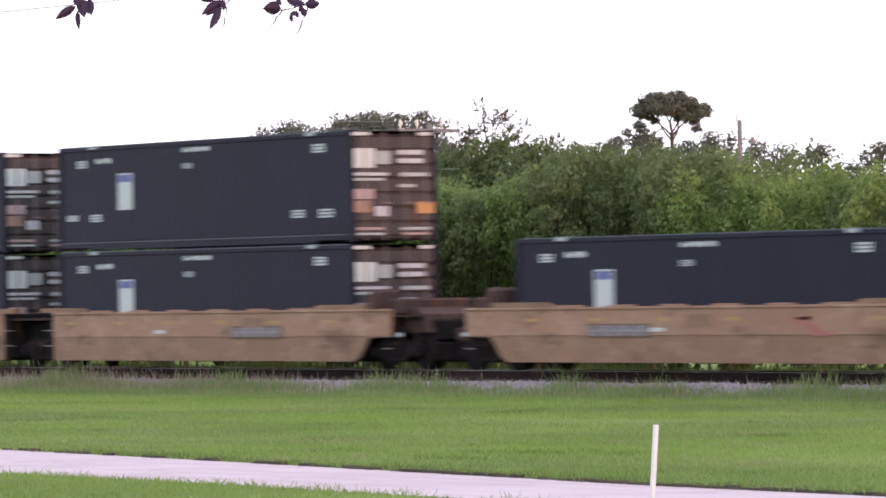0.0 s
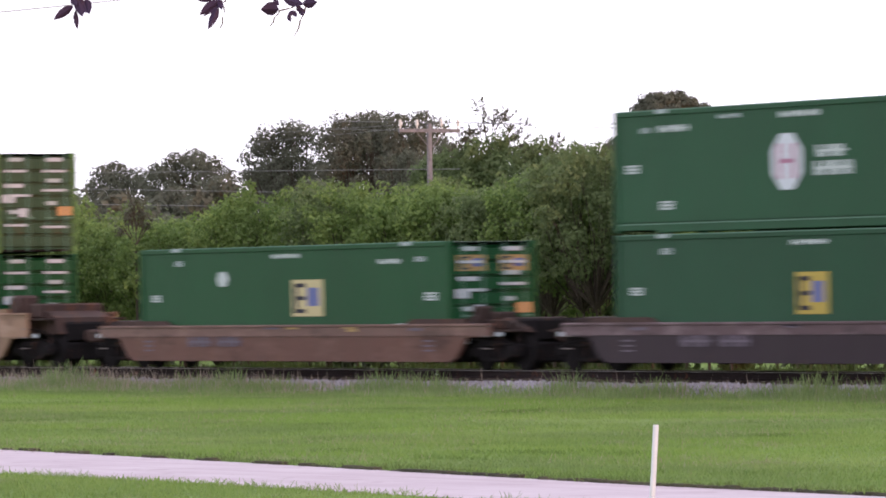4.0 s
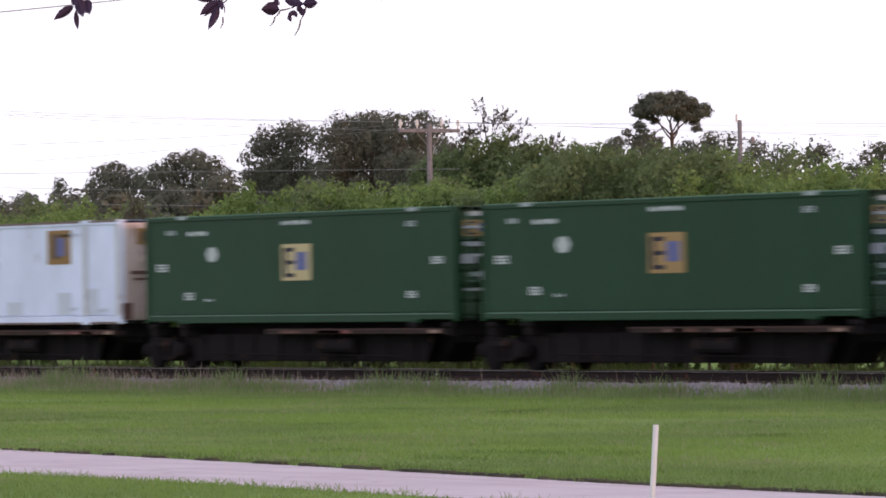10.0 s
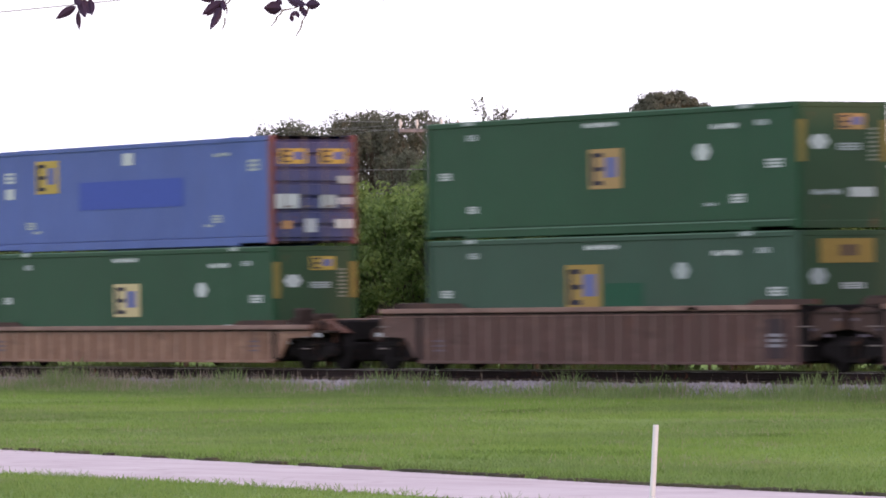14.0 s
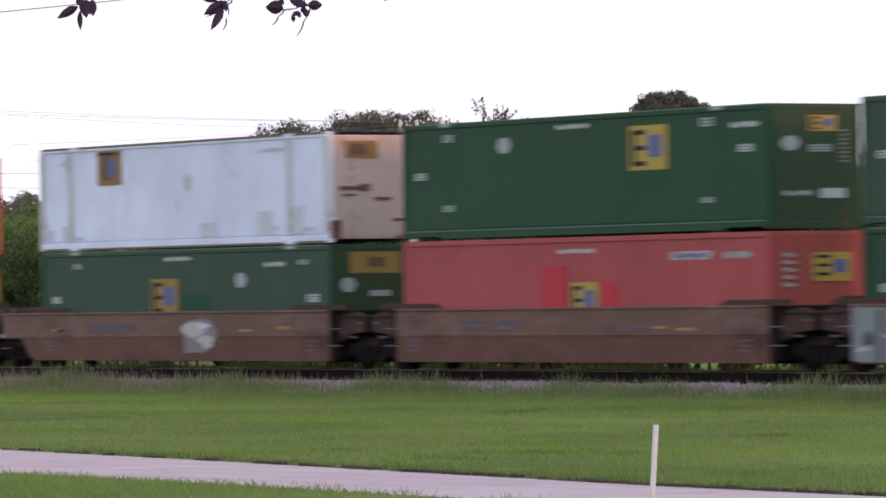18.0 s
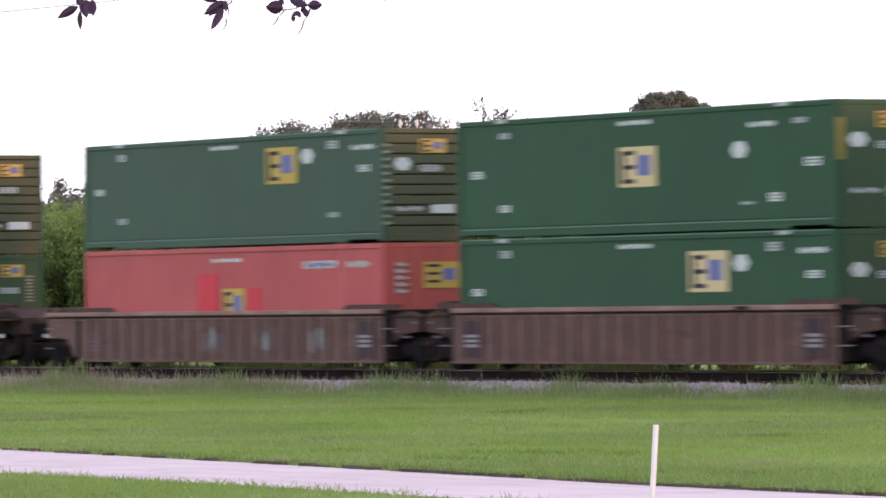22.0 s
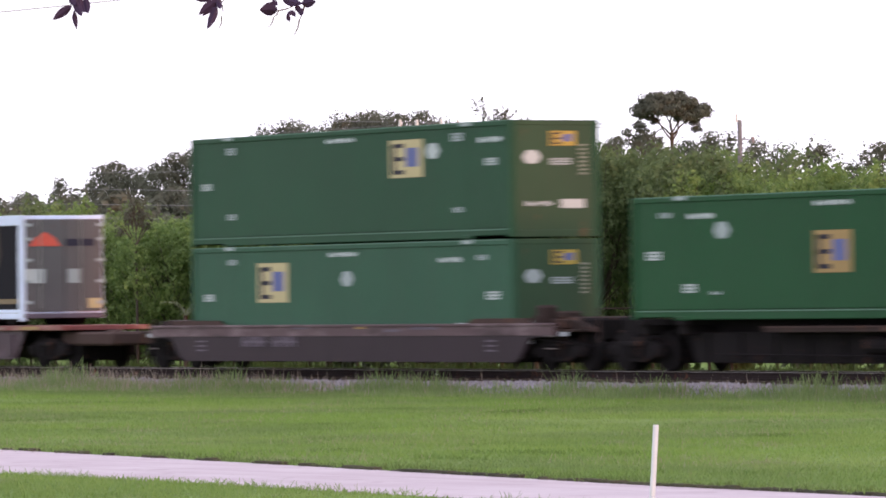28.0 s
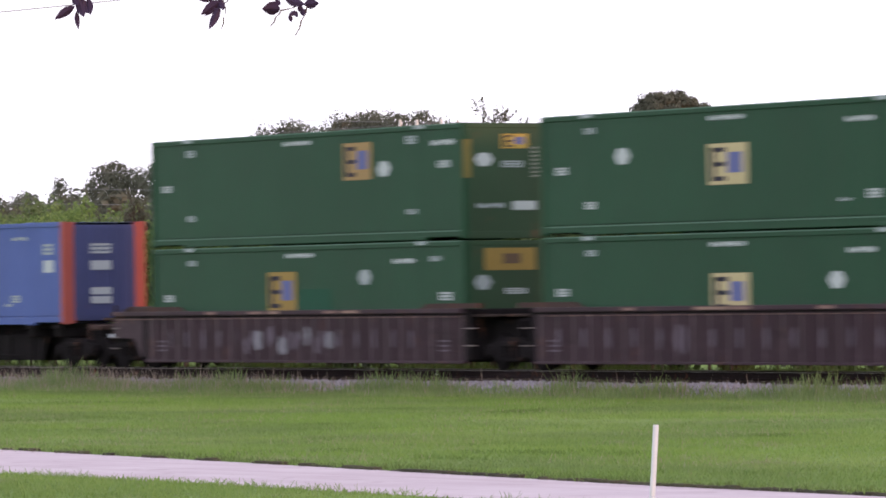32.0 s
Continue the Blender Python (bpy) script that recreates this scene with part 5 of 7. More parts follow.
        pts = [(w / 2 * math.cos(6.2832 * i / n) * rng.uniform(0.7, 1.12), h / 2 * math.sin(6.2832 * i / n) * rng.uniform(0.7, 1.12)) for i in range(n)] if w < 2.2 else [(-w / 2, -h / 2), (w / 2, -h / 2), (w / 2, h / 2), (-w / 2, h / 2)]
        g.prism(pts, -0.003, 0.003)
        part("graffiti", g, m, ob, at=(x, (-1.445 if kind == "smooth" else -1.413) - 0.0009 * k, z))
    return ob


def spine_car(s, left, right, walk_from=6.7, walk_to=15.6, length=L):
    ob = thing("spine_car", "low dark spine car with rusty side walkway", "railway car", "cars of the train", (s, 0, 0))
    a, b = (-1.7 if left == "car" else 0.3), (length + 1.7 if right == "car" else length - 0.3)
    part("spine", Geo().prism([(a, 0.7), (1.4, 0.7), (2.0, 0.2), (length - 2.0, 0.2), (length - 1.4, 0.7), (b, 0.7), (b, 1.235), (a, 1.235)], -0.45, 0.45), "iron", ob)
    part("spine_web", Geo().prism([(2.1, 0.22), (length - 2.1, 0.22), (length - 1.7, 0.92), (1.7, 0.92)], -0.9, -0.86), "iron", ob)
    for x in (0.4, 2.06, length - 2.06, length - 0.4):
        part("cross_arm", cached(("cross_arm",), lambda: Geo().box(-0.14, 0.14, -1.3, 1.3, 0.86, 1.1, 0.03).box(-0.18, 0.18, -1.34, -1.12, 1.08, 1.2, 0.02)), "iron", ob, at=(x, 0, 0))
    w = part("walkway", Geo().box(walk_from, walk_to, -1.36, -1.0, 0.92, 1.04, 0.015), "darkrust", ob)
    part("edge", Geo().box(walk_from, walk_to, -1.375, -1.35, 1.02, 1.06, 0.005), "rustiron", w)
    rng = random.Random(int(s))
    for i in range(4):
        x = walk_from + 0.5 + rng.random() * (walk_to - walk_from - 2)
        part("worn_patch", plate(0.8 + rng.random(), 0.075), rng.choice(["brownlow", "rustiron", "brown", "deckred"]), ob, at=(x, -1.362, 0.98))
    part("corner_patch", plate(0.5, 0.08), "tagfaint", ob, "dull orange patch", at=(walk_to - 0.4, -1.364, 0.98))
    for i in range(9):
        part("web_stiffener", cached(("web_stiffener",), lambda: Geo().box(-0.04, 0.04, -0.03, 0.03, 0.26, 0.9, 0.01)), "iron", ob, at=(2.6 + i * (length - 5.2) / 8, -0.92, 0))
    part("air_tank", Geo().rod((9.2, -1.05, 0.62), (10.9, -1.05, 0.62), 0.2, n=14), "iron", ob)
    part("brake_rod", Geo().rod((3.0, -1.1, 0.42), (length - 3.0, -1.1, 0.36), 0.02, n=6), "iron", ob)
    part("brake_cylinder", Geo().rod((4.5, -0.7, 0.6), (5.3, -0.7, 0.6), 0.16, n=12).rod((6.0, -0.75, 0.55), (length - 4, -0.75, 0.5), 0.03), "iron", ob)
    if left == "car":
        truck(ob, -0.2)
        part("coupler", Geo().box(-2.6, -1.6, -0.12, 0.12, 0.78, 0.98, 0.03).box(-2.9, -2.4, -0.16, 0.16, 0.7, 1.06, 0.05), "rustiron", ob)
        part("hand_rail", Geo().rod((-1.6, -1.2, 0.7), (-1.6, -1.2, 1.5), 0.02).rod((-1.6, 1.2, 1.5), (-1.6, -1.2, 1.5), 0.02), "rustiron", ob)
    else:
        truck(ob, 0.6)
    if right == "car":
        truck(ob, length + 0.3)
        part("coupler", Geo().box(length + 1.6, length + 2.4, -0.12, 0.12, 0.78, 0.98, 0.03).box(length + 2.3, length + 2.9, -0.16, 0.16, 0.7, 1.06, 0.05), "rustiron", ob)
        part("hand_rail", Geo().rod((length + 1.5, -1.25, 0.8), (length + 1.5, -1.25, 1.25), 0.03).box(length + 0.9, length + 1.6, -1.0, 1.0, 1.05, 1.2, 0.03), "rustiron", ob)
    return ob


ROLLING = []


def stack(s, lower, upper=None, z=0.335):
    """Boxes in a well: the lower one, and the upper one on it."""
    c, st, e, o = lower
    ROLLING.append(container(c, st, e, s, z, o))
    if upper:
        c, st, e, o = upper
        ROLLING.append(container(c, st, e, s, z + HC + 0.015, o))


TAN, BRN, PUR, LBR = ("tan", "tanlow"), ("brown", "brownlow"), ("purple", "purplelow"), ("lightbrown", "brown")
SLATE = ("slate", "slate", "doors", {})
CROSS = ("hgreen", "cross", "doors", {})


def fleet(col, end, **o):
    return (col, "fleet", end, o)


RED = ("red", "red", "plain", {"endlogo": "yellow"})
OLD = dict(lx=7.45, ld=0.83, lw=1.5, hx=3.7, hd=1.05, flip=True)
MID = dict(lx=7.3, ld=0.92, lw=1.5, lh=0.9, hx=12.3, hd=1.12)


def train():
    add = ROLLING.append
    # three joined tan wells and their boxes
    add(well_car(-160.33, "smooth", TAN, "joint", "joint"))
    stack(-160.33, SLATE, SLATE)
    add(well_car(-140.8, "smooth", TAN, "joint", "car"))
    stack(-140.8, SLATE, SLATE)
    add(well_car(-116.77, "smooth", TAN, "car", "joint"))
    stack(-116.77, SLATE)
    add(well_car(-97.1, "smooth", TAN, "joint", "joint"))
    stack(-97.1, ("emerald", "cross", "doors", {}), CROSS)
    add(well_car(-77.35, "smooth", TAN, "joint", "car"))
    stack(-77.35, ("deep", "cross", "doors", {}), ("lime", "cross", "doors", {}))
    add(well_car(-52.6, "smooth", BRN, "car", "car", False))
    stack(-52.6, fleet("deep", "doors", lx=8.3, ld=0.9, hx=4.6, hd=0.85, endlogo="orange"))
    add(well_car(-28.88, "smooth", PUR, "car", "car", False))
    stack(-28.88, fleet("green", "plain", lx=7.45, ld=0.95, lw=1.25, panel="yellow", hx=12.33, hd=1.14, strips=True, endlogo="orange"), CROSS)
    # three joined ribbed wells, single boxes
    for k, (s, c) in enumerate(((-5.18, "mid"), (14.6, "deep"), (34.42, "mid"))):
        add(well_car(s, "ribbed", PUR, "car" if k == 0 else "joint", "car" if k == 2 else "joint", graffiti=[(1.0 + 1.75 * i + 0.4 * (i % 3), 0.82 + 0.12 * (i % 2), 0.45, 0.16 + 0.2 * (i % 2), "smudge") for i in range(9)]))
        stack(s, (c, "cross", "doors", {}))
    # joined spine cars
    add(spine_car(55.7, "car", "joint", 7.0, 15.9))
    stack(55.7, ("white", "white", "whiteend", {"box": 11.95, "low": 0.25}), z=1.2)
    add(spine_car(73.32, "joint", "joint"))
    stack(73.32, fleet("forest", "doors", **OLD, endlogo="orange"), z=1.2)
    add(spine_car(90.7, "joint", "joint"))
    stack(90.7, fleet("forest", "doors", **OLD, panel="orange", endlogo="orange"), z=1.2)
    add(spine_car(108.2, "joint", "joint"))
    stack(108.2, ("blue", "blue", "doors", {"endlogo": "yellow", "panel": "yellow"}), z=1.2)
    add(spine_car(126.7, "joint", "car", 0.5, 8.0))
    stack(126.7, fleet("dull", "doors", lx=6.5, ld=0.56, lw=1.56, lh=1.5, panel="orange", hx=5.05, hd=0.76, hexmat="faint", endlogo="orange"), z=1.2)
    # a single tan well
    add(well_car(148.11, "ribbed", LBR, "car", "car", False))
    stack(148.11, fleet("green", "plain", **MID, strips=True), ("blue", "blue", "doors", {"endlogo": "yellow", "panel": "yellow", "bright": "royal"}))
    # three joined ribbed brown wells
    add(well_car(172.1, "ribbed", BRN, "car", "joint"))
    stack(172.1, fleet("dull", "plain", lx=6.4, ld=0.68, lw=1.54, lh=1.05, panel="orange", hx=11.4, hd=0.87, hexmat="faint", plate="orange"),
          fleet("green", "plain", lx=7.5, ld=0.85, lw=1.4, panel="orange", hx=12.33, hd=1.05, strips=True, endlogo="orange"))
    add(well_car(191.85, "ribbed", BRN, "joint", "joint"))
    stack(191.85, RED, fleet("dull", "slats", panel="yellow", hx=12.35))
    add(well_car(211.6, "ribbed", BRN, "joint", "car"))
    stack(211.6, fleet("green", "plain", **MID, strips=True), ("blue", "blue", "blue", {"panel": "yellow", "bright": "royal"}))
    # three joined smooth brown wells
    add(well_car(235.3, "smooth", BRN, "car", "joint", graffiti=[(9.4, 0.86, 2.15, 1.1, "greypaint"), (9.15, 1.05, 1.3, 0.5, "grafwhite"), (9.75, 0.72, 1.1, 0.4, "grafwhite"), (9.3, 0.62, 0.8, 0.25, "greypaint"), (9.7, 1.15, 0.7, 0.16, "palegrime")]))
    stack(235.3, fleet("dull", "plain", lx=6.45, ld=0.8, lw=1.52, lh=1.0, panel="orange", hx=11.44, hd=0.88, hexmat="faint", plate="orange"), ("white", "white", "whiteend", {"box": 3.6, "low": 0.16, "ribs": True, "scrawl": False}))
    add(well_car(255.15, "smooth", BRN, "joint", "joint"))
    stack(255.15, RED, fleet("green", "plain", panel="yellow", lx=10.4, lh=1.05, hx=4.8, hd=0.64, hexmat="faint"))
    add(well_car(274.95, "smooth", BRN, "joint", "car",
                 graffiti="letters"))
    stack(274.95, fleet("green", "plain", **MID, strips=True), fleet("dull", "slats", hx=12.35))
    # single ribbed wells and a joined three
    add(well_car(298.7, "ribbed", BRN, "car", "car", graffiti=[(0.4 + 0.55 * i, 0.78, 0.62, 0.95, "greypaint") for i in range(7)] + [(0.7 + 0.55 * i, 0.6 + 0.3 * (i % 2), 0.25, 0.35, "smudge") for i in range(6)]))
    stack(298.7, fleet("green", "plain", panel="yellow", lx=10.45, ld=0.44, hx=4.77, hd=0.72, hexmat="faint"), fleet("dull", "slats", panel="yellow", hx=12.35))
    add(well_car(322.38, "ribbed", BRN, "car", "joint", graffiti=[(7.0 + 0.42 * i + 1.6 * (i // 3), 0.72 + 0.1 * (i % 2), 0.22, 0.6, ("greypaint", "grafteal", "smudge")[i % 3]) for i in range(9)]))
    stack(322.38, RED, fleet("dull", "slats", panel="yellow", hx=12.35))
    add(well_car(342.2, "ribbed", BRN, "joint", "joint"))
    stack(342.2, fleet("green", "plain", ld=0.42, hx=12.34, hd=0.72), fleet("green", "plain", lx=7.28, ld=0.84, hx=12.33, hd=1.04, strips=True))
    add(well_car(362.05, "ribbed", BRN, "joint", "car"))
    stack(362.05, RED, fleet("green", "plain", panel="orange", hx=12.35, endlogo="orange"))
    add(well_car(385.75, "ribbed", BRN, "car", "car", graffiti=[(0.9 + 0.6 * i, 0.78, 0.42, 0.4 + 0.1 * (i % 2), "smudge") for i in range(8)]))
    stack(385.75, fleet("deep", "plain", panel="orange", hx=12.31, hd=0.74, ld=0.44), fleet("teal", "plain", lx=7.42, ld=0.86, lw=1.4, panel="orange", hx=12.35, hd=1.07, strips=True, endlogo="orange"))
    add(well_car(409.4, "ribbed", BRN, "car", "car"))
    stack(409.4, fleet("teal", "plain", lx=7.84, ld=1.2, lw=1.58, panel="yellow", hx=5.95, hd=1.2), fleet("deep", "slats", panel="orange", ld=0.54, hx=12.37, hd=0.68, endlogo="orange"))
    flat_car(430.4)
    trailer(430.95)
    add(well_car(455.5, "smooth", PUR, "car", "car", False))
    stack(455.5, fleet("mid", "plain", lx=3.54, ld=0.45, lh=1.03, panel="cream", hx=8.18, hd=0.9, hexmat="faint"), fleet("green", "plain", panel="cream", lx=10.4, hx=12.49, hd=0.67))
    add(spine_car(477.0, "car", "joint", 5.5, 15.9))
    stack(477.0, fleet("deep", "doors", lx=7.45, ld=0.89, lw=1.43, panel="orange", hx=3.76, hd=0.82, flip=True, hexmat="faint", endlogo="orange"), z=1.2)
    add(spine_car(495.86, "joint", "joint", 5.5, 15.9))
    stack(495.86, fleet("teal", "doors", lx=4.5, ld=0.37, lw=1.54, panel="yellow", hx=3.7, hd=0.68, flip=True, endlogo="orange"), z=1.2)
    add(spine_car(516.8, "joint", "car", 0.0, 9.5))
    stack(516.8, ("blue", "blue", "blue", {"panel": "yellow", "bright": "royal"}), z=1.2)
    add(well_car(538.2, "ribbed", PUR, "car", "joint", graffiti=[(5.4 + 0.62 * i, 0.62 + 0.14 * (i % 3), 0.4 + 0.15 * (i % 2), 0.55, ("smudge", "greypaint")[i % 2]) for i in range(8)] + [(1.2 + 0.9 * i, 0.8, 0.16, 0.55, "smudge") for i in range(15)]))
    stack(538.2, fleet("green", "plain", lx=6.3, ld=0.69, lw=1.49, lh=1.03, panel="orange", hx=11.3, hd=0.87, hexmat="faint", plate="orange"), fleet("green", "plain", panel="orange", lx=10.3, lw=1.4, hx=12.32, hd=1.05, strips=True))
    add(well_car(557.95, "ribbed", PUR, "joint", "joint", graffiti=[(6.2, 0.75, 0.5, 0.8, "smudge")] + [(0.9 + 1.1 * i, 0.8, 0.16, 0.55, "smudge") for i in range(13)]))
    stack(557.95, fleet("green", "plain", lx=7.3, ld=0.94, lw=1.52, lh=0.9, panel="cream", hx=12.28, hd=1.14), fleet("green", "plain", lx=7.22, ld=0.87, panel="cream", hx=3.6, hd=1.05))


def flat_car(s):
    n = 18.2
    ob = thing("flat_car", "faded red flat car with stake pockets along its sill", "railway car", "cars of the train", (s, 0, 0))
    part("deck", Geo().box(-1.9, n - 1.9 + 1.4, -1.38, 1.38, 1.05, 1.19, 0.015), "deckred", ob, "reddish deck edge, scraped")
    for side in (-1, 1):
        part("side_sill", Geo().prism([(0.3, 1.05), (0.6, 0.25), (14.6, 0.25), (15.2, 1.05)], 1.2 * side, 1.27 * side), "sillpurple", ob)
        for i in range(13):
            part("stake_pocket", cached(("pocket",), lambda: Geo().box(-0.22, 0.22, -0.03, 0.03, 0.32, 0.95, 0.02)), "smudge" if i % 3 else "sillpurple", ob, at=(1.1 + i * 1.1, 1.3 * side, 0))
    for i in range(9):
        part("worn_patch", plate(0.5 + 0.3 * (i % 3), 0.09), ("orange", "chord", "greypaint", "chord")[i % 4], ob, at=(0.5 + 1.9 * i, -1.382, 1.12))
    for k in (-1, 1):
        part("draft_gear", Geo().box(7.65 + k * 9.2, 7.65 + k * 12.2, -0.95, 0.95, 0.62, 1.0, 0.06), "rustiron", ob)
    part("centre_sill", Geo().box(-2.2, 17.2, -0.4, 0.4, 0.6, 1.05, 0.03), "iron", ob)
    for x, k in ((-2.2, -1), (17.2, 1)):
        part("coupler", Geo().box(x, x + k * 1.0, -0.12, 0.12, 0.78, 0.98, 0.03).box(x + k * 0.8, x + k * 1.35, -0.16, 0.16, 0.7, 1.06, 0.05), "rustiron", ob)
    truck(ob, -0.9)
    truck(ob, 16.3)
    ROLLING.append(ob)


def trailer(s):
    n = 14.63
    ob = thing("road_trailer", "black-sided road trailer with dull gold blocks on the flat car", "trailer", "", (s, 0, 1.19))
    hh = 4.34 - 1.19
    part("body", Geo().box(0.02, n, -HW + 0.03, HW - 0.03, 0.3, hh - 0.06, 0.02), "white", ob)
    part("side_banner", Geo().box(0.25, n - 0.3, -HW + 0.012, -HW + 0.029, 0.46, hh - 0.3), "black", ob, "black printed side")
    for y0, y1 in ((-HW, -HW + 0.1), (HW - 0.1, HW)):
        part("top_rail", Geo().box(0, n, y0, y1, hh - 0.31, hh - 0.02, 0.015), "white", ob, "bright aluminium rail")
        part("bottom_rail", Geo().box(0, n, y0, y1, 0.19, 0.46, 0.015), "white", ob, "riveted aluminium rail")
    for i in range(28):
        part("rivet_row", plate(0.3, 0.02), "faint", ob, at=(0.4 + i * 0.51, -HW - 0.002, 0.36))
    part("roof", Geo().box(0.02, n - 0.02, -HW + 0.1, HW - 0.1, hh - 0.06, hh - 0.03, 0.01), "white", ob)
    for x in (0.0, n - 0.3):
        part("corner_post", Geo().box(x, x + 0.3, -HW - 0.004, -HW + 0.12, 0.12, hh - 0.02, 0.015), "white", ob)
    for k in range(2):
        d = part("rear_door", Geo().box(n, n + 0.06, -HW + 0.08 + 1.22 * k, -HW + 1.28 + 1.22 * k, 0.4, hh - 0.14, 0.01), "greyend", ob, "grimy grey door")
        part("lock_rod", Geo().rod((n + 0.1, -HW + 0.5 + 1.3 * k, 0.4), (n + 0.1, -HW + 0.5 + 1.3 * k, hh - 0.15), 0.02), "steel", d)
        for z in (0.6, 1.2, 1.8, 2.4, 2.8):
            part("hinge", Geo().box(n + 0.05, n + 0.085, -HW + 0.02 + 2.3 * k, -HW + 0.26 + 2.3 * k, z, z + 0.09, 0.01), "faint", d)
    part("bumper", Geo().box(n - 0.1, n + 0.08, -HW + 0.05, HW - 0.05, 0.2, 0.34, 0.02), "smudge", ob)
    part("sign", Geo().prism([(-0.48, -0.18), (0.48, -0.18), (0.32, 0.04), (0, 0.22), (-0.32, 0.04)], -0.01, 0.01), "coral", ob, at=(n + 0.075, -0.62, hh - 0.72)).rotation_euler = (0, 0, radians(90))
    for y, z, w, h, m in ((-0.95, 1.4, 0.62, 0.4, "mark"), (0.3, 1.4, 0.4, 0.4, "faint"), (0.95, 0.62, 0.42, 0.28, "cream"), (0.5, 2.35, 0.9, 0.2, "ink")):
        part("sticker", end_plate(w, h), m, ob, at=(n + 0.066, y, z))
    y = -HW + 0.006
    part("emblem", Geo().prism([(1.5, 1.1), (2.9, 2.6), (3.5, 2.6), (4.9, 1.1), (3.75, 1.1), (3.6, 1.3), (2.8, 1.3), (2.65, 1.1)], y - 0.004, y + 0.004), "coral", ob, "orange-red roof-shaped emblem")
    # the lettering beside the emblem, as plain upright blocks
    for i in range(6):
        x = 4.75 + i * 0.72
        part("lettering_block", Geo().box(x, x + 0.5, y - 0.004, y + 0.004, 1.42, 2.55, 0.002), "gold", ob)
    part("lettering_bar", Geo().box(5.2, 8.9, y - 0.004, y + 0.004, 1.1, 1.3), "dimgold", ob)
    part("stripe", Geo().box(0.3, n - 0.32, y - 0.004, y + 0.004, 0.62, 0.76), "gold", ob)
    part("crest", Geo().prism([(-1.3, 0.95), (-0.7, 0.8), (0.7, 0.8), (1.3, 0.95), (1.4, 0.1), (1.1, -0.6), (0.5, -0.95), (-0.5, -0.95), (-1.1, -0.6), (-1.4, 0.1)], -0.004, 0.004), "dimgold", ob, "dull gold shield-shaped crest", at=(11.8, y, 1.9))
    part("crest_bar", plate(1.5, 0.4), "dimgold", ob, at=(11.8, y, 0.72))
    part("landing_gear", Geo().box(2.4, 2.6, -0.9, -0.75, 0.005, 0.32, 0.01).box(2.4, 2.6, 0.75, 0.9, 0.005, 0.32, 0.01).box(2.45, 2.55, -0.8, 0.8, 0.12, 0.22), "iron", ob)
    tyre = cached(("tyre",), lambda: Geo().lathe_y(0, 0, [(-0.25, 0.3), (-0.24, 0.42), (0.24, 0.42), (0.25, 0.3), (0.1, 0.22)], 18))
    for x in (n - 1.1, n - 2.3):
        for yy in (-0.9, 0.9):
            part("wheel", tyre, "iron", ob, at=(x, yy, 0.425))
    ROLLING.append(ob)


train()


# ---- trees, shrubs and grass ----
def foliage(rng, lobes, density, size, deep=0.45, rough=0.2, up=0.25):
    """Folded leaf quads on lumpy lobes (x, y, z, rx, ry, rz), most of them near the skin and facing outwards."""
    lobes = np.array(lobes)
    area = lobes[:, 3] * lobes[:, 4] + lobes[:, 3] * lobes[:, 5] + lobes[:, 4] * lobes[:, 5]
    share = np.repeat(np.arange(len(lobes)), np.maximum(8, density * area).astype(int))
    count, b = len(share), lobes[share]
    d = rng.normal(size=(count, 3))
    d /= np.linalg.norm(d, axis=1, keepdims=True)
    waves, shift = rng.normal(0, 3.6, (len(lobes), 4, 3)), rng.uniform(0, 6.283, (len(lobes), 4))
    lump = np.sin(np.einsum("nki,ni->nk", waves[share], d) + shift[share]).sum(1, keepdims=True) * rough * 0.55
    r = (1 + lump) * (1 - deep * rng.random((count, 1)) ** 2) + 0.05 * rng.normal(size=(count, 1))
    c = b[:, :3] + d * r * b[:, 3:]
    n = d + 0.5 * rng.normal(size=(count, 3)) + np.array([0, 0, up])
    n /= np.linalg.norm(n, axis=1, keepdims=True)
    t = np.cross(n, rng.normal(size=(count, 3)))
    t /= np.linalg.norm(t, axis=1, keepdims=True)
    side = np.cross(n, t)
    k = size * rng.uniform(0.6, 1.35, (count, 1))
    v = np.stack([c - t * k, c + side * k * 0.62 + n * k * 0.15, c + t * k, c - side * k * 0.62 + n * k * 0.15], 1)
    return v.reshape(-1, 3), np.arange(count * 4).reshape(-1, 4)


def limbs(g, rng, base, blobs, r0, share=0.75):
    """A trunk from base that forks into a limb for each lobe."""
    base = Vector(base)
    top = Vector((sum(b[0] for b in blobs) / len(blobs), sum(b[1] for b in blobs) / len(blobs), min(b[2] - b[5] * 0.5 for b in blobs)))
    fork = base.lerp(top, share)
    mid = base.lerp(fork, 0.5) + Vector((rng.uniform(-0.1, 0.1), rng.uniform(-0.1, 0.1), 0))
    g.rod(base, mid, r0, r0 * 0.8)
    g.rod(mid, fork, r0 * 0.8, r0 * 0.65)
    for b in blobs:
        end = Vector(b[:3])
        way = fork.lerp(end, 0.5) + Vector((rng.uniform(-0.2, 0.2), rng.uniform(-0.2, 0.2), rng.uniform(-0.15, 0.05)))
        g.rod(fork, way, r0 * 0.5, r0 * 0.33, 4)
        g.rod(way, end, r0 * 0.33, r0 * 0.1, 3)
        q = end + Vector((rng.uniform(-1, 1) * b[3], rng.uniform(-1, 1) * b[4], rng.uniform(0, 1) * b[5])) * 0.7
        g.rod(way.lerp(end, 0.6), q, r0 * 0.16, r0 * 0.04, 3)


def crown_under(ob, v, f, mat):
    c = new("crown", big_mesh("crown", v, f, mat))
    c.parent = ob


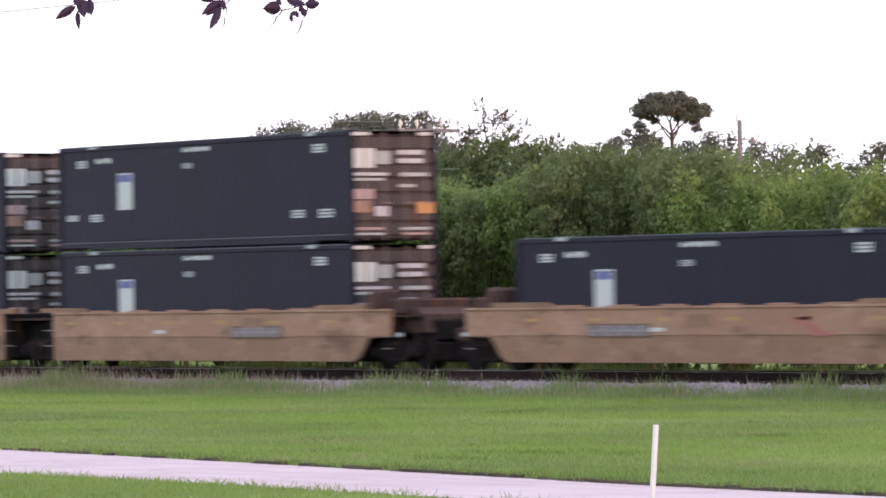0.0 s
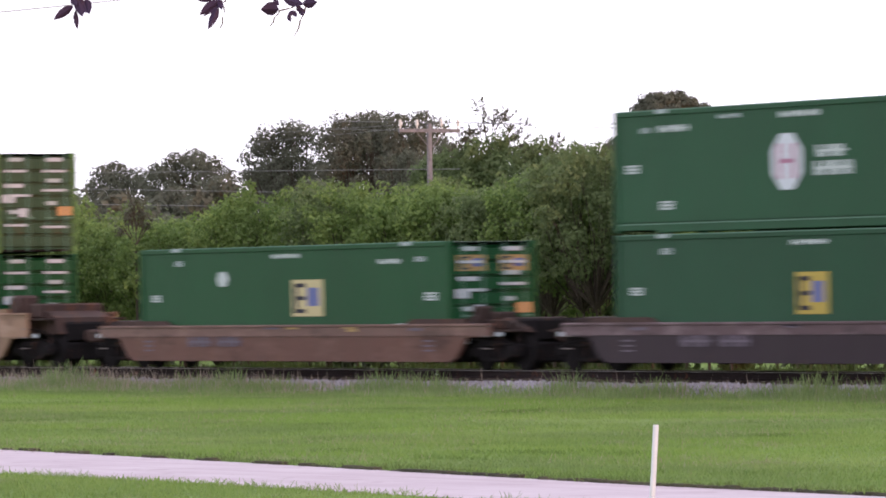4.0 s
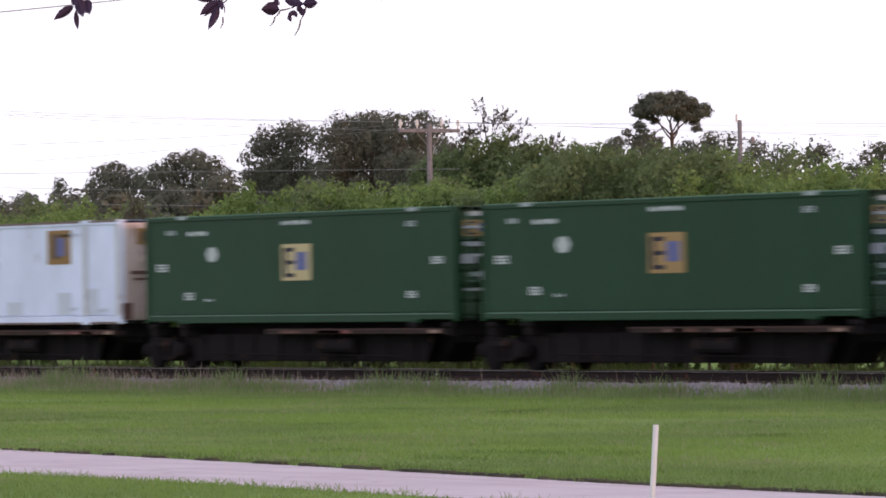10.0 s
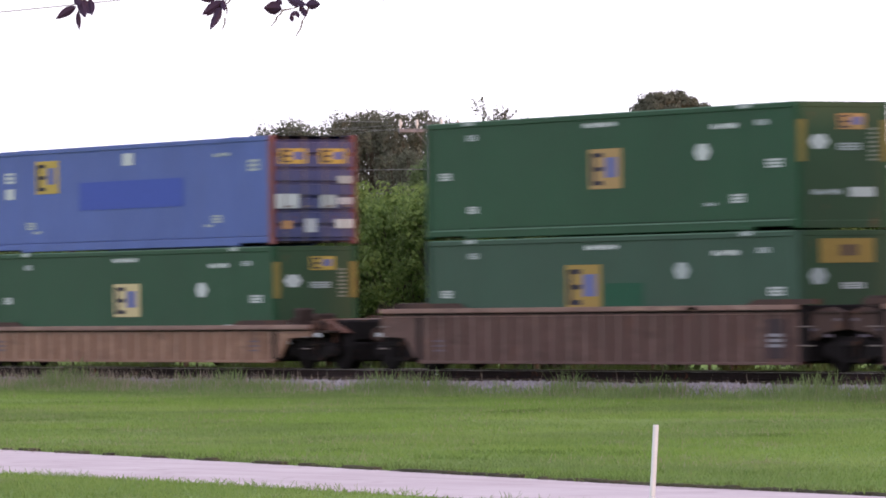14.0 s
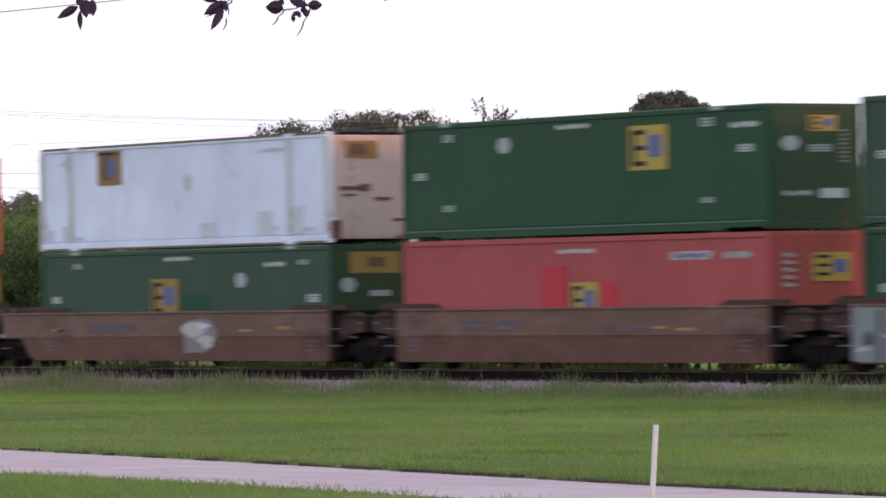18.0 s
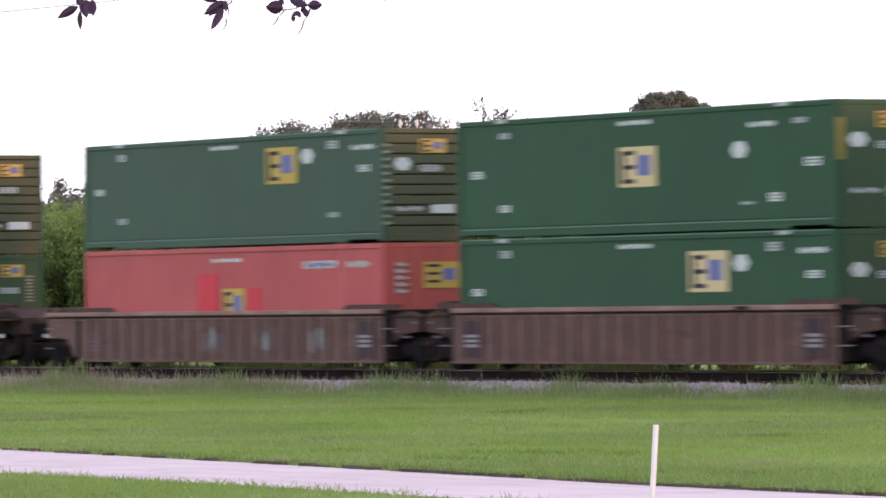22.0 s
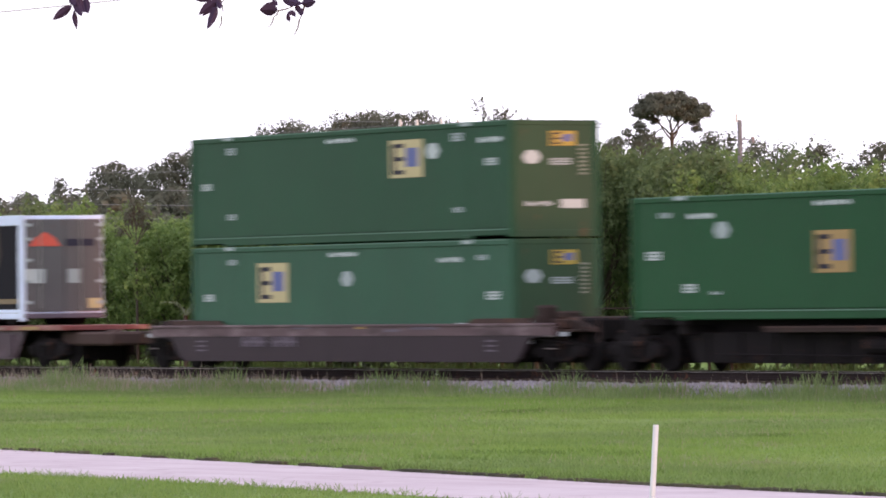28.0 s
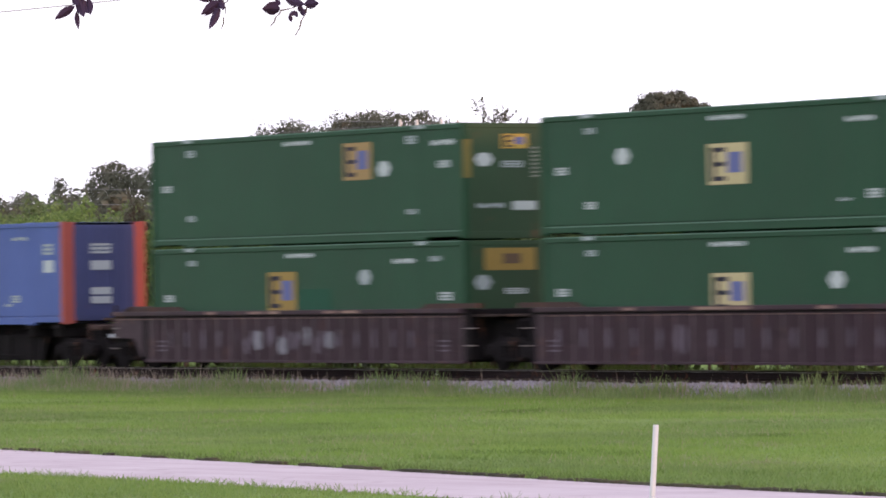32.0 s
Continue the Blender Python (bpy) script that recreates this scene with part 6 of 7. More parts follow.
def tree(name, label, category, group, x, y, height, radius, mat, seed, density, size, low=0.3, lobes_n=24, lobe=0.42, flat=0.8, trunk=0.14, rough=0.2, deep=0.45, fork=0.75, shoots=0):
    """Lobes set in a spiral over a broad dome from the share low of the height to the top, some further in, and upright shoots on its upper side."""
    rng = np.random.default_rng(seed)
    ob = thing(name, label, category, group, (x, y, GROUND))
    h = height - GROUND
    z0, lobes = h * low, []
    zc = z0 + (h - z0) * 0.5
    for i in range(lobes_n):
        br = lobe * rng.uniform(0.7, 1.3)
        a, s = i * 2.4 + rng.uniform(-0.4, 0.4), 1 - 2 * (i + 0.5) / lobes_n
        q = max(0.0, radius - 0.6 * br) * max(0.0, 1 - s * s) ** 0.36 * (rng.uniform(0.85, 1.08) if i % 4 else 0.45)
        lobes.append((q * math.cos(a), q * math.sin(a), zc + s * (h - br * flat - zc) * rng.uniform(0.88, 1.0) if s > 0 else zc + s * (zc - z0), br, br, br * flat))
    g = Geo()
    limbs(g, rng, (0, 0, -0.15), lobes, trunk, fork)
    part("trunk", g, "bark", ob)
    for i in range(shoots):
        p = lobes[int(rng.integers(0, max(1, int(lobes_n * 0.6))))]
        w, t = rng.uniform(0.08, 0.16), rng.uniform(0.16, 0.34)
        lobes.append((p[0] + rng.uniform(-0.8, 0.8) * p[3], p[1] + rng.uniform(-0.8, 0.8) * p[4], p[2] + p[5] * rng.uniform(0.6, 1.0), w, w, t))
    crown_under(ob, *foliage(rng, lobes, density, size, deep, rough), mat)
    return ob


def flat_top(x, y, top, radius):
    """A tall tree with a wide domed crown of needle pads on crooked bare limbs."""
    rng = np.random.default_rng(301)
    ob = thing("pine_tree", "tall tree with a flat spreading crown on bare limbs", "tree", "", (x, y, GROUND))
    h = top - GROUND
    pads = []
    for i in range(40):
        a, q = i * 2.4, ((i + 0.5) / 40) ** 0.5
        br = rng.uniform(0.2, 0.34)
        pads.append((radius * q * math.cos(a), radius * q * math.sin(a), h - 0.2 - 0.62 * q ** 2.4 - rng.uniform(0, 0.42), br, br, br * 0.72))
    for p, q, z in ((0.42, 0.75, 1.25), (0.5, 0.8, 1.5), (-0.3, -0.5, 1.2)):
        pads.append((p, q, h - z, 0.2, 0.2, 0.14))
    g = Geo()
    fork = Vector((0.04, 0.03, h - 1.62))
    g.rod((0, 0, -0.2), (0.03, 0, h * 0.5), 0.11, 0.085, 9).rod((0.03, 0, h * 0.5), fork, 0.085, 0.065, 9)
    for k in range(7):
        t = k * 0.9
        start = fork - Vector((0, 0, 0.16 * (k % 3)))
        knee = start + Vector((radius * 0.2 * math.cos(t), radius * 0.2 * math.sin(t), rng.uniform(0.2, 0.4)))
        elbow = start + Vector((radius * 0.48 * math.cos(t + 0.3), radius * 0.48 * math.sin(t + 0.3), rng.uniform(0.55, 0.85)))
        g.rod(start, knee, 0.04, 0.032, 6).rod(knee, elbow, 0.032, 0.022, 6)
        for p in sorted(pads, key=lambda p: (Vector(p[:3]) - elbow).length)[:7]:
            end = Vector(p[:3])
            way = elbow.lerp(end, 0.5) + Vector((rng.uniform(-0.1, 0.1), rng.uniform(-0.1, 0.1), -0.05))
            g.rod(elbow, way, 0.018, 0.012, 5)
            g.rod(way, end, 0.012, 0.005, 5)
    part("trunk", g, "bark", ob)
    crown_under(ob, *foliage(rng, pads, 2300, 0.05, 0.5, 0.3, 0.5), "oakleaf")


def bare_bush(x, y, base, stems, seed, label):
    """Crooked upright twigs that fork three times and carry few leaves at their tips: stems of (lean, length)."""
    rng = np.random.default_rng(seed)
    ob = thing("bush", label, "bush", "", (x, y, GROUND))
    g, tips = Geo(), []
    g.rod((0, 0, -0.1), (0, 0, base - GROUND - 0.4), 0.05, 0.035, 7)
    across = Vector((0.52, 0.854, 0))

    def grow(p, way, length, r, level):
        q = p + way * length * 0.5 + Vector(rng.normal(0, 0.03, 3))
        e = q + (way + Vector(rng.normal(0, 0.18, 3))).normalized() * length * 0.5
        g.rod(p, q, r, r * 0.8, 5).rod(q, e, r * 0.8, r * 0.5, 5)
        tips.extend([q, e] if level else [])
        if level < 3:
            for k in range(4 if level < 2 else 3):
                start = p.lerp(e, rng.uniform(0.35, 1.0))
                turn = (way + Vector(rng.normal(0, 0.55, 3)) + Vector((0, 0, 0.15))).normalized()
                grow(start, turn, length * rng.uniform(0.35, 0.6), r * 0.6, level + 1)

    for lean, length in stems:
        way = (across * math.sin(radians(lean)) + Vector((0, 0, math.cos(radians(lean))))).normalized()
        grow(Vector((0, 0, base - GROUND - 0.45)), way, length, 0.017, 0)
    part("trunk", g, "bark", ob)
    lobes = [(*t, *(rng.uniform(0.02, 0.055, 3))) for t in tips if rng.random() < 0.5]
    crown_under(ob, *foliage(rng, lobes, 1300, 0.026, 0.6, 0.1), "oakleaf")


HEDGE = ((-171, 5.3), (-166.7, 5.45), (-162.3, 5.2), (-157, 4.6), (-152, 4.5), (-150.4, 5.2), (-149, 5.5), (-143.6, 5.5), (-141.3, 5.4), (-140.1, 5.2), (-138.2, 5.45), (-136.6, 5.65),
         (-133.3, 5.65), (-131.6, 5.75), (-129.8, 5.9), (-128.4, 6.15), (-127.6, 6.15), (-126.5, 5.95), (-124.9, 5.85), (-123.3, 5.65), (-121.7, 5.4), (-120.2, 5.15), (-118.7, 5.15), (-108, 5.3))


def hedge_top(x):
    """How high the hedge stands there."""
    return float(np.interp(x, [p[0] for p in HEDGE], [p[1] for p in HEDGE]))


def woods():
    # far dark oaks: x, y, top, radius, lobes
    oaks = [(-234.5, 44, 6.9, 1.3, 26), (-231.4, 44, 6.95, 1.4, 26), (-228.0, 44, 7.5, 0.75, 18), (-224.4, 45, 8.25, 1.75, 44), (-221.7, 45.5, 8.05, 1.3, 26), (-217.4, 45, 8.5, 2.2, 60), (-212.6, 46, 7.6, 1.6, 36),
            (-205.3, 43, 9.35, 2.05, 60), (-198.9, 43, 9.55, 2.6, 76), (-195.6, 43.5, 9.4, 1.7, 44), (-202.2, 45, 9.6, 2.0, 48), (-209.5, 45, 7.9, 1.6, 36), (-191.4, 42, 7.9, 1.4, 30),
            (-187.4, 38, 7.7, 1.2, 30), (-184.4, 38, 8.05, 1.0, 24), (-180.6, 38, 7.6, 1.4, 30), (-176.8, 38, 7.25, 1.15, 26), (-174.8, 38, 7.3, 1.0, 26), (-172.9, 38, 7.6, 0.95, 24), (-170.3, 38, 7.45, 1.2, 30), (-167.9, 38, 7.45, 1.1, 28), (-166.4, 38, 7.55, 0.85, 22), (-165.2, 38, 7.65, 0.42, 12),
            (-163.7, 38, 7.35, 0.8, 20), (-162.2, 38, 6.9, 0.8, 20), (-159.9, 38, 7.1, 0.78, 22), (-158.0, 38, 6.4, 0.8, 18), (-156.2, 38, 6.95, 1.05, 26), (-153.6, 38, 6.7, 1.2, 26)]
    for i, (x, y, h, r, n) in enumerate(oaks):
        tree("oak_tree", "dark broad oak with gaps in its crown", "tree", "trees beyond the line", x, y, h + (0.2 if x < -190 else 0.25), r, "oakleaf", 100 + i, 560 if x < -190 else 500, 0.062 if x < -190 else 0.059, 0.32 if r < 1.5 else 0.38, n, 0.52 if r > 1.5 else 0.42 if r > 0.6 else 0.26, 0.74 if x < -190 else 0.8, 0.15, 0.22 if x < -190 else 0.32, 0.4)
    # one flat-topped tree that stands over the rest, and a small one beside it
    flat_top(-171.95, 40, 9.36, 1.28)
    tree("pine_tree", "small dark tree beside the tall flat-topped tree", "tree", "", -174.2, 40, 8.38, 0.56, "oakleaf", 311, 1500, 0.05, 0.8, 9, 0.26, 0.75, 0.06, 0.3, 0.5, 0.9)
    tree("pine_tree", "low dark tree beside the tall flat-topped tree", "tree", "", -175.6, 40, 7.9, 0.5, "oakleaf", 312, 1100, 0.055, 0.7, 9, 0.3, 0.8, 0.06, 0.3, 0.5, 0.9)
    # half-bare twigs over a dull round bush
    bare_bush(-145.7, 16, 6.65, ((-62, 0.95), (-46, 1.0), (-20, 1.05), (2, 1.15), (24, 1.0), (50, 0.95), (64, 0.85)), 302, "thin half-bare bush of upright twigs")
    bare_bush(-143.3, 16, 6.15, ((-20, 0.6), (15, 0.65), (52, 1.1)), 304, "thin half-bare bush of leaning twigs")
    bare_bush(-137.0, 16, 6.0, ((-25, 0.55), (0, 0.7), (20, 0.55)), 307, "thin half-bare bush of short twigs")
    bare_bush(-121.4, 14, 5.8, ((-18, 0.6), (5, 0.75), (25, 0.6)), 308, "thin half-bare bush of short twigs")
    bare_bush(-119.2, 14, 5.5, ((-40, 0.8), (10, 0.6), (35, 0.55)), 309, "thin half-bare bush of leaning twigs")
    bare_bush(-151.7, 7, 4.0, ((-40, 0.8), (-20, 1.0), (0, 1.05), (18, 0.95), (38, 0.8)), 317, "brownish half-dead bush of crossing twigs")
    for x, h, r, sd in ((-147.0, 6.55, 1.2, 303), (-145.3, 6.6, 1.3, 313), (-143.2, 6.4, 1.2, 314), (-149.0, 6.2, 1.0, 315), (-141.2, 6.05, 1.0, 316)):
        tree("bush", "dense dull green bush", "bush", "", x, 16, h + 0.35, r, "dullleaf", sd, 800, 0.06, 0.2, 34, 0.45, 0.85, 0.08, 0.26)
    tree("bush", "dense dark green bush in front of the pole", "bush", "", -140.0, 10.3, 5.4, 0.85, "dullleaf", 305, 900, 0.06, 0.06, 24, 0.4, 0.9, 0.06, 0.2)
    tree("bush", "dense dull green bush in front of the pole", "bush", "", -124.3, 10.3, 5.5, 1.0, "dullleaf", 306, 900, 0.06, 0.06, 24, 0.42, 0.9, 0.06, 0.2)
    rng = random.Random(8)
    x, i = -170.5, 0
    while x < -109:
        fresh = rng.random() < (0.75 if x < -138 else 0.55)
        tree("shrub", "leafy %s shrub beside the line" % ("fresh green" if fresh else "dull green"), "shrub", "shrubs along the line", x, 9 + rng.uniform(-0.9, 0.9), hedge_top(x) + rng.uniform(-0.7, 0.05), rng.uniform(1.4, 2.1),
             "shrubleaf" if fresh else "dullleaf", 400 + i, 470, 0.062, 0.24 if x < -138 else 0.42, 44, 0.4, 0.85, 0.05, 0.45, 0.5, shoots=8)
        if i % 2 == 0:
            tree("shrub", "dull green shrub behind the hedge", "shrub", "shrubs along the line", x - 0.9, 12.3 + rng.uniform(-0.6, 0.6), hedge_top(x) + rng.uniform(-0.1, 0.25), 1.7,
                 "dullleaf" if i % 4 else "shrubleaf", 500 + i, 190, 0.085, 0.15, 28, 0.5, 0.9, 0.06, 0.3, shoots=6)
        x += rng.uniform(1.3, 1.8)
        i += 1
    # low dark undergrowth between the hedge and the oaks
    for i in range(36):
        x = -224 + i * 2.9 + rng.uniform(-0.8, 0.8)
        tree("bush", "low dark bush under the trees", "bush", "undergrowth beyond the line", x, 24 + rng.uniform(-2, 3), 5.0 + rng.uniform(-0.4, 0.6) + (1.0 if x < -183 else 0.0), 2.1, "oakleaf" if i % 3 else "dullleaf", 600 + i, 120, 0.16, 0.06, 18, 0.75, 0.85, 0.07, 0.22)
    for i in range(13):
        x = -233 + i * 3.2 + rng.uniform(-0.6, 0.6)
        tree("bush", "dark bush under the far oaks", "bush", "undergrowth beyond the line", x, 37 + rng.uniform(-2, 2), 6.8 + rng.uniform(-0.4, 0.4), 2.0, "oakleaf", 660 + i, 190, 0.13, 0.06, 22, 0.7, 0.85, 0.07, 0.26)


def palm(x, y, seed):
    """A low palm: pale narrow leaflets on arching fronds round a short stem."""
    rng = random.Random(seed)
    ob = thing("small_palm", "low palm with pale feathery fronds under the hedge", "palm", "", (x, y, GROUND))
    part("stem", Geo().rod((0, 0, -0.05), (0, 0, 1.95), 0.09, 0.06, 9), "bark", ob)
    for i in range(11):
        a, g = i * 2.4, Geo()
        way = Vector((math.cos(a), math.sin(a), 0))
        p, rise = Vector((0, 0, 1.92)), rng.uniform(0.75, 1.3)
        for k in range(9):
            q = p + (way * math.cos(rise) + Vector((0, 0, math.sin(rise)))) * 0.11
            g.rod(p, q, 0.009, 0.007, 4)
            for side in (-1, 1):
                out = (way.cross(Vector((0, 0, 1))) * side + way * 0.7 + Vector((0, 0, rng.uniform(-0.25, 0.15)))).normalized()
                tip, n = q + out * 0.26 * (1 - 0.07 * k), out.cross(Vector((0, 0, 1))).normalized() * 0.014
                g.add([tuple(q - n), tuple(q + n), tuple(tip)], [(0, 1, 2)])
            p, rise = q, rise - 0.19
        part("frond", g, "palmleaf", ob)


woods()
palm(-146.1, 5.6, 4)


def wedge(rng, n, y0, y1, power=1.0):
    """Points on the field between two lines along the track, within the stretch that is overlooked."""
    u = rng.random(n) ** power
    y = y0 + (y1 - y0) * u
    a, b = -(y + 74.4) * 1.99 - 1.5, -(y + 74.4) * 1.38 + 1.5
    return a + (b - a) * rng.random(n), y


def on_lane(x, y):
    far = np.interp(x, [-130, -82, -72, -64, -58, -50, -20], [-27.6, -33.1, -34.3, -35.35, -36.15, -36.7, -39.5])
    near = np.interp(x, [-130, -82, -72, -64, -58, -50, -20], [-35.1, -38.3, -38.75, -39.2, -39.75, -40.6, -44])
    return (y < far + 0.02) & (y > near - 0.02)


def blades(rng, x, y, height, width, lean):
    n = len(x)
    z = np.where((y > -1.9) & (y < 3.4), -0.335, GROUND)
    z = np.where((y <= -1.9) & (y > -2.75), GROUND + (y + 2.75) * 0.226, z)
    a = rng.uniform(0, 6.283, n)
    h = height * rng.uniform(0.5, 1.3, n)
    w = width * rng.uniform(0.7, 1.3, n)
    l = rng.normal(0, lean, (n, 2)) * h[:, None]
    dx, dy = np.cos(a) * w / 2, np.sin(a) * w / 2
    v = np.stack([np.stack([x - dx, y - dy, z - 0.02], 1), np.stack([x + dx, y + dy, z - 0.02], 1),
                  np.stack([x + l[:, 0] + dx * 0.3, y + l[:, 1] + dy * 0.3, z + h], 1), np.stack([x + l[:, 0] - dx * 0.3, y + l[:, 1] - dy * 0.3, z + h], 1)], 1)
    return v.reshape(-1, 3), np.arange(4 * n).reshape(-1, 4)


def clumps(x, y, seed):
    """Uneven growth from 0 to 1, in clumps of one to three metres."""
    return np.clip(0.5 + 0.28 * np.sin(x * 1.9 + seed + 2 * np.sin(x * 0.43)) + 0.22 * np.sin(x * 4.3 + y * 2.0 + seed) + 0.25 * np.sin(x * 0.7 + y), 0, 1)


def grass():
    rng = np.random.default_rng(11)
    x, y = wedge(rng, 205000, -44, -2.9, 0.9)
    patch = np.sin(x * 0.35 + np.sin(y * 0.5)) * np.cos(y * 0.3) + rng.normal(0, 0.3, len(x))
    keep = ~on_lane(x, y)
    x, y, patch = x[keep], y[keep], patch[keep]
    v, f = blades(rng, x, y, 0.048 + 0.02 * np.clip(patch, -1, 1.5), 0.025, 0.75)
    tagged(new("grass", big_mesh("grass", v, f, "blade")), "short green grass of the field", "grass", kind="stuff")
    # a taller fringe along the lane's far edge, coloured darker for the rim's shade
    x = rng.uniform(-96, -46, 5000)
    y = np.interp(x, [-130, -82, -72, -64, -58, -50, -20], [-27.6, -33.1, -34.3, -35.35, -36.15, -36.7, -39.5]) + 0.06 + rng.gamma(1.5, 0.14, len(x))
    v, f = blades(rng, x, y, 0.04 + 0.05 * clumps(x, y, 1.0), 0.02, 0.6)
    tagged(new("fringe_grass", big_mesh("fringe_grass", v, f, "fringe")), "longer grass along the lane, darkened for shade at the rim", "grass", kind="stuff")
    # tufts that lean over both rims of the lane
    x = rng.uniform(-96, -46, 4200)
    x = x[rng.random(len(x)) < clumps(x, 0 * x, 4.0) ** 2]
    far = np.interp(x, [-130, -82, -72, -64, -58, -50, -20], [-27.6, -33.1, -34.3, -35.35, -36.15, -36.7, -39.5])
    near = np.interp(x, [-130, -82, -72, -64, -58, -50, -20], [-35.1, -38.3, -38.75, -39.2, -39.75, -40.6, -44])
    y = np.where(rng.random(len(x)) < 0.3, far + 0.05, near + 0.06) + rng.normal(0, 0.07, len(x))
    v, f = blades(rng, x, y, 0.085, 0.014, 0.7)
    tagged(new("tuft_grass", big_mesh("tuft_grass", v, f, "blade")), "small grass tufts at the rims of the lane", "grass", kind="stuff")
    # tussocks: small dark clumps of longer blades, closer together towards the lane
    x, y = wedge(rng, 800, -44, -5, 1.3)
    keep = ~on_lane(x, y)
    x, y = np.repeat(x[keep], 22), np.repeat(y[keep], 22)
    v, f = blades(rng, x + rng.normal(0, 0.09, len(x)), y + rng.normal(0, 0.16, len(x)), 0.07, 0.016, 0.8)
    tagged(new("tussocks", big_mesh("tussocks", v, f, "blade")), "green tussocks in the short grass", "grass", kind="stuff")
    # tufts and pale seed heads scattered over the field
    x, y = wedge(rng, 9000, -34, -4)
    keep = np.sin(x * 0.5) * np.cos(y * 0.9 + x * 0.2) > 0.15
    v, f = blades(rng, x[keep], y[keep], 0.1, 0.009, 0.5)
    tagged(new("seed_grass", big_mesh("seed_grass", v, f, "straw")), "scattered pale seeding grass stems", "grass", kind="stuff")
    # rough growth along the ballast, in clumps
    x, y = wedge(rng, 27000, -5.6, -2.3, 0.6)
    c = clumps(x, y, 0.0)
    keep = rng.random(len(x)) < (0.35 + 0.65 * c)
    x, y, c = x[keep], y[keep], c[keep]
    tall = np.interp(x, [-150, -134, -124, -110], [0.31, 0.29, 0.26, 0.26]) * (0.55 + 0.75 * c + 0.7 * np.clip(c - 0.8, 0, 1) / 0.2) * np.interp(y, [-5.6, -4.2, -3.2], [0.25, 0.5, 1.0])
    v, f = blades(rng, x, y, tall * rng.uniform(0.45, 1.2, len(x)), 0.028, 0.36)
    tagged(new("rough_grass", big_mesh("rough_grass", v, f, "rough")), "longer rough grass beside the ballast", "grass", kind="stuff")
    x, y = wedge(rng, 15000, -5.0, -2.2, 0.6)
    keep = rng.random(len(x)) < np.interp(x, [-138, -126, -118], [0.6, 0.4, 0.12]) * (0.3 + 0.7 * clumps(x, y, 2.5))
    x, y = x[keep], y[keep]
    v, f = blades(rng, x, y, np.interp(x, [-150, -134, -124, -110], [0.5, 0.43, 0.36, 0.34]) * np.interp(y, [-5, -3.8, -3.2], [0.35, 0.6, 1.0]) * rng.uniform(0.7, 1.3, len(x)), 0.017, 0.3)
    tagged(new("weed_stalks", big_mesh("weed_stalks", v, f, "seedhead")), "pinkish dry weed stalks beside the rails", "grass", kind="stuff")
    # verge blades in a darker green that carries the shade of the hedge
    x = rng.uniform(-185, -95, 60000)
    y = rng.uniform(2.2, 9.0, 60000)
    keep = ~((x > -119.5) & (x < -113.5) & (y < 6))
    x, y = x[keep], y[keep]
    v, f = blades(rng, x, y, 0.18 + 0.32 * clumps(x, y, 5.0), 0.03, 0.35)
    tagged(new("verge_grass", big_mesh("verge_grass", v, f, "verge")), "grass beyond the rails, darkened for the hedge's shade", "grass", kind="stuff")


grass()


# ---- poles and wires ----
def pole(x, y, top, arm=None):
    ob = thing("utility_pole", "old grey wooden pole%s" % (" with a crossarm and pale insulators" if arm else " with a small bracket"), "pole", "poles along the line", (x, y, GROUND))
    h = top - GROUND
    part("shaft", Geo().rod((0, 0, -0.4), (0, 0, h), 0.1 if arm else 0.085, 0.08 if arm else 0.062, 10), "wood", ob)
    if arm:
        part("crossarm", Geo().box(-0.05, 0.05, -arm, arm, h - 0.26, h - 0.15, 0.01), "wood", ob)
        for yy in (-arm + 0.06, -0.42, 0.42, arm - 0.06):
            part("insulator", Geo().rod((0, yy, h - 0.15), (0, yy, h - 0.05), 0.025).rod((0, yy, h - 0.05), (0, yy, h + 0.12), 0.06, 0.04, 10), "porcelain", ob)
        part("brace", Geo().rod((0.06, 0, h - 0.75), (0.06, 0.5, h - 0.22), 0.015).rod((0.06, 0, h - 0.75), (0.06, -0.5, h - 0.22), 0.015), "wire", ob)
    else:
        part("insulator", Geo().rod((0, -0.1, h - 0.05), (0, -0.1, h + 0.16), 0.035, 0.03, 8), "porcelain", ob)
        part("bracket", Geo().rod((0, 0, h - 0.5), (0.25, 0.25, h - 0.55), 0.02).rod((0.25, 0.25, h - 0.62), (0.25, 0.25, h - 0.45), 0.06, 0.05, 8), "wire", ob)


pole(-142.7, 12, 6.95, 1.05)
pole(-126.5, 12, 6.5)


def wire(p, q, sag, r=0.0036, label="thin grey overhead wire above the hedge"):
    g = Geo()
    p, q = Vector(p), Vector(q)
    for i in range(17):
        t = i / 16
        c = p.lerp(q, t) - Vector((0, 0, sag * 4 * t * (1 - t)))
        g.v += [(c.x, c.y + r * a, c.z + r * b) for a, b in ((1, 0), (0, 1), (-1, 0), (0, -1))]
        if i:
            g.f += [(4 * i - 4 + k, 4 * i - 4 + (k + 1) % 4, 4 * i + (k + 1) % 4, 4 * i + k) for k in range(4)]
    ob = new("overhead_wire", g.mesh("overhead_wire"))
    ob.data.materials[0] = M["wire"]
    tagged(ob, label, "wire", "overhead wires")


for dy, zl, zr in ((-0.99, 8.36, 5.4), (-0.42, 8.24, 5.25), (0.42, 7.18, 4.75), (0.99, 6.62, 4.6)):
    wire((-142.7, 12 + dy, 7.0), (-170.6, 12 + dy, zl), 0.06, 0.0055)
    wire((-142.7, 12 + dy, 7.0), (-92, 12 + dy, zr), 0.1, 0.0045)
wire((-142.7, 12.2, 6.75), (-170.6, 12.2, 8.18), 0.1, 0.005)
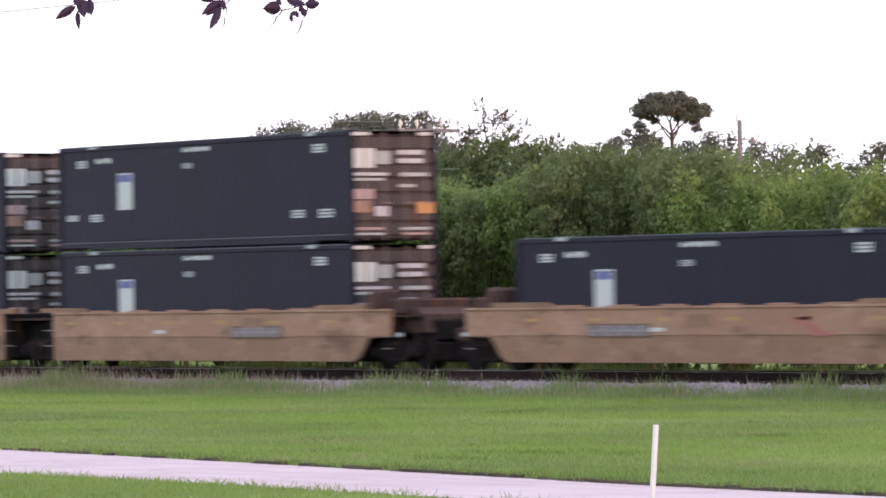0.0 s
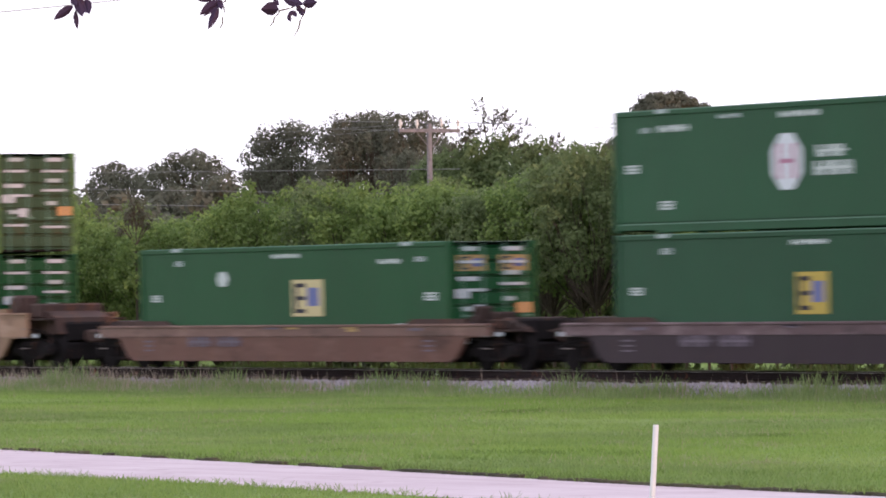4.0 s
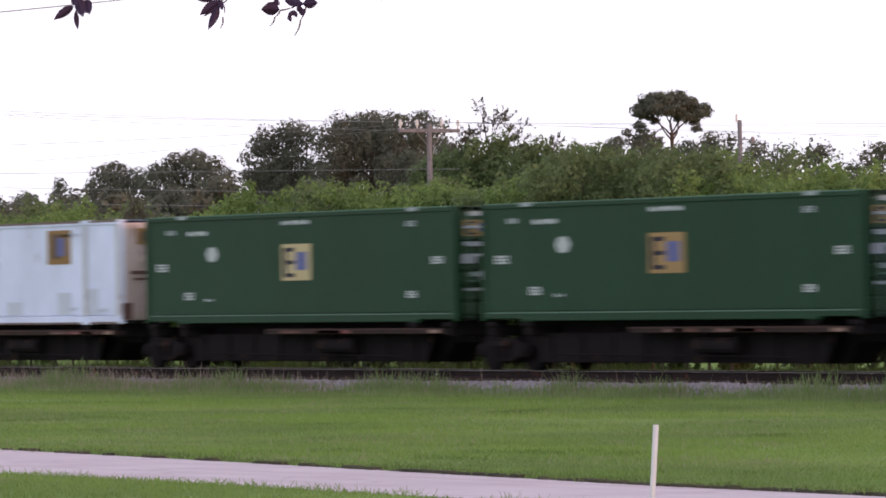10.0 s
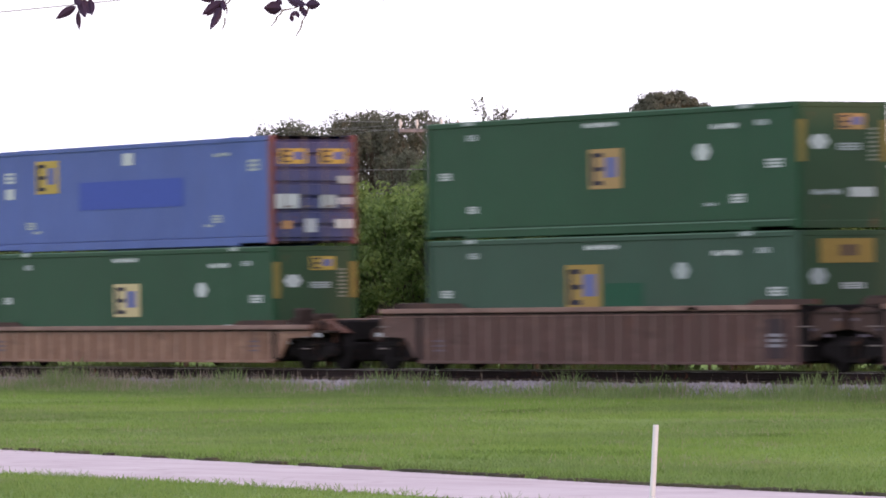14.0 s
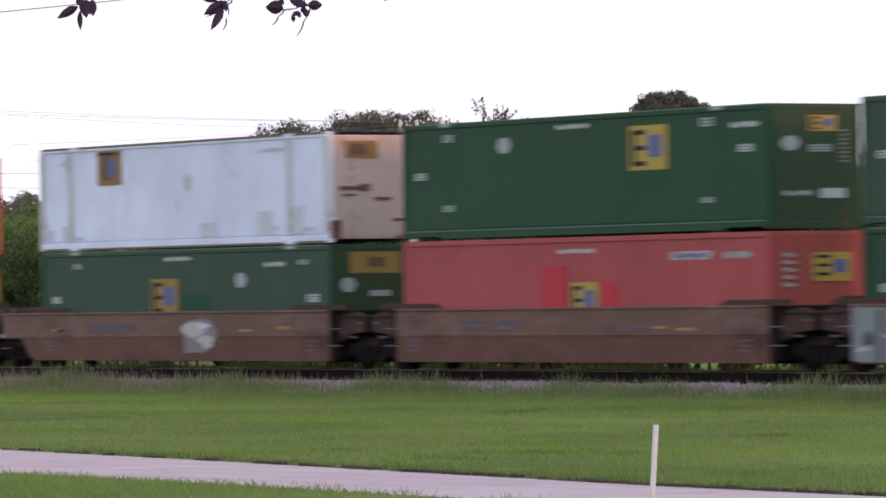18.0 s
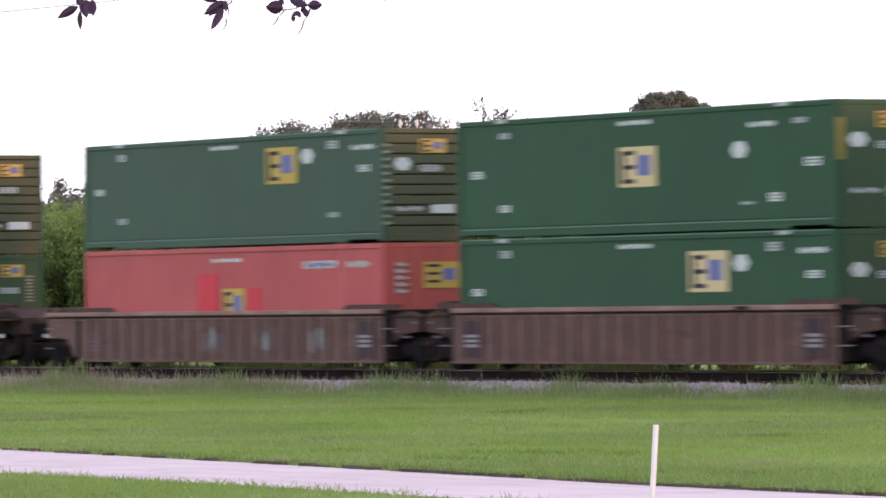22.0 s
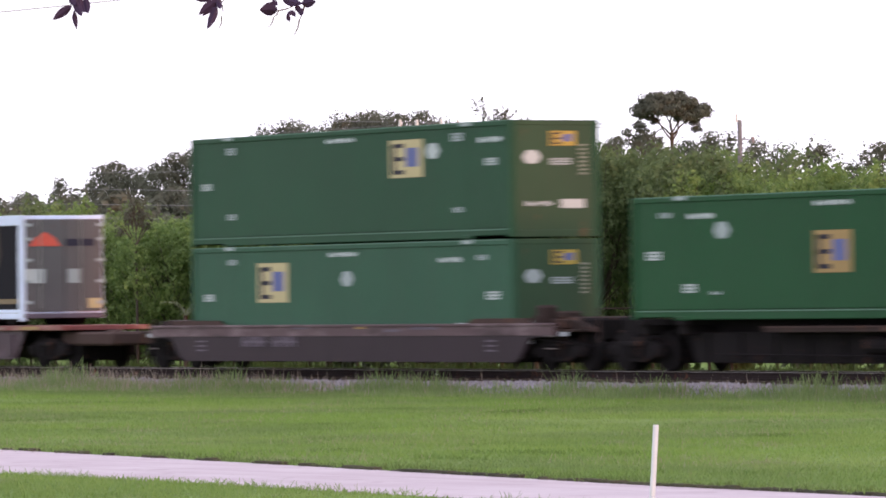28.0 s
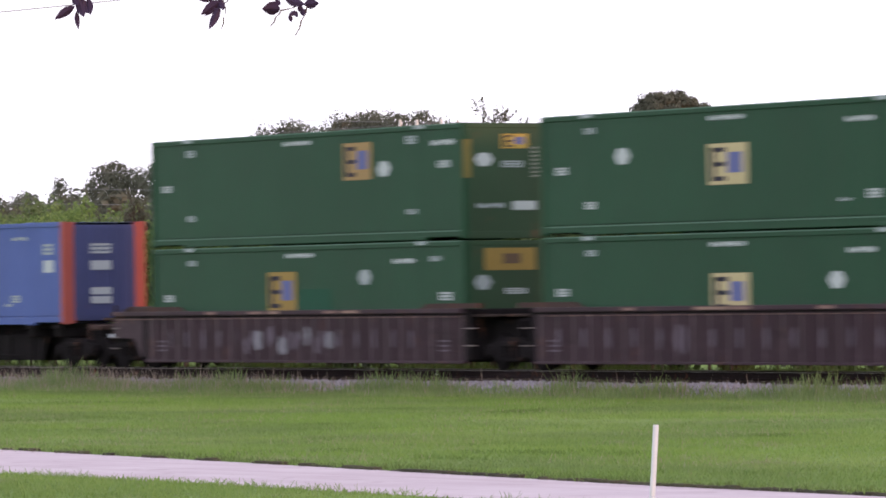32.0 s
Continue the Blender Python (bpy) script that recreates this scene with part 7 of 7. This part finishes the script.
for a, b in ((4.84, 5.89), (4.42, 5.35), (3.99, 4.9), (5.60, 6.33)):
    wire((-142.0, 12.6, a), (-176, 12.6, b), 0.0, 0.008)
wire((-22.96, -64.03, 2.99), (-21.4, -61.5, 3.25), 0.01, 0.0024, "thin dark wire near the hanging branch")


# ---- the branch that hangs into the view ----
def leaf_geo(g, base, way, normal, length, width):
    """One pointed leaf, folded along its midrib, with some thickness."""
    w = Vector(way).normalized()
    n = Vector(normal).normalized()
    s = w.cross(n).normalized()
    n = s.cross(w)
    prof = [(0.0, 0.04), (0.15, 0.32), (0.35, 0.5), (0.6, 0.46), (0.82, 0.25), (1.0, 0.0)]
    top, vs, fs = [], [], []
    for u, k in prof:
        c = Vector(base) + w * length * u - n * length * 0.18 * u * u
        for side in (-1, 0, 1):
            vs.append(tuple(c + s * side * k * width + n * abs(side) * k * width * 0.3))
        for side in (-1, 0, 1):
            vs.append(tuple(c + s * side * k * width + n * (abs(side) * k * width * 0.3 - 0.0015)))
    for i in range(len(prof) - 1):
        for j in range(2):
            a = 6 * i + j
            fs += [(a, a + 1, a + 7, a + 6), (a + 3, a + 4, a + 10, a + 9)]
        fs += [(6 * i, 6 * i + 6, 6 * i + 9, 6 * i + 3), (6 * i + 2, 6 * i + 8, 6 * i + 11, 6 * i + 5)]
    g.add(vs, fs)


R = Vector((0.51968, 0.85435, 0.0))
SWAY = []


def spray(x0, items, twigs):
    """A hanging twig with leaves; offsets along R and up from its anchor, in metres."""
    o = Vector(x0)
    ob = thing("leafy_twig", "dark glossy leaves hanging on thin twigs", "branch", "twigs of the near tree", o)
    for a, b in twigs:
        g = Geo()
        p, q = (R * a[0] + Vector((0, 0, a[1]))), (R * b[0] + Vector((0, 0, b[1])))
        m = p.lerp(q, 0.5) + R * 0.006
        g.rod(p, m, 0.004, 0.0035, 5).rod(m, q, 0.0035, 0.002, 5)
        part("twig", g, "bark", ob)
    rng = random.Random(int(x0[2] * 100))
    for dx, dz, ang, ln, wd in items:
        g = Geo()
        way = R * math.cos(radians(ang)) + Vector((0, 0, math.sin(radians(ang)))) + AIM * rng.uniform(-0.2, 0.2)
        leaf_geo(g, R * dx + Vector((0, 0, dz)), way, AIM + Vector((0, 0, rng.uniform(-0.3, 0.3))) + R * rng.uniform(-0.3, 0.3), ln, wd * 1.22)
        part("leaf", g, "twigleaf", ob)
    SWAY.append((ob, o))


spray((-22.16, -62.74, 3.135), [(-0.047, -0.034, 210, 0.107, 0.033), (-0.039, -0.054, 272, 0.085, 0.02), (-0.029, 0.0, 284, 0.09, 0.037), (0.011, 0.0, 281, 0.078, 0.03), (-0.052, 0.005, 298, 0.045, 0.027), (-0.011, -0.002, 270, 0.062, 0.037), (0.001, -0.031, 282, 0.041, 0.022)],
      [((-0.011, 0.044), (-0.029, -0.023)), ((-0.029, -0.023), (-0.039, -0.059)), ((-0.011, 0.044), (0.012, -0.01))])
spray((-21.86, -62.24, 3.13), [(0.021, -0.012, 211, 0.115, 0.038), (0.007, -0.041, 212, 0.081, 0.012), (0.011, -0.039, 245, 0.118, 0.03), (-0.014, -0.004, 179, 0.078, 0.028), (0.016, -0.006, 280, 0.056, 0.022), (-0.007, -0.082, 260, 0.029, 0.007)],
      [((0.057, 0.032), (0.023, -0.019)), ((0.023, -0.019), (0.035, -0.072)), ((0.026, -0.087), (0.014, -0.139)), ((0.049, -0.006), (0.026, -0.029))])
spray((-21.66, -61.92, 3.13), [(-0.1, -0.053, 176, 0.081, 0.052), (-0.12, -0.008, 304, 0.036, 0.02), (-0.078, -0.01, 340, 0.097, 0.033), (0.005, -0.035, 3, 0.068, 0.038), (-0.032, -0.063, 217, 0.042, 0.018), (-0.06, -0.081, 285, 0.033, 0.017), (-0.038, -0.061, 291, 0.037, 0.018), (-0.002, -0.053, 280, 0.037, 0.027), (-0.022, -0.045, 315, 0.033, 0.023)],
      [((0.008, 0.035), (-0.025, -0.04)), ((0.018, -0.046), (-0.008, -0.106)), ((-0.008, -0.106), (-0.037, -0.174)), ((-0.098, -0.06), (-0.121, -0.089)), ((-0.121, -0.089), (-0.146, -0.129)), ((-0.1, -0.06), (-0.045, -0.05)), ((-0.045, -0.05), (-0.021, -0.031))])
spray((-21.47, -61.6, 3.19), [(0.0, -0.02, 250, 0.07, 0.045)], [((0.02, 0.12), (0.0, -0.03))])


def near_tree():
    """The limb from which the twigs hang, and its trunk, outside the view."""
    ob = thing("near_tree", "dark near tree whose limb reaches over the view", "tree", at=(-18.2, -56.2, GROUND))
    o = Vector((-18.2, -56.2, GROUND))
    g = Geo()
    g.rod((0, 0, -0.2), (0.05, 0, 2.4), 0.2, 0.16, 12).rod((0.05, 0, 2.4), (-0.4, -0.8, 4.0), 0.16, 0.1, 10)
    part("trunk", g, "bark", ob)
    pts = [Vector((-0.4, -0.8, 4.0)), Vector((-21.45, -61.55, 3.36)) - o, Vector((-22.3, -62.95, 3.3)) - o]
    h = Geo()
    h.rod(pts[0], pts[0].lerp(pts[1], 0.5) + Vector((0, 0, 0.25)), 0.08, 0.04).rod(pts[0].lerp(pts[1], 0.5) + Vector((0, 0, 0.25)), pts[1], 0.04, 0.018).rod(pts[1], pts[2], 0.018, 0.006)
    part("limb", h, "bark", ob)


near_tree()


# ---- what moves ----
def travel(t):
    """How far the train has gone by then, in metres."""
    return 20.84 * t + 0.0065 * t * t


def motions():
    times = (0, 4, 8, 12, 16, 20, 24, 28, 32)
    for ob in ROLLING:
        o = ob.location.copy()
        walk(ob, [(t, Matrix.Translation((o.x - travel(t), o.y, o.z))) for t in times])
    # wheels roll while their truck passes; the rows keep to whole frames
    for w, dx, s in WHEELS:
        rows = []
        for k in range(0, 961):
            x = s + dx - travel(k / 30)
            if -152 < x < -92:
                rows.append((k / 30, x))
        if not rows:
            continue
        z = w.location.copy()
        x0 = rows[0][1]

        def turned(x):
            return Matrix.Translation(z) @ Matrix.Rotation((x - x0) / 0.483, 4, "Y")
        keyed = [(t, turned(x)) for t, x in rows]
        if keyed[0][0] > 0.05:
            keyed.insert(0, (0, keyed[0][1]))
        if keyed[-1][0] < 31.95:
            keyed.append((32, keyed[-1][1]))
        walk(w, keyed)
    # the twigs stir in the wind
    stir = ((0, 1), (1, 1), (2, -2), (5, -4), (6, 0), (7, -3), (8, 1), (9, 1), (10, -3), (11, 0), (12, -5), (13, 3), (14.5, 2), (16, 5), (17, 5), (18, 6), (19, -1), (20, 1), (21, 8), (22, 6), (23, 8), (24, 0), (25, 1), (27.5, -6), (29, -7), (30, -3), (31, -7), (32, -1))
    for ob, o in SWAY:
        walk(ob, [(t, Matrix.Translation(o + R * k * 0.0025 - Vector((0, 0, 0.0006 * k))) @ Matrix.Rotation(radians(k * 0.5), 4, AIM)) for t, k in stir])


motions()
